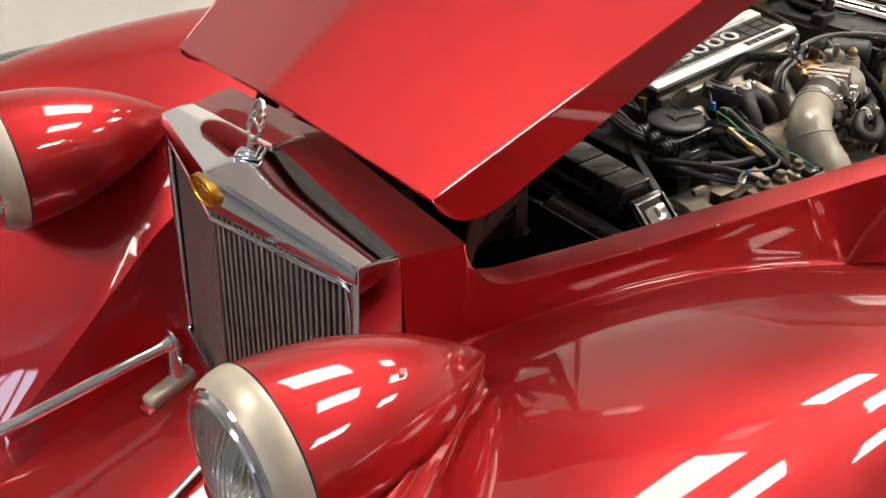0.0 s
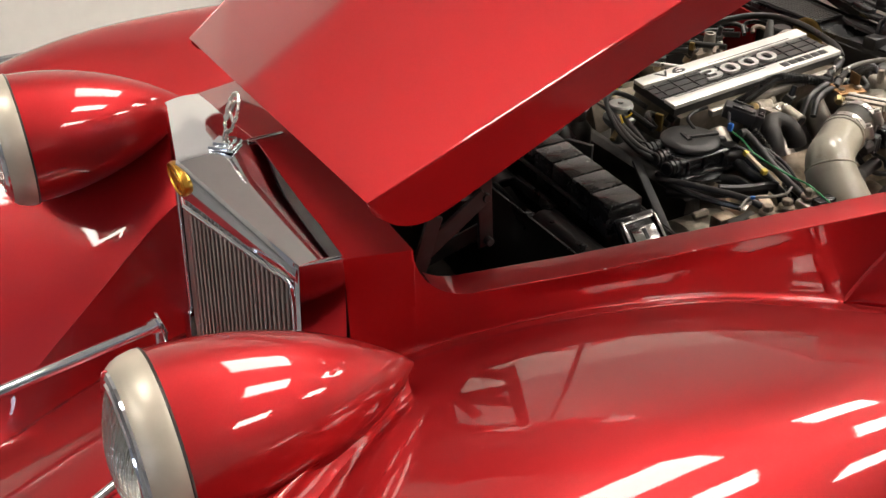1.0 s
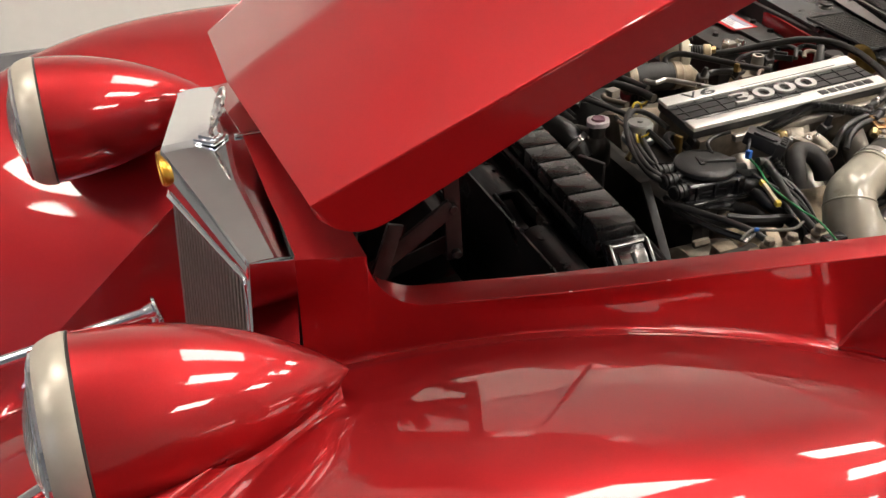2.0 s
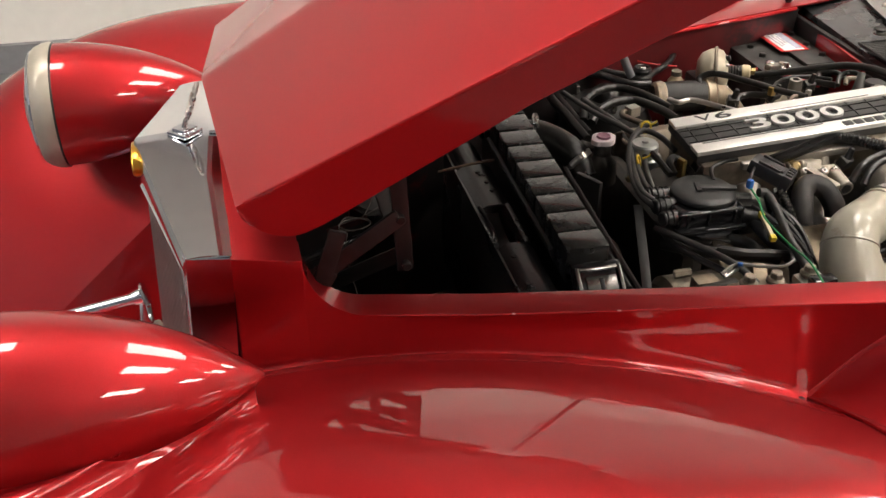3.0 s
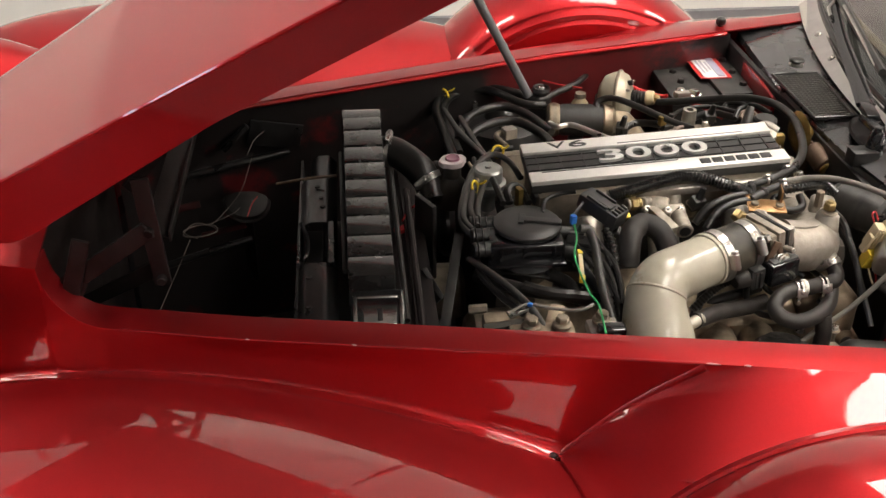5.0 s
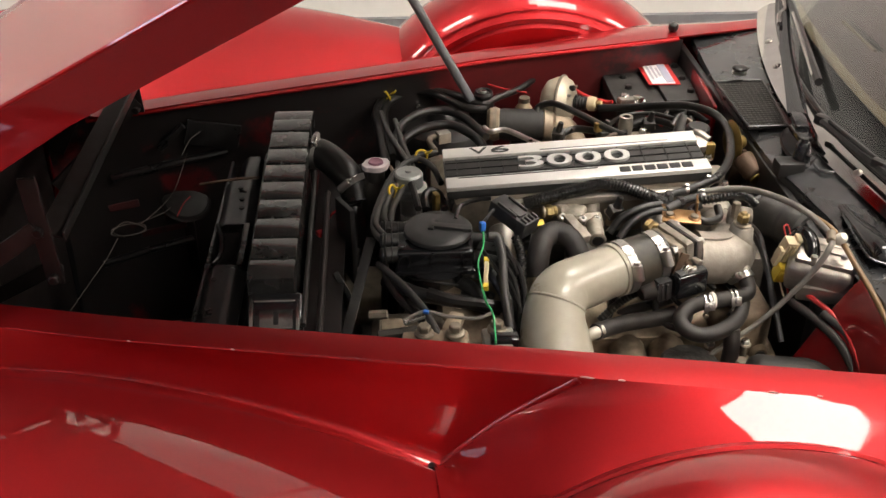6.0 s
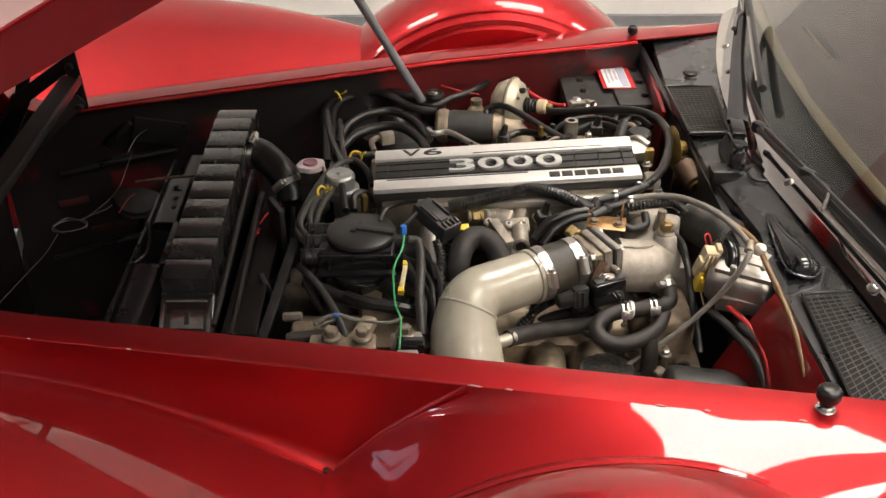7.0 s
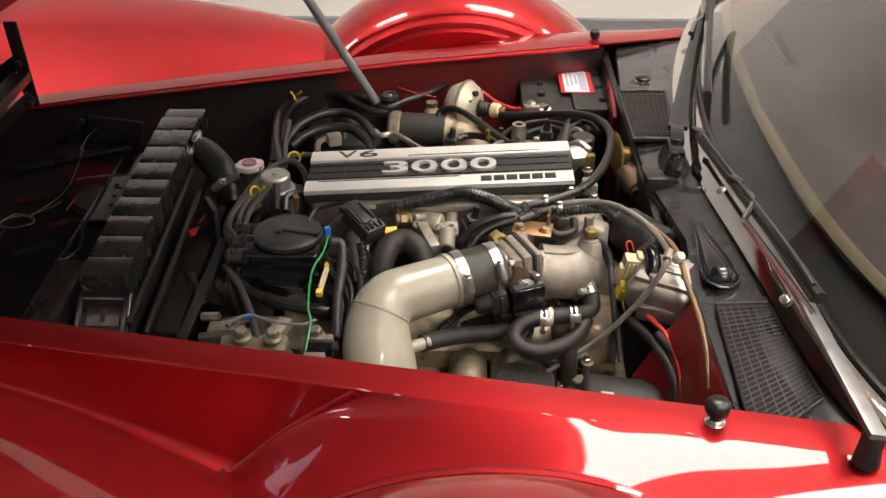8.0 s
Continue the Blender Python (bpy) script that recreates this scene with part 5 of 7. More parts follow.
# distributor side: leads, sender, connectors
for k, pts in enumerate((
    ((0.594, -0.108, 0.875), (0.578, -0.080, 0.885), (0.593, -0.008, 0.890), (0.615, 0.052, 0.900), (0.647, 0.084, 0.905), (0.673, 0.090, 0.905)),
    ((0.595, -0.122, 0.870), (0.575, -0.087, 0.880), (0.586, -0.016, 0.888), (0.610, 0.043, 0.900), (0.640, 0.071, 0.905), (0.663, 0.053, 0.900), (0.675, 0.019, 0.890)),
    ((0.596, -0.094, 0.878), (0.590, -0.058, 0.886), (0.603, 0.004, 0.890), (0.623, 0.062, 0.895), (0.627, 0.071, 0.900), (0.601, 0.189, 0.890), (0.587, 0.298, 0.880)),
    ((0.598, -0.083, 0.878), (0.602, -0.050, 0.886), (0.616, 0.001, 0.890), (0.635, 0.044, 0.895), (0.623, 0.144, 0.890), (0.611, 0.264, 0.880)),
)):
    hose("plug_lead", "dusty black plug lead tied with yellow wire", pts, 0.0046, GREYRUBBER, "cable", group="plug leads")
YELLOW = surface("yellow_plastic", (0.72, 0.52, 0.04), 0.45, 0, 0.08, 60, 0.02)
BLUE = surface("blue_plastic", (0.03, 0.16, 0.55), 0.4, 0, 0.08, 60, 0.02)
GREEN = surface("green_wire", (0.035, 0.30, 0.10), 0.4, 0, 0.08, 60, 0.02)
REDWIRE = surface("red_wire", (0.5, 0.03, 0.03), 0.45, 0, 0.1, 60, 0.02)
TAN = surface("tan_plastic", (0.55, 0.45, 0.28), 0.5, 0, 0.1, 60, 0.05)
PINK = surface("faded_cap_enamel", (0.58, 0.50, 0.50), 0.5, 0.1, 0.15, 60, 0.1)


def yellow_tie(c, turn):
    t = thing("wire_tie", "yellow twisted wire tie on a lead", "wire tie", c, "wire ties")
    n = 12
    part("loop", put(tube([Vector((0.009 * math.cos(2 * math.pi * k / n), 0.009 * math.sin(2 * math.pi * k / n), 0)) for k in range(n + 1)], 0.0018, 6, 2, cap=False), pose(0, 0, 0, 70, 0, turn)), YELLOW, t)
    part("tail", tube([(0.006, 0, 0.004), (0.012, -0.004, 0.008), (0.016, -0.004, 0.012)], 0.0016, 6, 3), YELLOW, t)
    return t


yellow_tie((0.648, 0.076, 0.907), 10)
yellow_tie((0.603, -0.007, 0.893), 60)
yellow_tie((0.599, 0.390, 0.870), 120)


def vacuum_can():
    t = thing("vacuum_can", "round zinc-plated pressure regulator", "regulator", (0.627, 0.029, 0.884))
    part("can", lathe([(0, 0.024), (0.004, 0.024), (0.005, 0.021), (0.019, 0.021), (0.0215, 0.018), (0.022, 0.0), (0.0275, -0.002), (0.028, -0.008), (0.026, -0.012), (0.018, -0.02), (0.0, -0.02)], 36), ZINC, t)
    part("stalk", rod_between((0.0, 0, -0.05), (0, 0, -0.018), 0.012, seg=16), ZINC, t)
    part("nipple", rod_between((-0.02, -0.02, -0.018), (-0.036, -0.03, -0.026), 0.005, seg=10), BRASS, t)
    return t


vacuum_can()


def filler_neck():
    t = thing("filler_neck", "coolant filler neck with a worn pressure cap", "filler cap", (0.579, 0.08, 0.885))
    t.scale = (0.80, 0.80, 0.95)
    n = 36
    prof = [((0.0235 + 0.0035 * (math.cos(2 * math.pi * k / n * 2) > 0.6)) * math.cos(2 * math.pi * k / n), (0.0235 + 0.0035 * (math.cos(2 * math.pi * k / n * 2) > 0.6)) * math.sin(2 * math.pi * k / n)) for k in range(n)]
    part("cap", prism(prof, 0.009, 0.0015, pose(0, 0, 0.002, 0, 0, 25)), PINK, t, "faded pressure cap")
    part("cap_dish", lathe([(0, 0.0125), (0.010, 0.0125), (0.013, 0.0145), (0.0145, 0.011)], 28), surface("purple_cap_centre", (0.26, 0.12, 0.16), 0.5, 0, 0.3, 60, 0.1), t)
    part("neck", lathe([(0.017, 0.002), (0.017, -0.02), (0.03, -0.035), (0.032, -0.07), (0.0, -0.07)], 28), DIRTY, t)
    part("outlet", rod_between((-0.005, 0.01, -0.035), (-0.035, 0.045, -0.035), 0.026, seg=24), DIRTY, t)
    return t


filler_neck()
hose("radiator_hose", "fat black radiator top hose", [(0.470, 0.159, 0.875), (0.495, 0.146, 0.878), (0.526, 0.108, 0.870), (0.543, 0.090, 0.850), (0.548, 0.073, 0.830)], 0.0235, RUBBER, seg=24)
clamp_band("hose_clamp", (0.544, 0.090, 0.853), (0.5, -0.6, -0.6), 0.0238, 0.010, (-0.3, -1, 0.2))
clamp_band("hose_clamp", (0.484, 0.152, 0.877), (1, -0.2, -0.1), 0.0238, 0.010, (0, -0.3, 1))
hose("green_wire", "green wire with a blue bullet connector", [(0.723, -0.133, 0.898), (0.720, -0.165, 0.894), (0.710, -0.205, 0.889), (0.713, -0.272, 0.884), (0.720, -0.303, 0.881), (0.719, -0.349, 0.872)], 0.0014, GREEN, "wire", seg=8)
hose("earth_wire", "thin black wire by the distributor", [(0.746, -0.098, 0.918), (0.729, -0.119, 0.910), (0.722, -0.126, 0.905)], 0.0025, RUBBER, "wire", seg=8)


def bullet(name, label, c, size, mat, rz=20, rx=0):
    ob = part(name, box(*size, 0.0018, None, 2), mat)
    ob.matrix_basis = Matrix.Translation(c) @ pose(0, 0, 0, rx, 0, rz)
    return tagged(ob, label, "connector")


bullet("blue_connector", "small blue plastic bullet connector", (0.722, -0.131, 0.904), (0.008, 0.008, 0.013), BLUE)


def resistor():
    a, b = Vector((0.725, -0.170, 0.874)), Vector((0.719, -0.217, 0.864))
    t = thing("resistor_lead", "cream resistor body with two yellow ends", "connector", a)
    d = b - a
    part("body", put(box(d.length, 0.0060, 0.006, 0.001), Matrix.Translation(d / 2) @ d.to_track_quat("X", "Y").to_matrix().to_4x4()), TAN, t)
    part("yellow_end", put(box(0.008, 0.0082, 0.008, 0.001), d.to_track_quat("X", "Y").to_matrix().to_4x4()), YELLOW, t)
    part("yellow_end", put(box(0.008, 0.0082, 0.008, 0.001), Matrix.Translation(d) @ d.to_track_quat("X", "Y").to_matrix().to_4x4()), YELLOW, t)
    return t


resistor()


def grey_connector():
    a, b = Vector((0.748, -0.093, 0.915)), Vector((0.782, -0.130, 0.902))
    t = thing("harness_connector", "dusty grey wiring connector block", "connector", (a + b) / 2)
    q = (b - a).to_track_quat("X", "Z").to_matrix().to_4x4()
    part("body", put(box((b - a).length + 0.012, 0.030, 0.022, 0.004), q), PLASTIC, t)
    part("latch", put(box(0.022, 0.014, 0.005, 0.0015), q @ at(0.006, -0.002, 0.012)), GREYRUBBER, t)
    part("end_shell", put(box(0.014, 0.032, 0.025, 0.002), q @ at(0.026, 0, 0)), PLASTIC, t)
    for k in range(4):
        part("rib", put(box(0.010, 0.003, 0.004, 0.001), q @ at(0.026, -0.011 + 0.0073 * k, 0.0145)), GREYRUBBER, t)
    for y in (-0.011, 0.011):
        part("guide", put(box(0.034, 0.003, 0.004, 0.001), q @ at(-0.004, y, 0.0125)), GREYRUBBER, t)
    return t


grey_connector()
for k, pts in enumerate((
    ((0.784, -0.075, 0.905), (0.809, -0.072, 0.910), (0.840, -0.061, 0.912), (0.871, -0.052, 0.915), (0.902, -0.046, 0.918), (0.933, -0.058, 0.917), (0.960, -0.079, 0.915), (0.982, -0.095, 0.912)),
    ((1.028, -0.094, 0.914), (1.062, -0.092, 0.918), (1.093, -0.086, 0.915), (1.113, -0.090, 0.900)),
    ((0.767, -0.139, 0.890), (0.772, -0.162, 0.875), (0.770, -0.190, 0.858), (0.767, -0.225, 0.838), (0.766, -0.260, 0.815)),
)):
    hose("corrugated_sleeve", "shiny black corrugated wiring sleeve", pts, (0.0098, 0.0070, 0.0072)[k], SLEEVE, "wiring sleeve", 0.0019, 16, (14, 13, 10)[k], "corrugated sleeves")
hose("bypass_hose", "thick black hose bent over the inlet", [(0.793, -0.171, 0.850), (0.796, -0.157, 0.875), (0.805, -0.139, 0.887), (0.822, -0.129, 0.890), (0.841, -0.137, 0.884), (0.852, -0.150, 0.866), (0.855, -0.156, 0.850)], 0.0155, DULLRUBBER, seg=20)
hose("side_lead", "dusty grey lead beside the distributor", [(0.728, -0.147, 0.898), (0.741, -0.148, 0.895), (0.745, -0.177, 0.880), (0.743, -0.225, 0.860), (0.746, -0.282, 0.840)], 0.0062, GREYRUBBER)
hose("side_lead", "dusty grey lead below the distributor", [(0.581, -0.134, 0.850), (0.613, -0.195, 0.855), (0.640, -0.264, 0.860), (0.656, -0.310, 0.850)], 0.0050, GREYRUBBER)
hose("heater_wire", "grey wire across the front of the block", [(0.611, -0.279, 0.860), (0.638, -0.269, 0.865), (0.667, -0.276, 0.862), (0.702, -0.280, 0.860), (0.722, -0.272, 0.862)], 0.0022, CABLEGREY, seg=8)
for pts in (
    ((0.589, -0.145, 0.830), (0.643, -0.191, 0.835), (0.697, -0.202, 0.830), (0.741, -0.206, 0.820)),
    ((0.728, -0.145, 0.850), (0.746, -0.169, 0.830), (0.757, -0.219, 0.820), (0.754, -0.241, 0.800)),
    ((0.737, -0.118, 0.860), (0.758, -0.156, 0.840), (0.763, -0.206, 0.820)),
    ((0.637, -0.127, 0.800), (0.671, -0.135, 0.820), (0.707, -0.169, 0.830), (0.722, -0.207, 0.820)),
):
    hose("harness", "black taped wiring loom", pts, 0.009, RUBBER, "wiring loom")


def idle_valve():
    c = Vector((0.862, -0.092, 0.893))
    t = thing("idle_valve", "cast alloy idle air valve with a brass union", "valve", c)
    def g(q):
        return Vector(q) - c
    tilt = Vector((0, -0.55, 0.83))
    part("body", box(0.046, 0.026, 0.020, 0.006, Matrix.Translation(g((0.852, -0.066, 0.883))) @ at(0, 0, 0, 25, 0, -22), 3), CASTROUGH, t)
    part("neck", rod_between(g((0.832, -0.076, 0.894)), g((0.845, -0.064, 0.886)), 0.0085, 0.0095, 18), CASTROUGH, t)
    part("bridge", box(0.040, 0.024, 0.016, 0.005, Matrix.Translation(g((0.876, -0.083, 0.878))) @ at(0, 0, 0, 30, 0, 4), 3), CASTROUGH, t)
    bm = box(0.056, 0.015, 0.014, 0.004)
    a, b = g((0.846, -0.086, 0.886)), g((0.864, -0.132, 0.880))
    part("arm", put(bm, Matrix.Translation((a + b) / 2) @ (b - a).to_track_quat("X", "Z").to_matrix().to_4x4()), CASTROUGH, t)
    part("web", box(0.020, 0.034, 0.012, 0.004, Matrix.Translation(g((0.862, -0.092, 0.874))) @ at(0, 0, 0, 20, 0, 10)), CASTROUGH, t)
    part("stack", rod_between(g((0.886, -0.062, 0.868)), g((0.886, -0.047, 0.893)), 0.0125, 0.0115, 22), CASTROUGH, t)
    part("stack_rim", rod_between(g((0.886, -0.048, 0.892)), g((0.886, -0.046, 0.896)), 0.0125, seg=22), DULLALLOY, t)
    part("stack_cap", rod_between(g((0.886, -0.046, 0.895)), g((0.886, -0.045, 0.898)), 0.0070, seg=6), DULLALLOY, t)
    a, b = g((0.881, -0.096, 0.884)), g((0.880, -0.134, 0.878))
    part("outlet", rod_between(a, b, 0.0112, 0.0112, 22), CASTROUGH, t)
    part("outlet_rim", rod_between(lerp(a, b, 0.92), lerp(a, b, 1.0), 0.0122, seg=22), CASTROUGH, t)
    part("outlet_bore", rod_between(lerp(a, b, 0.99), lerp(a, b, 1.02), 0.0078, seg=18), BLACK, t)
    part("flange", box(0.050, 0.030, 0.010, 0.004, Matrix.Translation(g((0.859, -0.054, 0.876))) @ at(0, 0, 0, 0, 0, -14)), DULLALLOY, t)
    for p in ((0.858, -0.056, 0.886), (0.839, -0.083, 0.886), (0.866, -0.091, 0.887), (0.886, -0.090, 0.886)):
        v = g(p)
        part("boss", rod_between(v - tilt * 0.014, v + tilt * 0.003, 0.0078, 0.0068, 18), CASTROUGH, t)
        part("screw", rod_between(v + tilt * 0.002, v + tilt * 0.0055, 0.0050, seg=14), STEEL, t)
        part("screw_slot", rod_between(v + tilt * 0.005, v + tilt * 0.0059, 0.0024, seg=6), BLACK, t)
    a, b = g((0.831, -0.076, 0.894)), g((0.810, -0.080, 0.894))
    part("brass_union", rod_between(lerp(a, b, 0.25), lerp(a, b, 0.8), 0.0100, seg=6), BRASS, t)
    part("union_collar", rod_between(lerp(a, b, 0.0), lerp(a, b, 0.3), 0.0078, seg=18), BRASS, t)
    part("union_end", rod_between(lerp(a, b, 0.8), lerp(a, b, 1.05), 0.0088, seg=18), DULLALLOY, t)
    part("sticker", box(0.020, 0.011, 0.003, 0.001, Matrix.Translation(g((0.802, -0.095, 0.885))) @ at(0, 0, 0, 20, 0, 10)), YELLOW, t)
    part("mount", box(0.05, 0.02, 0.05, 0.006, Matrix.Translation(g((0.863, -0.048, 0.865)))), DIRTY, t)
    return t


idle_valve()


def pipe_union():
    o = -Vector((0.992, -0.125, 0.908))
    t = thing("pipe_bracket", "brass plated bracket carrying two fuel pipe unions", "bracket", -o)
    def g(q):
        return Vector(q) + o
    part("plate", box(0.052, 0.030, 0.0025, 0.001, at(0.002, 0, 0.0, 6, 0, -12)), COPPER, t)
    part("plate_wing", box(0.0025, 0.026, 0.032, 0.001, Matrix.Translation(g((1.016, -0.116, 0.914))) @ at(0, 0, 0, 0, 0, -14)), COPPER, t)
    part("plate_tab", box(0.016, 0.012, 0.014, 0.003, Matrix.Translation(g((0.979, -0.106, 0.908)))), COPPER, t)
    for x, y in ((-0.014, 0.002), (0.018, -0.006)):
        part("screw", rod_between((x, y, 0), (x, y, 0.006), 0.0055, seg=14), DULLALLOY, t)
        part("screw_washer", rod_between((x, y, 0), (x, y, 0.0024), 0.0085, seg=18), COPPER, t)
    for a, b, r in (((0.967, -0.095, 0.912), (0.991, -0.077, 0.916), 0.0062), ((0.991, -0.077, 0.916), (1.012, -0.069, 0.917), 0.0050), ((0.976, -0.111, 0.911), (1.005, -0.094, 0.915), 0.0064), ((1.005, -0.094, 0.915), (1.032, -0.083, 0.917), 0.0052)):
        part("union", rod_between(g(a), g(b), r, seg=14), PLASTIC, t)
    for q in ((0.986, -0.083, 0.916), (0.984, -0.089, 0.916), (0.999, -0.097, 0.914)):
        part("union_nut", rod_between(g(q) - Vector((0.004, 0.001, 0)), g(q) + Vector((0.004, 0.001, 0)), 0.0085, seg=6), BLACK, t)
    for q in ((1.014, -0.067, 0.917), (1.032, -0.083, 0.917), (1.050, -0.048, 0.920)):
        part("clip", rod_between(g(q) - Vector((0.0034, 0.001, 0)), g(q) + Vector((0.0034, 0.001, 0)), 0.0068, seg=20), STEEL, t)
        part("clip_ear", box(0.006, 0.004, 0.006, 0.001, Matrix.Translation(g(q)) @ at(0, -0.002, 0.0075, 20)), STEEL, t)
    return t


pipe_union()
hose("breather_hose", "black rubber breather hose looping round the plenum", [(0.965, 0.308, 0.875), (1.006, 0.280, 0.888), (1.055, 0.248, 0.905), (1.092, 0.216, 0.918), (1.120, 0.176, 0.923), (1.126, 0.117, 0.925), (1.112, 0.050, 0.925), (1.092, -0.003, 0.925), (1.067, -0.038, 0.922), (1.042, -0.056, 0.920), (1.017, -0.067, 0.917)], 0.0064, RUBBER, seg=16)
hose("speedometer_cable", "grey flexible cable sweeping across the bulkhead", [(1.029, -0.077, 0.918), (1.070, -0.081, 0.925), (1.104, -0.110, 0.935), (1.134, -0.175, 0.945), (1.151, -0.233, 0.940), (1.141, -0.258, 0.930), (1.117, -0.260, 0.885), (1.073, -0.262, 0.830), (1.022, -0.267, 0.790), (1.002, -0.272, 0.776)], lambda u: 0.0043 - 0.0010 * smooth01(u * 1.6 - 0.4), CABLEGREY, "cable", seg=10)
hose("second_cable", "thin black cable beside the inlet elbow", [(1.069, -0.162, 0.920), (1.089, -0.167, 0.900), (1.095, -0.194, 0.870), (1.099, -0.227, 0.840), (1.102, -0.269, 0.800)], 0.004, RUBBER, "cable", seg=8)
for pts in (((0.982, -0.095, 0.912), (0.948, -0.101, 0.910), (0.917, -0.109, 0.900), (0.899, -0.117, 0.880)), ((0.982, -0.107, 0.910), (0.948, -0.111, 0.905), (0.925, -0.120, 0.895), (0.910, -0.132, 0.880)), ((1.027, -0.102, 0.912), (1.012, -0.105, 0.905), (1.026, -0.126, 0.900), (1.049, -0.118, 0.900), (1.050, -0.102, 0.910))):
    hose("vacuum_hose", "thin black vacuum hose", pts, 0.0055, RUBBER, seg=10)


# ---- far side of the bay ----
def battery():
    c = Vector((1.088, 0.448, 0.862))
    t = thing("battery", "black car battery with a red and white label", "battery", c)
    part("case", box(0.158, 0.20, 0.15, 0.006, at(0.0, 0.0, -0.088)), DUSTYDARK, t)
    part("lid", box(0.162, 0.204, 0.020, 0.004, at(0.0, 0.0, -0.010)), DUSTYDARK, t)
    part("lid_step", box(0.070, 0.204, 0.010, 0.003, at(0.043, 0.0, 0.003)), DUSTYDARK, t)
    part("label_border", box(0.060, 0.112, 0.0016, 0.0005, at(0.020, 0.022, 0.0096)), surface("label_red", (0.55, 0.03, 0.03), 0.4), t)
    part("label", box(0.044, 0.108, 0.0016, 0.0005, at(0.019, 0.022, 0.0108)), surface("label_white", (0.72, 0.70, 0.70), 0.35), t, "white label with red edges")
    part("label_stripe", box(0.014, 0.10, 0.001, 0, at(0.032, 0.022, 0.0120)), surface("label_grey", (0.36, 0.37, 0.46), 0.35), t)
    for k in range(3):
        part("label_text_bar", box(0.004, 0.07 - 0.015 * k, 0.0006, 0, at(0.004 + 0.008 * k, 0.022, 0.0120)), surface("label_ink", (0.4, 0.38, 0.42), 0.4), t)
    for k in range(3):
        part("cell_cap", lathe([(0, 0.006), (0.006, 0.005), (0.007, 0.0), (0.007, -0.004)], 20, at(0.060, -0.065 + 0.06 * k, 0.009)), RUBBER, t)
    for k in range(3):
        part("cell_cap", lathe([(0, 0.006), (0.006, 0.005), (0.007, 0.0), (0.007, -0.004)], 20, at(-0.045, -0.025 + 0.05 * k, 0.001)), RUBBER, t)
    q = Vector((1.020, 0.353, 0.872)) - c
    part("terminal", rod_between(q - Vector((0, 0, 0.012)), q + Vector((0, 0, 0.008)), 0.009, 0.008, 18), STEEL, t)
    part("terminal_clamp", box(0.036, 0.016, 0.011, 0.003, Matrix.Translation(q) @ at(0.004, -0.008, 0, 0, 6, 18)), ALLOY, t)
    part("terminal_ear", box(0.012, 0.018, 0.016, 0.003, Matrix.Translation(q) @ at(0.022, -0.012, 0.002, 0, 6, 30)), STEEL, t)
    part("terminal_bolt", rod_between(q + Vector((0.014, -0.018, 0.0)), q + Vector((0.034, -0.014, 0.002)), 0.004, seg=6), STEEL, t)
    part("hold_down", tube([(-0.05, 0.09, 0.004), (-0.02, 0.104, 0.012), (0.04, 0.106, 0.012), (0.085, 0.098, 0.0), (0.088, 0.08, -0.02)], 0.0036, 8, 5), RUSTY, t)
    part("tray", box(0.18, 0.22, 0.02, 0.004, at(0, 0, -0.17)), BLACK, t)
    part("tray_post", box(0.05, 0.05, 0.24, 0.004, at(0, 0, -0.29)), BLACK, t)
    return t


battery()


def brake_servo():
    c = Vector((0.906, 0.355, 0.868))
    t = thing("brake_servo", "cream-grey domed brake servo with a master cylinder", "brake servo", c)
    q = pose(0, 0, 0, 0, 84, -26) @ Matrix.Diagonal((0.56, 0.56, 0.56, 1))
    part("shell", lathe([(0, -0.060), (0.04, -0.056), (0.066, -0.040), (0.078, -0.012), (0.079, 0.0), (0.083, 0.003), (0.083, 0.010), (0.078, 0.013), (0.070, 0.030), (0.048, 0.042), (0.030, 0.046), (0, 0.046)], 44, q), surface("cream_zinc", (0.52, 0.47, 0.36), 0.4, 0.45, 0.18, 50, 0.06), t)
    part("rim", lathe([(0.082, 0.001), (0.086, 0.003), (0.086, 0.009), (0.082, 0.012)], 44, q), DULLALLOY, t)
    for k in range(5):
        part("boot", put(lathe([(0.020, -0.004), (0.027 - 0.0015 * k, 0.0), (0.020, 0.004)], 24), q @ at(0, 0, 0.050 + 0.009 * k)), RUBBER, t)
    part("snout", put(rod_between((0, 0, 0.044), (0, 0, 0.092), 0.021, 0.019, 24), q), BLACK, t)
    part("valve", put(rod_between((0.0, 0, 0.090), (0, 0, 0.118), 0.024, 0.022, 20), q), TAN, t)
    part("valve_nut", put(rod_between((0.0, 0, 0.118), (0, 0, 0.135), 0.013, seg=6), q), BRASS, t)
    part("elbow", put(rod_between((-0.05, -0.01, 0.032), (-0.054, -0.012, 0.052), 0.009, seg=14), q), BLACK, t)
    for k in range(4):
        a = 0.8 + k * math.pi / 2
        part("stud", put(rod_between((0.055 * math.cos(a), 0.055 * math.sin(a), 0.034), (0.055 * math.cos(a), 0.055 * math.sin(a), 0.048), 0.005, seg=6), q), STEEL, t)
    part("mount", box(0.03, 0.08, 0.30, 0.008, at(-0.01, 0.03, -0.17)), BLACK, t)
    return t


brake_servo()


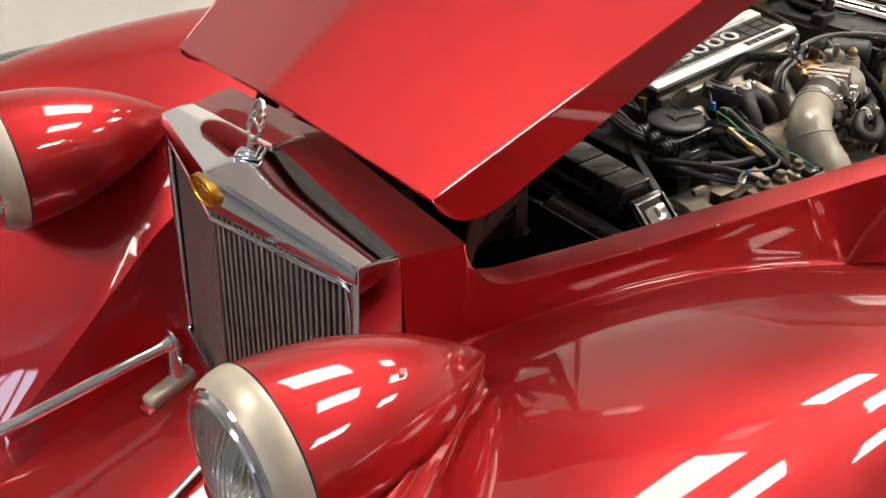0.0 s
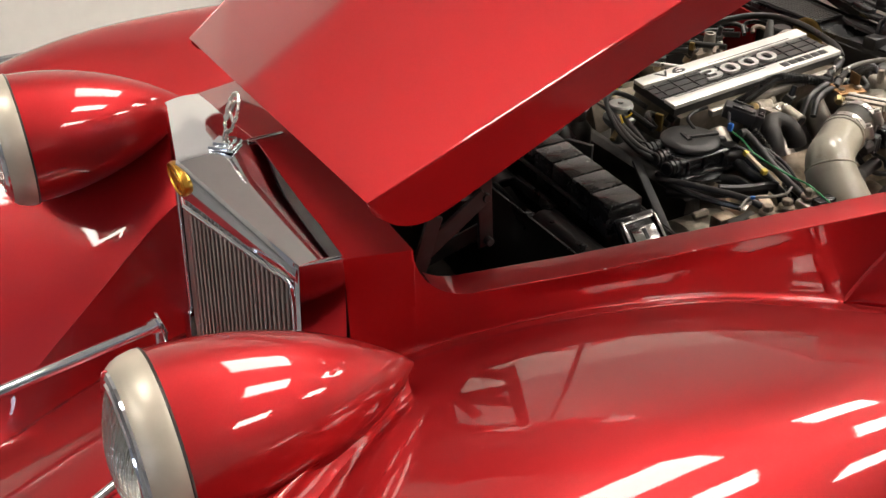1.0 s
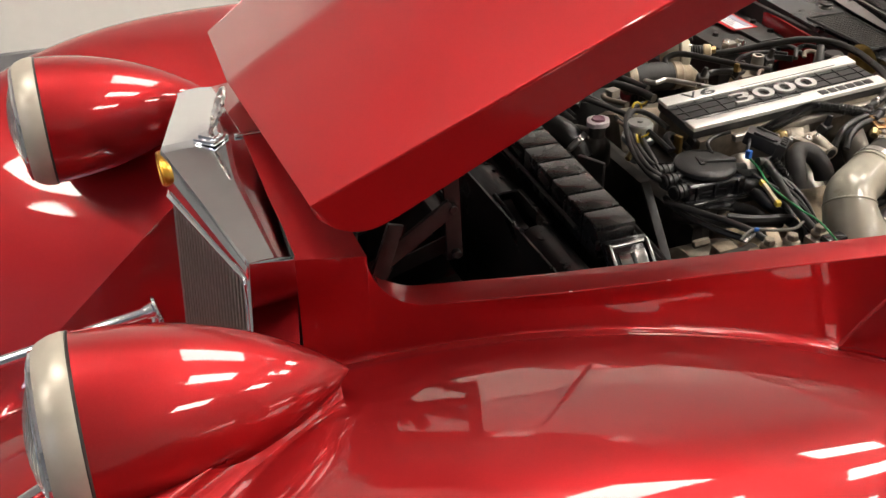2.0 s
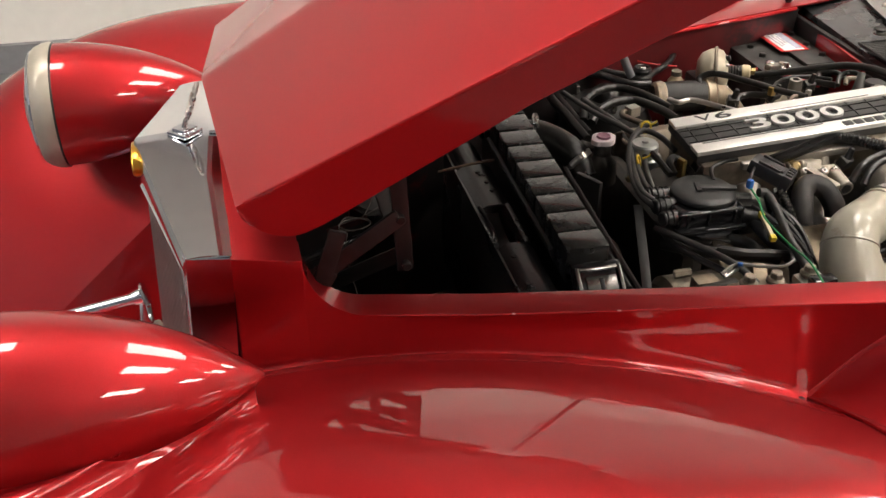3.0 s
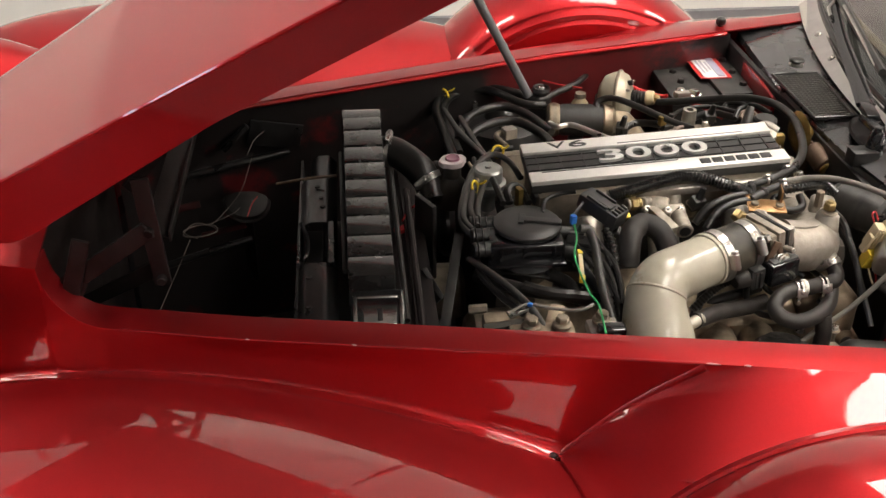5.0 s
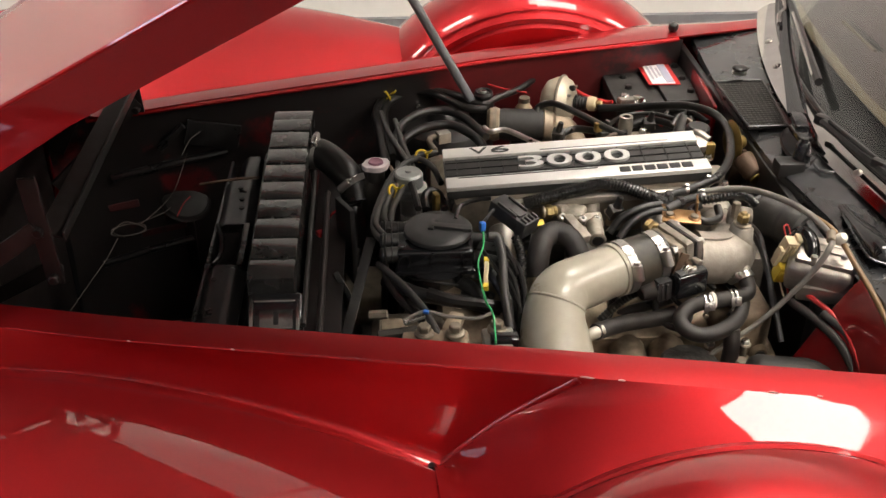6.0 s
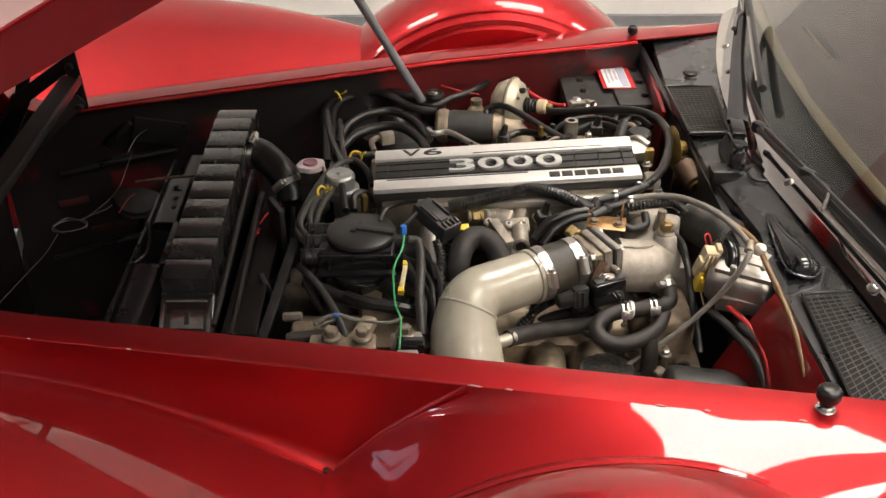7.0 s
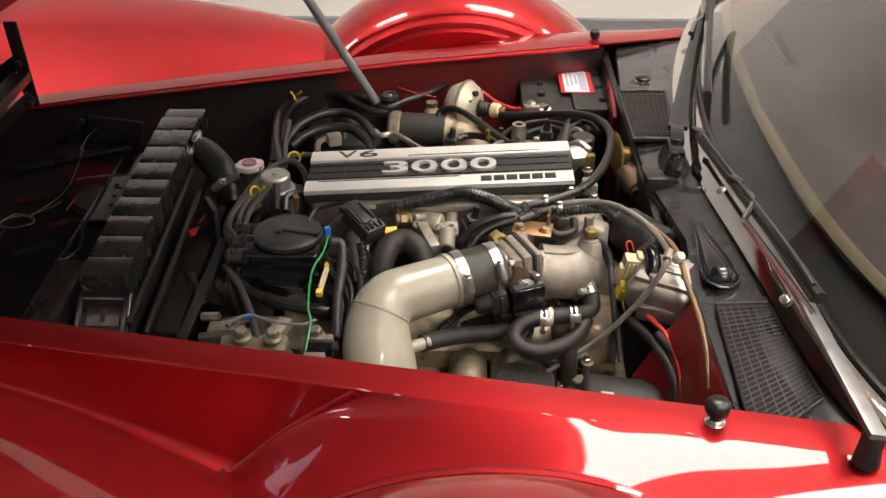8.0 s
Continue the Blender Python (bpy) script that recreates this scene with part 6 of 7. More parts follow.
def fluid_bottle():
    t = thing("fluid_bottle", "small cream plastic fluid bottle", "bottle", (0.846, 0.388, 0.835))
    part("bottle", lathe([(0, -0.03), (0.014, -0.03), (0.016, -0.02), (0.0155, 0.008), (0.010, 0.016), (0.008, 0.020), (0, 0.020)], 24), TAN, t)
    part("cap", lathe([(0, 0.028), (0.010, 0.028), (0.011, 0.020), (0, 0.020)], 24), DULLALLOY, t)
    part("neck_post", rod_between((0, 0, -0.15), (0, 0, -0.03), 0.012, seg=12), BLACK, t)
    return t


fluid_bottle()


def air_duct():
    a, b = Vector((0.776, 0.329, 0.840)), Vector((0.878, 0.317, 0.840))
    t = thing("air_duct", "black ribbed air duct with a metal band", "air duct", a)
    d = b - a
    part("duct", rod_between((0, 0, 0), d * 1.1, 0.0265, 0.0275, 28), DUSTYDARK, t)
    for k in range(7):
        part("duct_rib", rod_between(d * (0.26 + 0.085 * k), d * (0.285 + 0.085 * k), 0.0282, seg=28), DUSTYDARK, t)
    part("band", rod_between(d * -0.03, d * 0.22, 0.0285, seg=28), STAINED, t)
    part("end_flange", rod_between(d * 0.90, d * 1.14, 0.0295, 0.0285, 28), STAINED, t, "dull alloy end flange")
    part("band_bead", rod_between(d * 0.08, d * 0.12, 0.0300, seg=28), DULLALLOY, t)
    part("bend", tube([d, d + Vector((0.03, 0.0, -0.01)), d + Vector((0.06, -0.02, -0.05))], 0.024, 24, 6), STAINED, t)
    part("stay", box(0.02, 0.02, 0.22, 0.003, at(0.05, 0, -0.13)), BLACK, t)
    return t


air_duct()


def strut_top():
    t = thing("strut_top", "black suspension turret with a domed cap", "suspension turret", (0.70, 0.37, 0.80))
    part("turret", lathe([(0, 0.03), (0.05, 0.03), (0.075, 0.02), (0.088, -0.01), (0.095, -0.30), (0, -0.30)], 36), BLACK, t)
    part("cap", lathe([(0, 0.052), (0.022, 0.05), (0.03, 0.042), (0.032, 0.03)], 28), RUBBER, t)
    for k in range(3):
        a = k * 2.09 + 0.4
        part("stud", rod_between((0.058 * math.cos(a), 0.058 * math.sin(a), 0.024), (0.058 * math.cos(a), 0.058 * math.sin(a), 0.044), 0.006, seg=6), STEEL, t)
    return t


strut_top()


def ring_cap():
    t = thing("fluid_reservoir", "black round ring cap on the inner wing", "cap", (0.771, 0.380, 0.875))
    part("ring", lathe([(0.010, 0.0), (0.012, 0.005), (0.015, 0.006), (0.0175, 0.0), (0.015, -0.006)], 32), BLACK, t)
    part("disc", lathe([(0, 0.002), (0.011, 0.002), (0.011, -0.01), (0, -0.01)], 28), GREYRUBBER, t)
    part("knob", rod_between((0, 0, 0.0), (0, 0, 0.007), 0.006, seg=12), STEEL, t)
    part("stalk", rod_between((0, 0, -0.14), (0, 0, -0.008), 0.02, seg=16), BLACK, t)
    return t


ring_cap()
for pts, r in (
    (((0.606, 0.240, 0.850), (0.624, 0.287, 0.862), (0.655, 0.312, 0.870), (0.698, 0.322, 0.870), (0.735, 0.286, 0.868), (0.761, 0.223, 0.865)), 0.0072),
    (((0.617, 0.229, 0.850), (0.638, 0.252, 0.860), (0.674, 0.269, 0.866), (0.712, 0.267, 0.866), (0.744, 0.229, 0.862), (0.756, 0.191, 0.860)), 0.0078),
    (((0.594, 0.187, 0.840), (0.585, 0.272, 0.850), (0.579, 0.353, 0.855), (0.601, 0.416, 0.860), (0.646, 0.426, 0.865), (0.699, 0.412, 0.865), (0.741, 0.389, 0.862)), 0.008),
    (((0.605, 0.208, 0.840), (0.596, 0.283, 0.850), (0.594, 0.365, 0.855), (0.622, 0.407, 0.862), (0.679, 0.409, 0.866), (0.734, 0.353, 0.862), (0.774, 0.346, 0.860)), 0.007),
    (((0.719, 0.413, 0.860), (0.763, 0.365, 0.862), (0.802, 0.389, 0.865), (0.841, 0.420, 0.866), (0.871, 0.460, 0.866)), 0.006),
):
    hose("bay_hose", "black hose looping over the suspension turret", pts, r, RUBBER)
hose("steel_pipe", "bent bare steel vacuum pipe", [(0.758, 0.230, 0.880), (0.767, 0.209, 0.882), (0.792, 0.209, 0.884), (0.826, 0.165, 0.886), (0.849, 0.137, 0.886)], 0.0045, STEEL, "pipe", seg=10)
hose("small_pipe", "thin dull pipe with a brass end", [(0.673, 0.146, 0.880), (0.666, 0.204, 0.868), (0.672, 0.225, 0.866), (0.688, 0.226, 0.866)], 0.005, DULLALLOY, "pipe", seg=10)
bullet("brass_union", "plated brass union on the thin pipe", (0.690, 0.226, 0.866), (0.022, 0.018, 0.018), ALLOY)
hose("servo_hose", "black vacuum hose from servo to plenum", [(0.859, 0.313, 0.860), (0.863, 0.326, 0.872), (0.888, 0.316, 0.882), (0.921, 0.267, 0.885), (0.956, 0.196, 0.890), (0.977, 0.154, 0.895)], 0.0058, RUBBER)
hose("battery_lead", "red battery lead over the inner wing", [(0.938, 0.439, 0.860), (0.963, 0.398, 0.858), (0.992, 0.372, 0.858), (1.002, 0.365, 0.862)], 0.0036, REDWIRE, "cable", seg=10)
hose("battery_lead", "red wire below the battery", [(1.027, 0.362, 0.855), (1.048, 0.317, 0.860), (1.063, 0.249, 0.868)], 0.0034, REDWIRE, "cable", seg=10)
hose("thin_red_wire", "thin red wire along the inner wing", [(0.784, 0.435, 0.870), (0.816, 0.415, 0.868), (0.852, 0.402, 0.866)], 0.0016, REDWIRE, "wire", seg=8)
for pts, r in (
    (((0.958, 0.217, 0.870), (0.983, 0.265, 0.870), (1.022, 0.288, 0.872), (1.059, 0.278, 0.875), (1.084, 0.245, 0.880)), 0.004),
    (((0.974, 0.172, 0.880), (1.004, 0.233, 0.875), (1.047, 0.253, 0.876), (1.077, 0.220, 0.880)), 0.006),
    (((1.065, 0.198, 0.890), (1.080, 0.216, 0.900), (1.102, 0.214, 0.905), (1.116, 0.178, 0.905)), 0.0045),
    (((0.879, 0.225, 0.860), (0.912, 0.247, 0.865), (0.949, 0.227, 0.870)), 0.006),
    (((1.073, 0.273, 0.870), (1.084, 0.281, 0.880), (1.104, 0.262, 0.885), (1.110, 0.231, 0.880)), 0.0048),
):
    hose("rear_hose", "black hose behind the plenum", pts, r, RUBBER)


def egr_parts():
    t = thing("egr_valve", "dull alloy valve with a brass block behind the plenum", "valve", (1.079, 0.089, 0.910))
    part("body", box(0.03, 0.03, 0.034, 0.007, at(-0.006, 0.0, -0.006, 20, 0, 15)), ALLOY, t)
    part("pipe", tube([(-0.02, 0.02, 0.0), (-0.004, 0.012, 0.012), (0.012, 0.0, 0.006)], 0.0075, 12, 6), ALLOY, t)
    part("brass_block", box(0.015, 0.013, 0.026, 0.003, at(0.012, -0.010, -0.006)), PASSIVATE, t)
    part("diaphragm", rod_between((0.004, 0.034, -0.004), (0.004, 0.034, 0.016), 0.019, seg=24), BLACK, t)
    part("cone", rod_between((-0.03, 0.03, -0.01), (-0.018, 0.045, 0.03), 0.011, 0.006, 14), GREYRUBBER, t)
    part("post", rod_between((0, 0, -0.08), (0, 0, -0.01), 0.014, seg=14), DIRTY, t)
    return t


egr_parts()


def small_fittings():
    t = thing("fuel_rail_fitting", "dull alloy fuel fitting beside the plenum", "fitting", (0.992, 0.216, 0.885))
    part("cup", lathe([(0.006, 0.016), (0.011, 0.016), (0.012, 0.0), (0.010, -0.03), (0, -0.03)], 20), ALLOY, t)
    part("base", box(0.07, 0.03, 0.02, 0.006, at(0.0, 0.006, -0.03)), DULLALLOY, t)
    part("bolt", rod_between((0.03, 0.0, -0.02), (0.03, 0.0, -0.006), 0.006, seg=6), STEEL, t)
    return t


small_fittings()


def horn_disc():
    t = thing("vacuum_switch", "gold passivated round diaphragm on the bulkhead", "diaphragm", (1.134, 0.103, 0.905))
    q = pose(0, 0, 0, 0, 88, 6)
    part("disc", lathe([(0, -0.007), (0.018, -0.007), (0.030, -0.003), (0.0335, 0.0), (0.030, 0.003), (0.018, 0.008), (0, 0.008)], 36, q), PASSIVATE, t)
    part("ring", lathe([(0.032, -0.0024), (0.0355, 0.0), (0.032, 0.0024)], 36, q), PASSIVATE, t)
    part("boss", put(rod_between((0, 0, 0.007), (0, 0, 0.020), 0.012, 0.010, 20), q), PASSIVATE, t)
    part("nipple", put(rod_between((0.0, 0.012, 0.006), (0.0, 0.014, 0.024), 0.0035, seg=10), q), DULLALLOY, t)
    part("stay", box(0.03, 0.010, 0.07, 0.003, at(0.020, 0.004, -0.05)), RUSTY, t)
    a = Vector((1.150, 0.070, 0.885)) - Vector((1.134, 0.103, 0.905))
    part("solenoid", rod_between(a + Vector((-0.006, 0.010, 0.006)), a + Vector((0.010, -0.022, -0.012)), 0.0165, seg=24), RUSTY, t, "rust-brown solenoid can")
    part("solenoid_cap", rod_between(a + Vector((0.010, -0.022, -0.012)), a + Vector((0.012, -0.028, -0.015)), 0.0125, seg=24), PASSIVATE, t)
    return t


horn_disc()


def wiper_motor():
    c = Vector((1.143, -0.106, 0.885))
    t = thing("wiper_motor", "wiper motor with a black can and alloy gearbox", "motor", c)
    g = Vector((1.152, -0.220, 0.889)) - c
    part("can", rod_between((-0.020, 0.030, 0.0), (0.022, -0.034, 0.002), 0.029, seg=32), DUSTY, t)
    part("can_end", rod_between((-0.021, 0.032, 0.0), (-0.026, 0.040, 0.0), 0.022, seg=28), PLASTIC, t)
    part("can_seam", rod_between((0.004, -0.006, 0.001), (0.007, -0.011, 0.001), 0.0298, seg=32), BLACK, t)
    part("gearbox", box(0.084, 0.070, 0.046, 0.015, Matrix.Translation(g) @ at(0.002, -0.006, -0.006, 8, 0, -28), 3), ALLOY, t)
    part("gear_cover", box(0.070, 0.054, 0.008, 0.003, Matrix.Translation(g) @ at(0.004, -0.008, 0.0185, 8, 0, -28)), ALLOY, t)
    for x, y in ((-0.022, 0.016), (0.030, 0.010), (0.020, -0.024), (-0.018, -0.022)):
        part("screw", rod_between(g + Vector((x, y, 0.016)), g + Vector((x, y, 0.0255)), 0.0042, seg=10), STEEL, t)
    part("cover_rib", box(0.05, 0.004, 0.004, 0.001, Matrix.Translation(g) @ at(0.004, 0.006, 0.0235, 8, 0, -28)), ALLOY, t)
    part("cover_rib", box(0.05, 0.004, 0.004, 0.001, Matrix.Translation(g) @ at(0.002, -0.010, 0.0225, 8, 0, -28)), ALLOY, t)
    part("seal", tube([Vector((1.132, -0.180, 0.905)) - c, Vector((1.135, -0.196, 0.920)) - c, Vector((1.138, -0.216, 0.918)) - c, Vector((1.136, -0.234, 0.902)) - c, Vector((1.129, -0.243, 0.884)) - c], 0.0100, 14, 6), GLOSSBLACK, t)
    part("flange", box(0.09, 0.010, 0.022, 0.003, Matrix.Translation(g) @ at(0.008, -0.042, -0.024, 8, 0, -18)), ALLOY, t)
    part("mount", box(0.04, 0.05, 0.05, 0.006, at(0.035, 0.02, -0.025)), BLACK, t)
    return t


wiper_motor()


def white_connector():
    c = (1.107, -0.216, 0.891)
    t = thing("motor_connector", "cream plug with a yellow latch on the wiper motor", "connector", c)
    t.scale = (0.82, 1.0, 1.22)
    q = pose(0, 0, 0, 20, 12, 14)
    part("shell", box(0.024, 0.014, 0.030, 0.002, q @ at(0.0, 0.006, 0.012)), TAN, t)
    part("shell_side", box(0.008, 0.010, 0.024, 0.002, q @ at(-0.014, 0.002, 0.004)), TAN, t)
    part("shell_top", box(0.010, 0.012, 0.010, 0.002, q @ at(0.012, 0.008, 0.026)), TAN, t)
    for k in range(3):
        part("shell_rib", box(0.002, 0.003, 0.022, 0.0006, q @ at(-0.007 + 0.007 * k, -0.002, 0.013)), TAN, t)
    part("latch", box(0.022, 0.014, 0.022, 0.003, q @ at(0.002, -0.004, -0.014)), YELLOW, t, "yellow latch")
    part("latch_rib", box(0.014, 0.004, 0.005, 0.001, q @ at(0.002, -0.011, -0.010)), YELLOW, t)
    part("wire", tube([(0.002, 0.01, 0.024), (-0.002, 0.016, 0.034), (0.006, 0.020, 0.034), (0.010, 0.014, 0.026)], 0.0012, 6, 5), REDWIRE, t)
    part("wire", tube([(-0.004, -0.010, -0.022), (0.0, -0.016, -0.032), (0.006, -0.018, -0.040)], 0.0014, 6, 5), TAN, t)
    part("wire", tube([(0.004, -0.010, -0.022), (0.008, -0.016, -0.030), (0.010, -0.018, -0.042)], 0.0014, 6, 5), REDWIRE, t)
    return t


white_connector()
hose("washer_tube", "amber washer tube with a white joint", [(1.141, -0.160, 0.935), (1.158, -0.206, 0.938), (1.165, -0.236, 0.934), (1.168, -0.281, 0.925), (1.174, -0.325, 0.912), (1.175, -0.374, 0.900), (1.171, -0.424, 0.885)], 0.0036, surface("amber_tube", (0.20, 0.115, 0.05), 0.35, 0, 0.2, 50, 0.03), "tube", seg=10)
ob = part("tube_joint", lathe([(0, 0.008), (0.005, 0.007), (0.0075, 0.002), (0.0075, -0.003), (0.005, -0.008), (0, -0.009)], 20, pose(0, 0, 0, 30, 20, 0)), surface("white_nylon", (0.72, 0.68, 0.58), 0.4))
ob.location = (1.163, -0.241, 0.938)
tagged(ob, "white plastic washer tube joint", "tube joint")
ob = part("cable_joint", rod_between((0.003, 0.008, 0.002), (-0.003, -0.008, -0.002), 0.0056, seg=18), DULLALLOY)
ob.location = (1.150, -0.240, 0.941)
tagged(ob, "steel ferrule on the grey cable", "ferrule")
hose("red_loom", "bright red wire along the bulkhead", [(1.123, -0.243, 0.865), (1.133, -0.259, 0.862), (1.148, -0.288, 0.858), (1.157, -0.331, 0.850), (1.156, -0.393, 0.830)], 0.0036, REDWIRE, "wire", seg=10)
hose("black_loom", "black taped wiring loom along the bulkhead", [(1.112, -0.247, 0.850), (1.132, -0.281, 0.845), (1.148, -0.329, 0.840), (1.156, -0.377, 0.820)], 0.0058, DULLRUBBER, "wiring loom")
hose("black_loom", "black taped wiring loom along the bulkhead", [(1.140, -0.285, 0.855), (1.156, -0.318, 0.850), (1.162, -0.360, 0.840), (1.164, -0.387, 0.820)], 0.0058, DULLRUBBER, "wiring loom")


# ---- scuttle, wipers, windscreen ----
SCUTTLE = surface("gloss_black_scuttle", (0.048, 0.048, 0.050), 0.28, 0.30, 0.35, 30, 0.05, coat=0.9, stain=9, rough_vary=0.1)
DARKTRIM = surface("tarnished_stainless_trim", (0.62, 0.59, 0.57), 0.07, 1.0, 0.12, 40, 0.015, rough_vary=0.04)
TRIM = surface("stainless_trim", (0.46, 0.44, 0.42), 0.12, 1.0, 0.06, 40, 0.02, rough_vary=0.05)


def strip_x(y):
    if y > 0:
        return 1.222 + 0.30 * y * y
    q = math.sqrt(y * y + 0.0025) - 0.05
    return 1.222 + 0.13 * q * (1 - 0.65 * q) + 0.9 * max(0.0, -y - 0.40) ** 2


def scuttle_edge(y):
    return 1.165 + 0.10 * max(0.0, y - 0.25) ** 1.2 + 0.014 * smooth01(-y / 0.12) + 0.011 * math.exp(-((y + 0.166) / 0.045) ** 2)


def scuttle_panel():
    t = thing("scuttle_panel", "black scuttle panel below the windscreen", "scuttle", (1.2, 0, 0.93))
    o = Vector((-1.2, 0, -0.93))
    def f(u, v):
        y = lerp(-0.535, 0.54, v)
        x0 = scuttle_edge(y)
        x1 = strip_x(y) + 0.004
        z = 0.913 + 0.016 * u + 0.005 * math.exp(-((y + 0.05) / 0.08) ** 2)
        return Vector((lerp(x0, x1, u), y, z)) + o
    part("panel", sheet(f, 16, 60, 0.003), SCUTTLE, t)
    def lip(u, v):
        y = lerp(-0.535, 0.54, v)
        x0 = scuttle_edge(y)
        return Vector((x0 - 0.002 * u, y, 0.913 - 0.012 * u)) + o
    part("front_lip", sheet(lip, 2, 40, 0.002), SCUTTLE, t)
    # teardrop bulge that opens in a cup at its near end
    tip, end = Vector((1.207, -0.142, 0.926)) + o, Vector((1.211, -0.284, 0.926)) + o
    def bulge(u, v):
        a = math.pi * v
        round_end = math.sqrt(max(0.0, 1 - max(0.0, (u - 0.88) / 0.12) ** 2))
        w = lerp(0.006, 0.0185, smooth01(u * 1.25)) * lerp(0.45, 1.0, round_end)
        h = lerp(0.004, 0.0175, smooth01(u * 1.2)) * round_end
        return tip.lerp(end, u) + Vector((w * math.cos(a), 0, h * math.sin(a) ** 0.8))
    part("bulge", sheet(bulge, 36, 20), GLOSSBLACK, t)
    cup = Matrix.Translation(end + Vector((0.0, 0.010, 0.0075))) @ pose(0, 0, 0, 38, 0, -2) @ Matrix.Diagonal((0.0160, 0.0100, 1, 1))
    part("bulge_cup", lathe([(0, -0.004), (0.5, -0.003), (0.85, 0.0), (1.0, 0.0025), (1.06, 0.001), (1.06, -0.002)], 32, cup), GLOSSBLACK, t)
    part("bulge_skirt", tube([tip.lerp(end, u) + Vector((k * (lerp(0.006, 0.0185, smooth01(u * 1.25)) + 0.0015), 0, 0.0012)) for k, u in [(-1, 0.1 + 0.2 * q) for q in range(5)] + [(-0.5, 1.0), (0.0, 1.03), (0.5, 1.0)] + [(1, 0.9 - 0.2 * q) for q in range(5)]], 0.0018, 8, 4), SCUTTLE, t)
    # black dish on the panel paints the spindle recess's shade; pressed tab below it
    well = Matrix.Translation(Vector((1.211, 0.036, 0.9325)) + o) @ pose(0, 0, 0, 0, 6, -14) @ Matrix.Diagonal((0.026, 0.060, 1, 1))
    part("spindle_recess_shade", lathe([(0, -0.003), (0.80, -0.003), (0.95, -0.001), (1.0, 0.0015), (1.06, -0.003)], 40, well), HINGEBLACK, t, "black dish painting the shaded recess round the wiper spindle")
    part("pressed_tab", tube([Vector(q) + o for q in ((1.208, -0.030, 0.934), (1.209, -0.052, 0.934), (1.222, -0.060, 0.936), (1.232, -0.050, 0.937), (1.231, -0.026, 0.937))], 0.0022, 8, 5), SCUTTLE, t)
    # trim strip with screws
    def strip(u, v):
        y = lerp(-0.555, 0.62, v)
        return Vector((strip_x(y) + 0.034 * u, y, 0.938 + 0.016 * u + 0.004 * math.sin(math.pi * u))) + o
    trim = part("trim_strip", sheet(strip, 6, 60, 0.003), DARKTRIM, t, "bright stainless trim strip")
    for y in (-0.341, -0.089, 0.303, 0.42):
        c = Vector((strip_x(y) + (0.010 if y < -0.2 else 0.016), y, 0.949)) + o
        part("screw", lathe([(0, 0.004), (0.004, 0.0035), (0.007, 0.001), (0.007, -0.002)], 20, Matrix.Translation(c) @ pose(0, 0, 0, 0, -25, 0)), STEEL, t)
    t.parent = car
    return t


scuttle_panel()


def quad_vent(name, corners, nu, nv, label, bar=0.0016, frame_w=0.004):
    c = [Vector(q) for q in corners]
    mid = sum(c, Vector()) / 4
    t = thing(name, label, "air vent", mid, "scuttle vents")
    c = [q - mid for q in c]
    def pt(u, v):
        return c[0].lerp(c[1], u).lerp(c[3].lerp(c[2], u), v)
    bm = bmesh.new()
    bm.faces.new([bm.verts.new(q - Vector((0, 0, 0.0045))) for q in c])
    part("well", bm, HINGEBLACK, t)
    for a, b in zip(c, c[1:] + c[:1]):
        part("frame", rod_between(a, b, frame_w * 0.6, seg=8, bevel=False), RUBBER, t)
    for k in range(1, nv):
        v = k / nv
        part("bar", rod_between(pt(0, v), pt(1, v), bar, seg=6, bevel=False), MESHGREY, t)
    for k in range(1, nu):
        u = k / nu
        part("bar", rod_between(pt(u, 0) - Vector((0, 0, 0.002)), pt(u, 1) - Vector((0, 0, 0.002)), bar * 0.9, seg=6, bevel=False), MESHGREY, t)
    return t


quad_vent("scuttle_vent", ((1.193, -0.318, 0.924), (1.250, -0.323, 0.931), (1.264, -0.490, 0.930), (1.182, -0.553, 0.924)), 7, 27, "black wire mesh air intake in the scuttle", 0.00060, 0.0026)
quad_vent("scuttle_vent", ((1.159, 0.294, 0.926), (1.235, 0.282, 0.932), (1.217, 0.102, 0.932), (1.160, 0.113, 0.926)), 10, 22, "black mesh air intake in the scuttle, far end", 0.0011)


def rubber_stop(c):
    t = thing("bonnet_stop", "black rubber bonnet stop on a steel stud", "rubber stop", c, "bonnet stops")
    part("stud", rod_between((0, 0, -0.012), (0, 0, 0.006), 0.008, seg=14), STEEL, t)
    part("washer", rod_between((0, 0, -0.010), (0, 0, 0.002), 0.0145, seg=24), STEEL, t)
    part("cap", lathe([(0, 0.0315), (0.008, 0.0308), (0.0125, 0.029), (0.0148, 0.0265), (0.0155, 0.024), (0.0155, 0.017), (0.0140, 0.0145), (0.010, 0.013), (0.0085, 0.006), (0, 0.006)], 28), RUBBER, t)
    return t


near_stop = rubber_stop((1.148, -0.527, 0.930))
near_stop.scale = (0.80, 0.80, 0.90)
far_stop = rubber_stop((1.145, 0.530, 0.922))
far_stop.scale = (0.62, 0.62, 0.85)
t0 = rubber_stop((1.198, 0.293, 0.944))
t0.scale = (0.85, 0.85, 0.33)


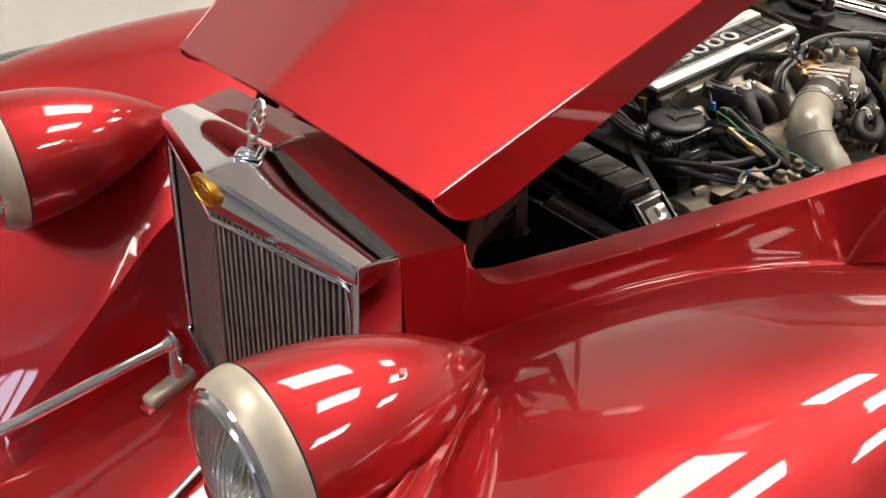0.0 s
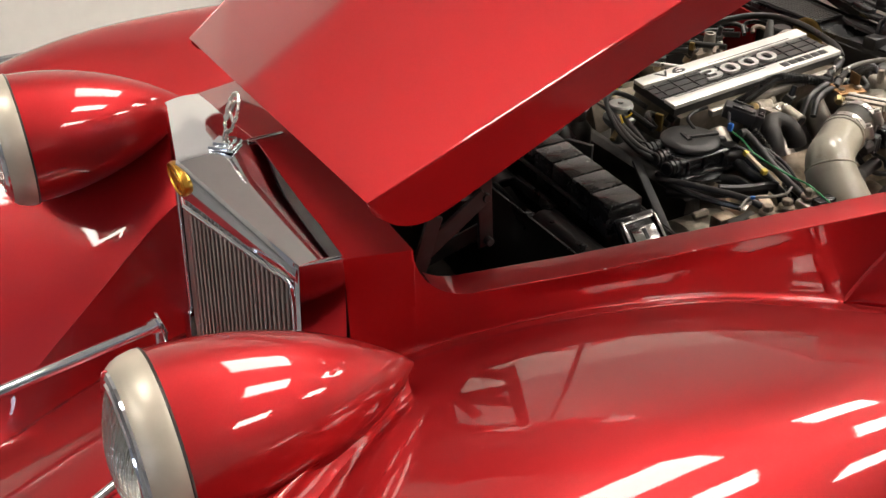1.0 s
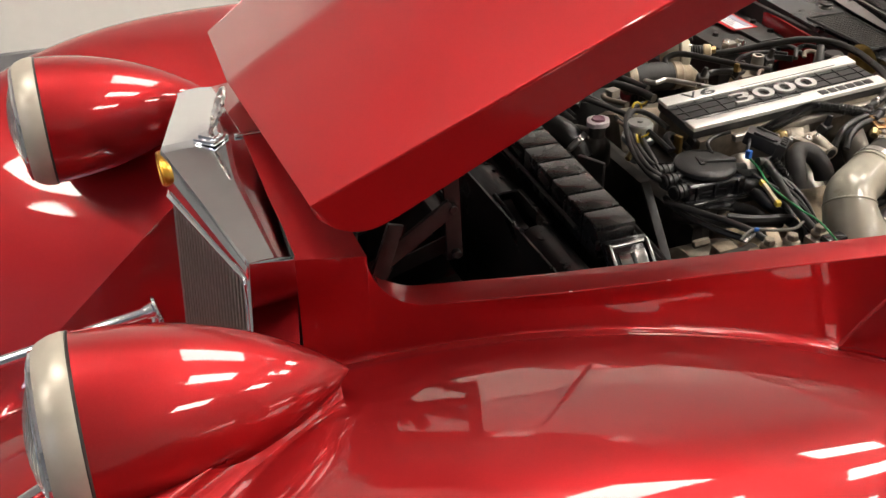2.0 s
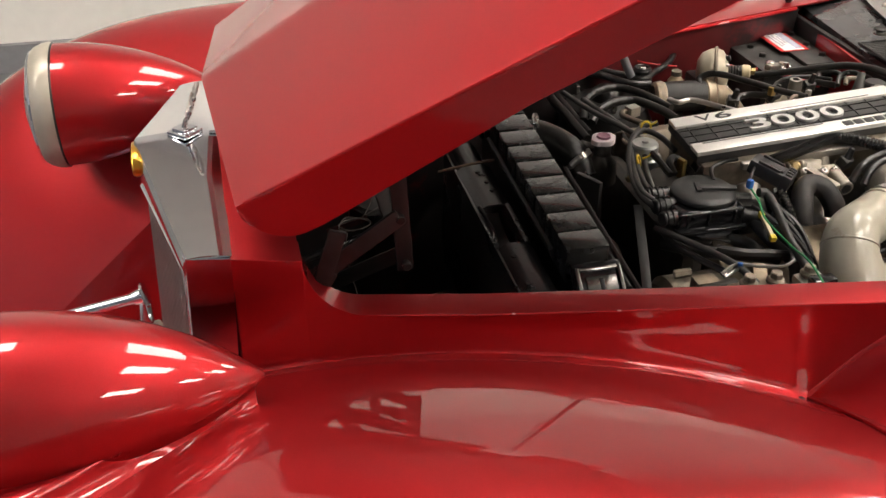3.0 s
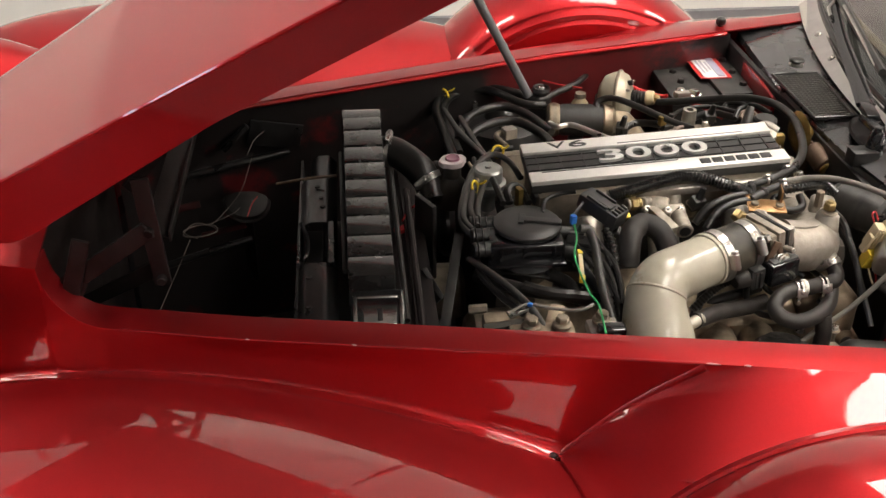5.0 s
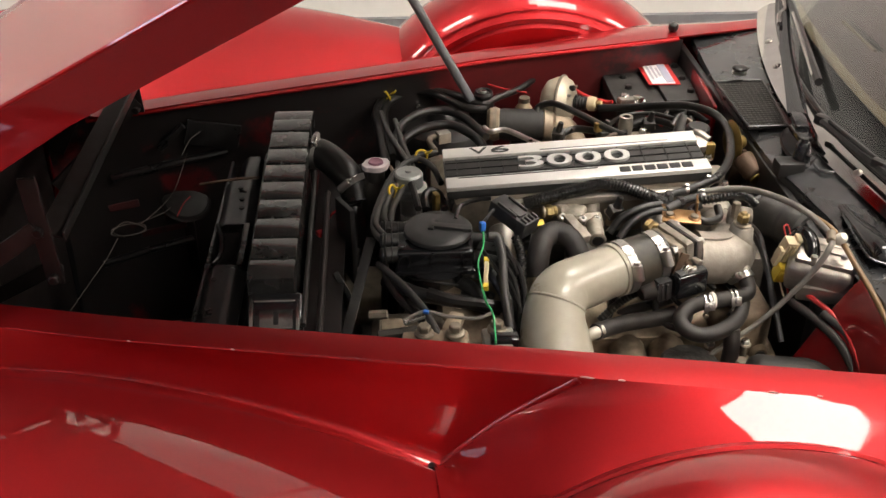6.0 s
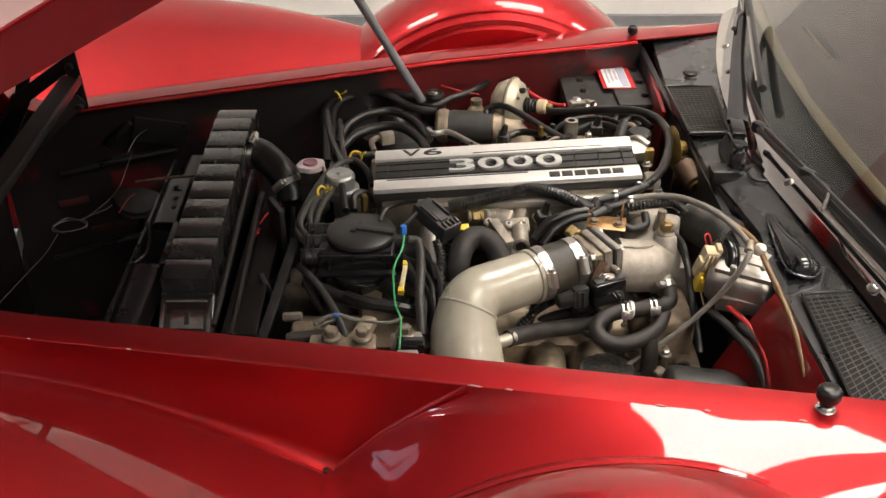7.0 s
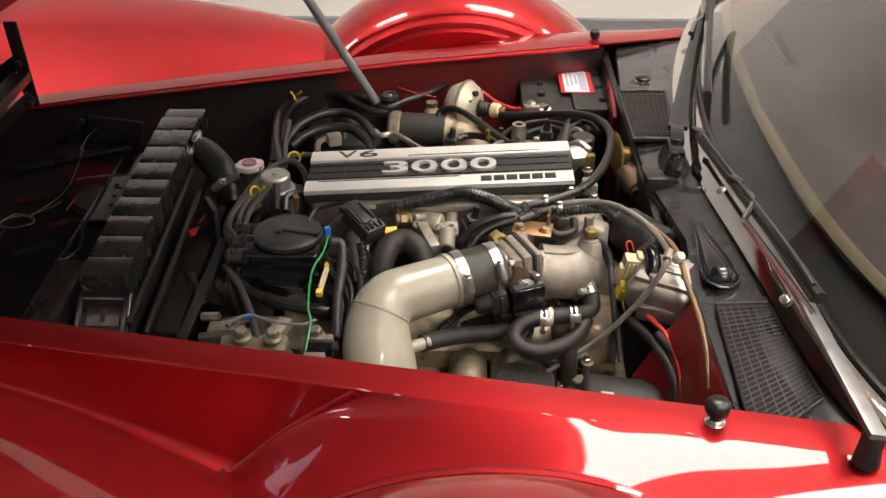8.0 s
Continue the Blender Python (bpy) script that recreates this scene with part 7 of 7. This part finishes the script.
def wiper_far():
    p = Vector((1.194, -0.016, 0.955))
    t = thing("wiper", "black windscreen wiper with a bent arm", "wiper", p, "wipers")
    def g(q):
        return Vector(q) - p
    part("pivot", lathe([(0, 0.008), (0.008, 0.007), (0.011, 0.002), (0.012, -0.012), (0.015, -0.03), (0, -0.03)], 24), GLOSSBLACK, t)
    part("cap", lathe([(0, 0.014), (0.005, 0.013), (0.0065, 0.006)], 20), GLOSSBLACK, t)
    part("pivot_link", box(0.020, 0.050, 0.010, 0.003, Matrix.Translation(g((1.202, 0.019, 0.958)))), GLOSSBLACK, t)
    part("head", box(0.020, 0.045, 0.012, 0.003, Matrix.Translation(g((1.208, 0.045, 0.965))) @ at(0, 0, 0, 4, 0, -8)), GLOSSBLACK, t)
    arm = [g(q) for q in ((1.213, 0.067, 0.968), (1.242, 0.175, 0.975), (1.276, 0.303, 0.985), (1.312, 0.425, 1.000), (1.339, 0.517, 1.010))]
    spine = curve_points(arm, 6)

    def flat(u, v):
        k = min(len(spine) - 1, int(u * (len(spine) - 1) + 0.5))
        return spine[k] + Vector((lerp(-1, 1, v) * lerp(0.015, 0.007, u), lerp(1, -1, v) * 0.003, 0.004 * math.sin(math.pi * v)))
    part("arm", sheet(flat, len(spine) - 1, 6, 0.007), GLOSSBLACK, t)
    part("arm_end", tube([g(q) for q in ((1.285, 0.374, 0.998), (1.301, 0.419, 1.000), (1.318, 0.440, 1.005), (1.330, 0.495, 1.012))], 0.0045, 8, 4), TRIM, t)
    part("blade", tube([g(q) for q in ((1.266, 0.134, 0.990), (1.291, 0.265, 1.000), (1.320, 0.402, 1.008), (1.345, 0.511, 1.012))], 0.007, 8, 5), BLACK, t)
    part("blade_back", tube([g(q) for q in ((1.265, 0.157, 0.992), (1.284, 0.257, 1.003), (1.314, 0.394, 1.011))], 0.0028, 6, 4), TRIM, t)
    part("linkage", box(0.04, 0.03, 0.024, 0.006, at(-0.018, -0.005, -0.03)), BLACK, t)
    return t


wiper_far()


def wiper_near():
    p = Vector((1.274, -0.585, 0.965))
    t = thing("wiper", "black windscreen wiper resting along the screen", "wiper", p, "wipers")
    def g(q):
        return Vector(q) - p
    part("pivot", lathe([(0, 0.014), (0.007, 0.013), (0.010, 0.006), (0.011, -0.012), (0.013, -0.030), (0, -0.030)], 24), BLACK, t)
    part("arm_base", box(0.017, 0.205, 0.007, 0.0025, Matrix.Translation(g((1.2655, -0.503, 0.983))) @ at(0, 0, 0, 0, 8, 1.5)), POLISHED, t, "worn bare steel arm")
    part("arm", tube([g(q) for q in ((1.263, -0.425, 0.985), (1.253, -0.351, 0.985), (1.238, -0.240, 0.985), (1.238, -0.227, 0.985), (1.259, -0.184, 0.987), (1.255, -0.160, 0.987))], 0.0042, 8, 5), TRIM, t)
    part("blade", tube([g(q) for q in ((1.235, 0.024, 0.975), (1.249, -0.127, 0.980), (1.268, -0.276, 0.982), (1.281, -0.388, 0.982))], 0.0075, 8, 6), BLACK, t)
    part("blade_back", tube([g(q) for q in ((1.235, 0.006, 0.984), (1.250, -0.135, 0.988), (1.269, -0.291, 0.990), (1.276, -0.375, 0.990))], 0.0032, 6, 6), PLASTIC, t)
    part("joint", box(0.012, 0.022, 0.012, 0.003, Matrix.Translation(g((1.249, -0.132, 0.985))) @ at(0, 0, 0, 0, 0, 30)), BLACK, t)
    part("tip", box(0.014, 0.022, 0.016, 0.004, Matrix.Translation(g((1.234, 0.028, 0.975))) @ at(0, 0, 0, 0, 0, 30)), BLACK, t)
    return t


wiper_near()

SCREEN = glass_sheet("windscreen_glass", (0.74, 0.75, 0.73), 0.0, 1.46)


def windscreen():
    t = thing("windscreen", "raked windscreen glass with a black lower border", "windscreen", (1.27, 0, 0.955))
    o = Vector((-1.27, 0, -0.955))
    def f(u, v):
        y = lerp(-0.66, 0.66, v)
        return Vector((strip_x(y) + 0.036 + 0.62 * u, y * (1 - 0.12 * u), 0.953 + 0.40 * u + 0.03 * math.sin(math.pi * u))) + o
    g = part("glass", sheet(f, 16, 40, 0.004), SCREEN, t, "clear raked glass")
    g.visible_shadow = False
    part("lower_seal", tube([Vector(f(0.004, k / 24)) + Vector((-0.002, 0, 0.001)) for k in range(25)], 0.0042, 8, 3), RUBBER, t, "black rubber lower seal")
    for v in (0.0, 1.0):
        part("side_seal", tube([Vector(f(k / 12, v)) for k in range(13)], 0.006, 8, 3), RUBBER, t)
    part("top_seal", tube([Vector(f(1.0, k / 16)) for k in range(17)], 0.006, 8, 3), RUBBER, t)
    return t


windscreen()


def dashboard():
    CLOTH = surface("mauve_grey_dash_cloth", (0.070, 0.057, 0.055), 0.9, 0, 0.12, 120, 0.3, stain=3)
    PIPING = surface("tan_piping", (0.105, 0.083, 0.046), 0.8, 0, 0.1, 90, 0.2)
    DASH = surface("dark_dash_vinyl", (0.009, 0.009, 0.009), 0.7, 0, 0.12, 90, 0.15)
    for m in (CLOTH, DASH):
        m.node_tree.nodes["Principled BSDF"].inputs["Specular IOR Level"].default_value = 0.15
    t = thing("dashboard", "dashboard under a mauve-grey cloth mat with tan piping", "dashboard", (1.5, 0, 0.93))
    o = Vector((-1.5, 0, -0.93))
    def base(u, v):
        y = lerp(-0.66, 0.66, v)
        return Vector((strip_x(y) + 0.042 + 0.55 * u, y, 0.936 + 0.012 * u)) + o
    part("base", sheet(base, 12, 30, 0.004), DASH, t)
    def edge(y):
        return 1.343 + 0.15 * y * y + 0.25 * max(0.0, -y - 0.12) ** 2
    def mat(u, v):
        y = lerp(-0.62, 0.64, v)
        x = lerp(edge(y), 1.86, u)
        return Vector((x, y, 0.948 + 0.016 * smooth01(u * 8) + 0.004 * math.sin(9 * y + 5 * u) + 0.0016 * math.sin(41 * y + 9 * math.sin(7 * u)) * math.sin(23 * u + 6 * y))) + o
    part("mat", sheet(mat, 60, 90, 0.006), CLOTH, t, "mauve-grey cloth mat")
    def band(u, v):
        y = lerp(-0.62, 0.64, v)
        return Vector((edge(y) - 0.004 + 0.019 * u, y, 0.952 + 0.009 * math.sin(math.pi * (0.15 + 0.6 * u)))) + o
    part("piping", sheet(band, 6, 60, 0.003), PIPING, t, "tan bound edge")
    for x, y, w in ((1.445, 0.080, 0.275), (1.450, 0.385, 0.15), (1.525, 0.17, 0.09)):
        c = Vector((x, y, 0.966)) + o
        part("vent_slot", box(0.018, w, 0.005, 0.002, Matrix.Translation(c) @ at(0, 0, 0, 0, 0, -2)), DASH, t)
        part("slot_piping", tube([c + Vector((-0.011 + 0.034 * w * (k - 3) / 6, w * (k - 3) / 6, 0.001)) for k in range(7)], 0.004, 6, 3), PIPING, t)
    part("far_end", box(0.012, 1.3, 0.35, 0.01, at(0.44, 0, 0.10)), DASH, t)
    part("cowl_box", box(0.50, 1.2, 0.30, 0.02, at(0.05, 0, -0.17)), BLACK, t)
    return t


dashboard()


# ---- nose compartment: horn and loose wires ----
def horn():
    t = thing("horn", "dusty dark disc horn in the nose", "horn", (0.232, 0.319, 0.704))
    part("disc", lathe([(0, -0.012), (0.03, -0.012), (0.038, -0.006), (0.042, 0.0), (0.038, 0.008), (0.02, 0.016), (0, 0.018)], 36, pose(0, 0, 0, 25, 15, 0)), DUSTYDARK, t)
    part("rim", lathe([(0.041, -0.002), (0.045, 0.0), (0.041, 0.003)], 36, pose(0, 0, 0, 25, 15, 0)), HINGEBLACK, t)
    part("stay", box(0.02, 0.006, 0.16, 0.002, at(0, 0.0, -0.09)), HINGEBLACK, t)
    return t


horn()
PALE = surface("pale_wire", (0.10, 0.083, 0.07), 0.5, 0, 0.2, 60, 0.02)
coil = [(0.180 + 0.026 * math.cos(a) + 0.002 * math.sin(3 * a), 0.124 + 0.020 * math.sin(a) + 0.003 * math.cos(2.3 * a), 0.762 + 0.002 * math.sin(1.7 * a)) for a in [0.6 + 0.5 * k for k in range(34)]]
for pts in (
    ((0.262, 0.250, 0.835), (0.250, 0.232, 0.805), (0.242, 0.217, 0.787), (0.226, 0.205, 0.768), (0.208, 0.165, 0.764), (0.195, 0.140, 0.763)),
    coil,
    ((0.165, 0.105, 0.758), (0.156, 0.065, 0.747), (0.153, -0.030, 0.762), (0.151, -0.118, 0.777)),
    ((0.190, 0.142, 0.763), (0.210, 0.148, 0.768), (0.232, 0.158, 0.774), (0.240, 0.170, 0.776)),
    ((0.278, 0.300, 0.850), (0.262, 0.285, 0.842), (0.250, 0.262, 0.825)),
):
    hose("loose_wire", "thin pale loose wire in the nose", pts, 0.0007, PALE, "wire", seg=6, steps=4)
hose("loose_wire", "thin red loose wire in the nose", [(0.253, 0.151, 0.770), (0.259, 0.184, 0.775), (0.266, 0.207, 0.775)], 0.0012, REDWIRE, "wire", seg=6)


# ---- worn paint along the sill edge ----
def paint_chip(c, length, turn):
    ob = part("paint_chip", tube([Vector((-length / 2, 0, 0)), Vector((-length / 6, 0.0003, 0.0001)), Vector((length / 5, -0.0002, 0.0001)), Vector((length / 2, 0.0, 0))], lambda u: 0.0002 + 0.0008 * math.sin(math.pi * u), 6, 3), surface("bare_primer", (0.62, 0.40, 0.36), 0.6, 0, 0.2, 80, 0.05), car, "pale chip in the paint")
    ob.matrix_basis = Matrix.Translation(c) @ pose(0, 0, 0, 0, 0, turn)
    return ob


for x, length, turn in ((0.800, 0.016, -12), (0.835, 0.008, -8), (0.985, 0.012, -14), (1.03, 0.006, -10), (0.42, 0.006, -12), (1.12, 0.009, -12), (0.30, 0.005, -10)):
    ys, zs = sill_edge(x)
    paint_chip((x, -ys - 0.0004, zs + 0.0006), length, turn)
rivet = part("notch_rivet", lathe([(0, 0.0012), (0.003, 0.001), (0.0045, 0.0), (0.0045, -0.002)], 16), BLACK, car, "dark rivet in the notch")
rivet.location = (0.638, -0.462, 0.792)

# ---- small wires, clips and fittings round the engine ----
for pts, r in (
    (((0.720, -0.150, 0.880), (0.735, -0.185, 0.872), (0.752, -0.211, 0.862), (0.763, -0.252, 0.845)), 0.003),
    (((0.741, -0.169, 0.875), (0.755, -0.196, 0.868), (0.760, -0.222, 0.858), (0.760, -0.255, 0.842), (0.757, -0.286, 0.830)), 0.0034),
    (((0.744, -0.152, 0.880), (0.764, -0.177, 0.872), (0.770, -0.212, 0.860), (0.767, -0.252, 0.840), (0.765, -0.285, 0.825)), 0.0036),
    (((0.738, -0.194, 0.865), (0.748, -0.230, 0.855), (0.748, -0.265, 0.845), (0.755, -0.294, 0.830)), 0.0042),
    (((0.747, -0.143, 0.885), (0.757, -0.162, 0.878), (0.763, -0.195, 0.866)), 0.0028),
    (((0.621, 0.060, 0.900), (0.632, 0.001, 0.895), (0.639, -0.046, 0.885)), 0.0052),
    (((0.650, -0.037, 0.880), (0.649, -0.019, 0.890), (0.659, -0.007, 0.892), (0.670, -0.011, 0.888), (0.677, -0.039, 0.880)), 0.0058),
    (((0.689, -0.086, 0.890), (0.698, -0.059, 0.895), (0.721, -0.051, 0.900), (0.741, -0.056, 0.905)), 0.003),
    (((0.599, -0.047, 0.880), (0.602, -0.007, 0.885), (0.611, 0.032, 0.890), (0.612, 0.080, 0.895)), 0.0038),
    (((0.590, -0.119, 0.850), (0.593, -0.167, 0.845), (0.612, -0.219, 0.845), (0.635, -0.261, 0.845)), 0.005),
    (((0.646, -0.199, 0.845), (0.678, -0.218, 0.845), (0.715, -0.223, 0.842), (0.743, -0.222, 0.835)), 0.0075),
    (((0.785, -0.206, 0.820), (0.772, -0.229, 0.810), (0.768, -0.252, 0.800)), 0.006),
):
    hose("engine_wire", "thin black wire or hose beside the distributor", pts, r, RUBBER, "wire", seg=8)
for pts, r in (
    (((0.601, 0.056, 0.900), (0.610, 0.022, 0.895), (0.606, 0.001, 0.885)), 0.0028),
    (((1.066, 0.178, 0.900), (1.072, 0.184, 0.907), (1.086, 0.178, 0.908), (1.091, 0.154, 0.902)), 0.0042),
    (((1.073, 0.086, 0.895), (1.084, 0.088, 0.900), (1.093, 0.073, 0.898)), 0.0038),
    (((0.945, 0.151, 0.890), (0.960, 0.165, 0.893), (0.978, 0.162, 0.893)), 0.0035),
):
    hose("engine_wire", "thin tan wire among the hoses", pts, r, surface("dusty_tan_sheath", (0.20, 0.15, 0.115), 0.6, 0, 0.35, 60, 0.08), "wire", seg=8)
bullet("red_connector", "red plug hanging behind the radiator", (0.499, 0.034, 0.800), (0.026, 0.014, 0.012), REDWIRE, 30)
hose("red_wire", "red wire behind the radiator", [(0.489, 0.017, 0.790), (0.500, -0.011, 0.785), (0.510, -0.051, 0.780)], 0.0035, REDWIRE, "wire", seg=8)
hose("red_wire", "thin red wire by the fan shroud", [(0.499, 0.046, 0.810), (0.512, 0.063, 0.820), (0.532, 0.069, 0.830)], 0.0018, REDWIRE, "wire", seg=6)
bullet("blue_tape", "scrap of blue tape on a grey wire", (0.640, -0.274, 0.868), (0.007, 0.005, 0.005), BLUE, -20)
bullet("bright_tab", "bright bent metal tab on the front cover", (0.627, -0.278, 0.860), (0.034, 0.006, 0.004), STEEL, 28)
bullet("gold_bracket", "dull gold bracket between the hoses", (0.665, -0.027, 0.884), (0.008, 0.014, 0.030), PASSIVATE, 20)
bullet("gold_bracket", "dull gold clip behind the name plate", (0.945, 0.211, 0.885), (0.012, 0.010, 0.016), PASSIVATE, 20)


def injector_plug(c, turn):
    t = thing("injector_plug", "dusty grey injector plug with a wire clip", "connector", c, "injector plugs")
    q = pose(0, 0, 0, 25, 0, turn)
    part("shell", box(0.020, 0.016, 0.022, 0.003, q), DUSTY, t)
    part("nose", put(rod_between((0, 0, -0.011), (0, 0, -0.028), 0.0075, 0.0065, 14), q), TAN, t)
    part("wire_clip", put(tube([(-0.011, -0.008, -0.004), (-0.011, 0.009, -0.004), (0.011, 0.009, -0.004), (0.011, -0.008, -0.004)], 0.0008, 6, 3), q), DULLALLOY, t)
    part("boot", put(rod_between((0, 0, 0.010), (0.004, 0.006, 0.026), 0.006, 0.0045, 12), q), RUBBER, t)
    return t


for c, turn in (((0.693, -0.030, 0.885), 10), ((0.786, -0.110, 0.865), -15), ((0.916, -0.068, 0.885), 20), ((0.884, 0.232, 0.862), -20), ((0.958, 0.225, 0.866), 15), ((1.038, 0.244, 0.872), 0)):
    injector_plug(c, turn)


def rail_bolt(c):
    t = thing("engine_bolt", "dull hexagon bolt on a plain washer", "bolt", c, "engine bolts")
    part("washer", rod_between((0, 0, -0.003), (0, 0, 0), 0.0085, seg=20), DULLALLOY, t)
    part("head", rod_between((0, 0, -0.001), (0, 0, 0.006), 0.0058, seg=6), STEEL, t)
    part("shank", rod_between((0, 0, -0.03), (0, 0, -0.002), 0.0045, seg=8), DULLALLOY, t)
    return t


for c in ((0.713, -0.023, 0.893), (0.774, -0.025, 0.895), (0.834, -0.016, 0.897), (0.943, -0.005, 0.899), (1.088, 0.072, 0.895), (1.089, -0.012, 0.893), (1.037, -0.222, 0.790), (1.063, -0.250, 0.785), (0.912, -0.201, 0.765), (1.021, -0.239, 0.775)):
    rail_bolt(c)


# ---- west wall: high window that lets cool daylight in ----
def high_window():
    t = tagged(new("window_1"), "high window with cool daylight outside", "window", kind="structure")
    t.location = (X0 + 0.02, -2.85, 2.75)
    day = glow("daylight_pane", (0.72, 0.79, 1.0), 13.0)
    for k in (-0.23, 0.23):
        part("pane", box(0.01, 0.40, 1.1, 0, at(0, k, 0)), day, t)
    for k in (-0.46, 0, 0.46):
        part("frame_post", box(0.06, 0.06, 1.16, 0.006, at(0.01, k, 0)), GREY, t)
    for z in (-0.58, 0.58):
        part("frame_rail", box(0.06, 0.98, 0.06, 0.006, at(0.012, 0, z)), GREY, t)
    return t


high_window()
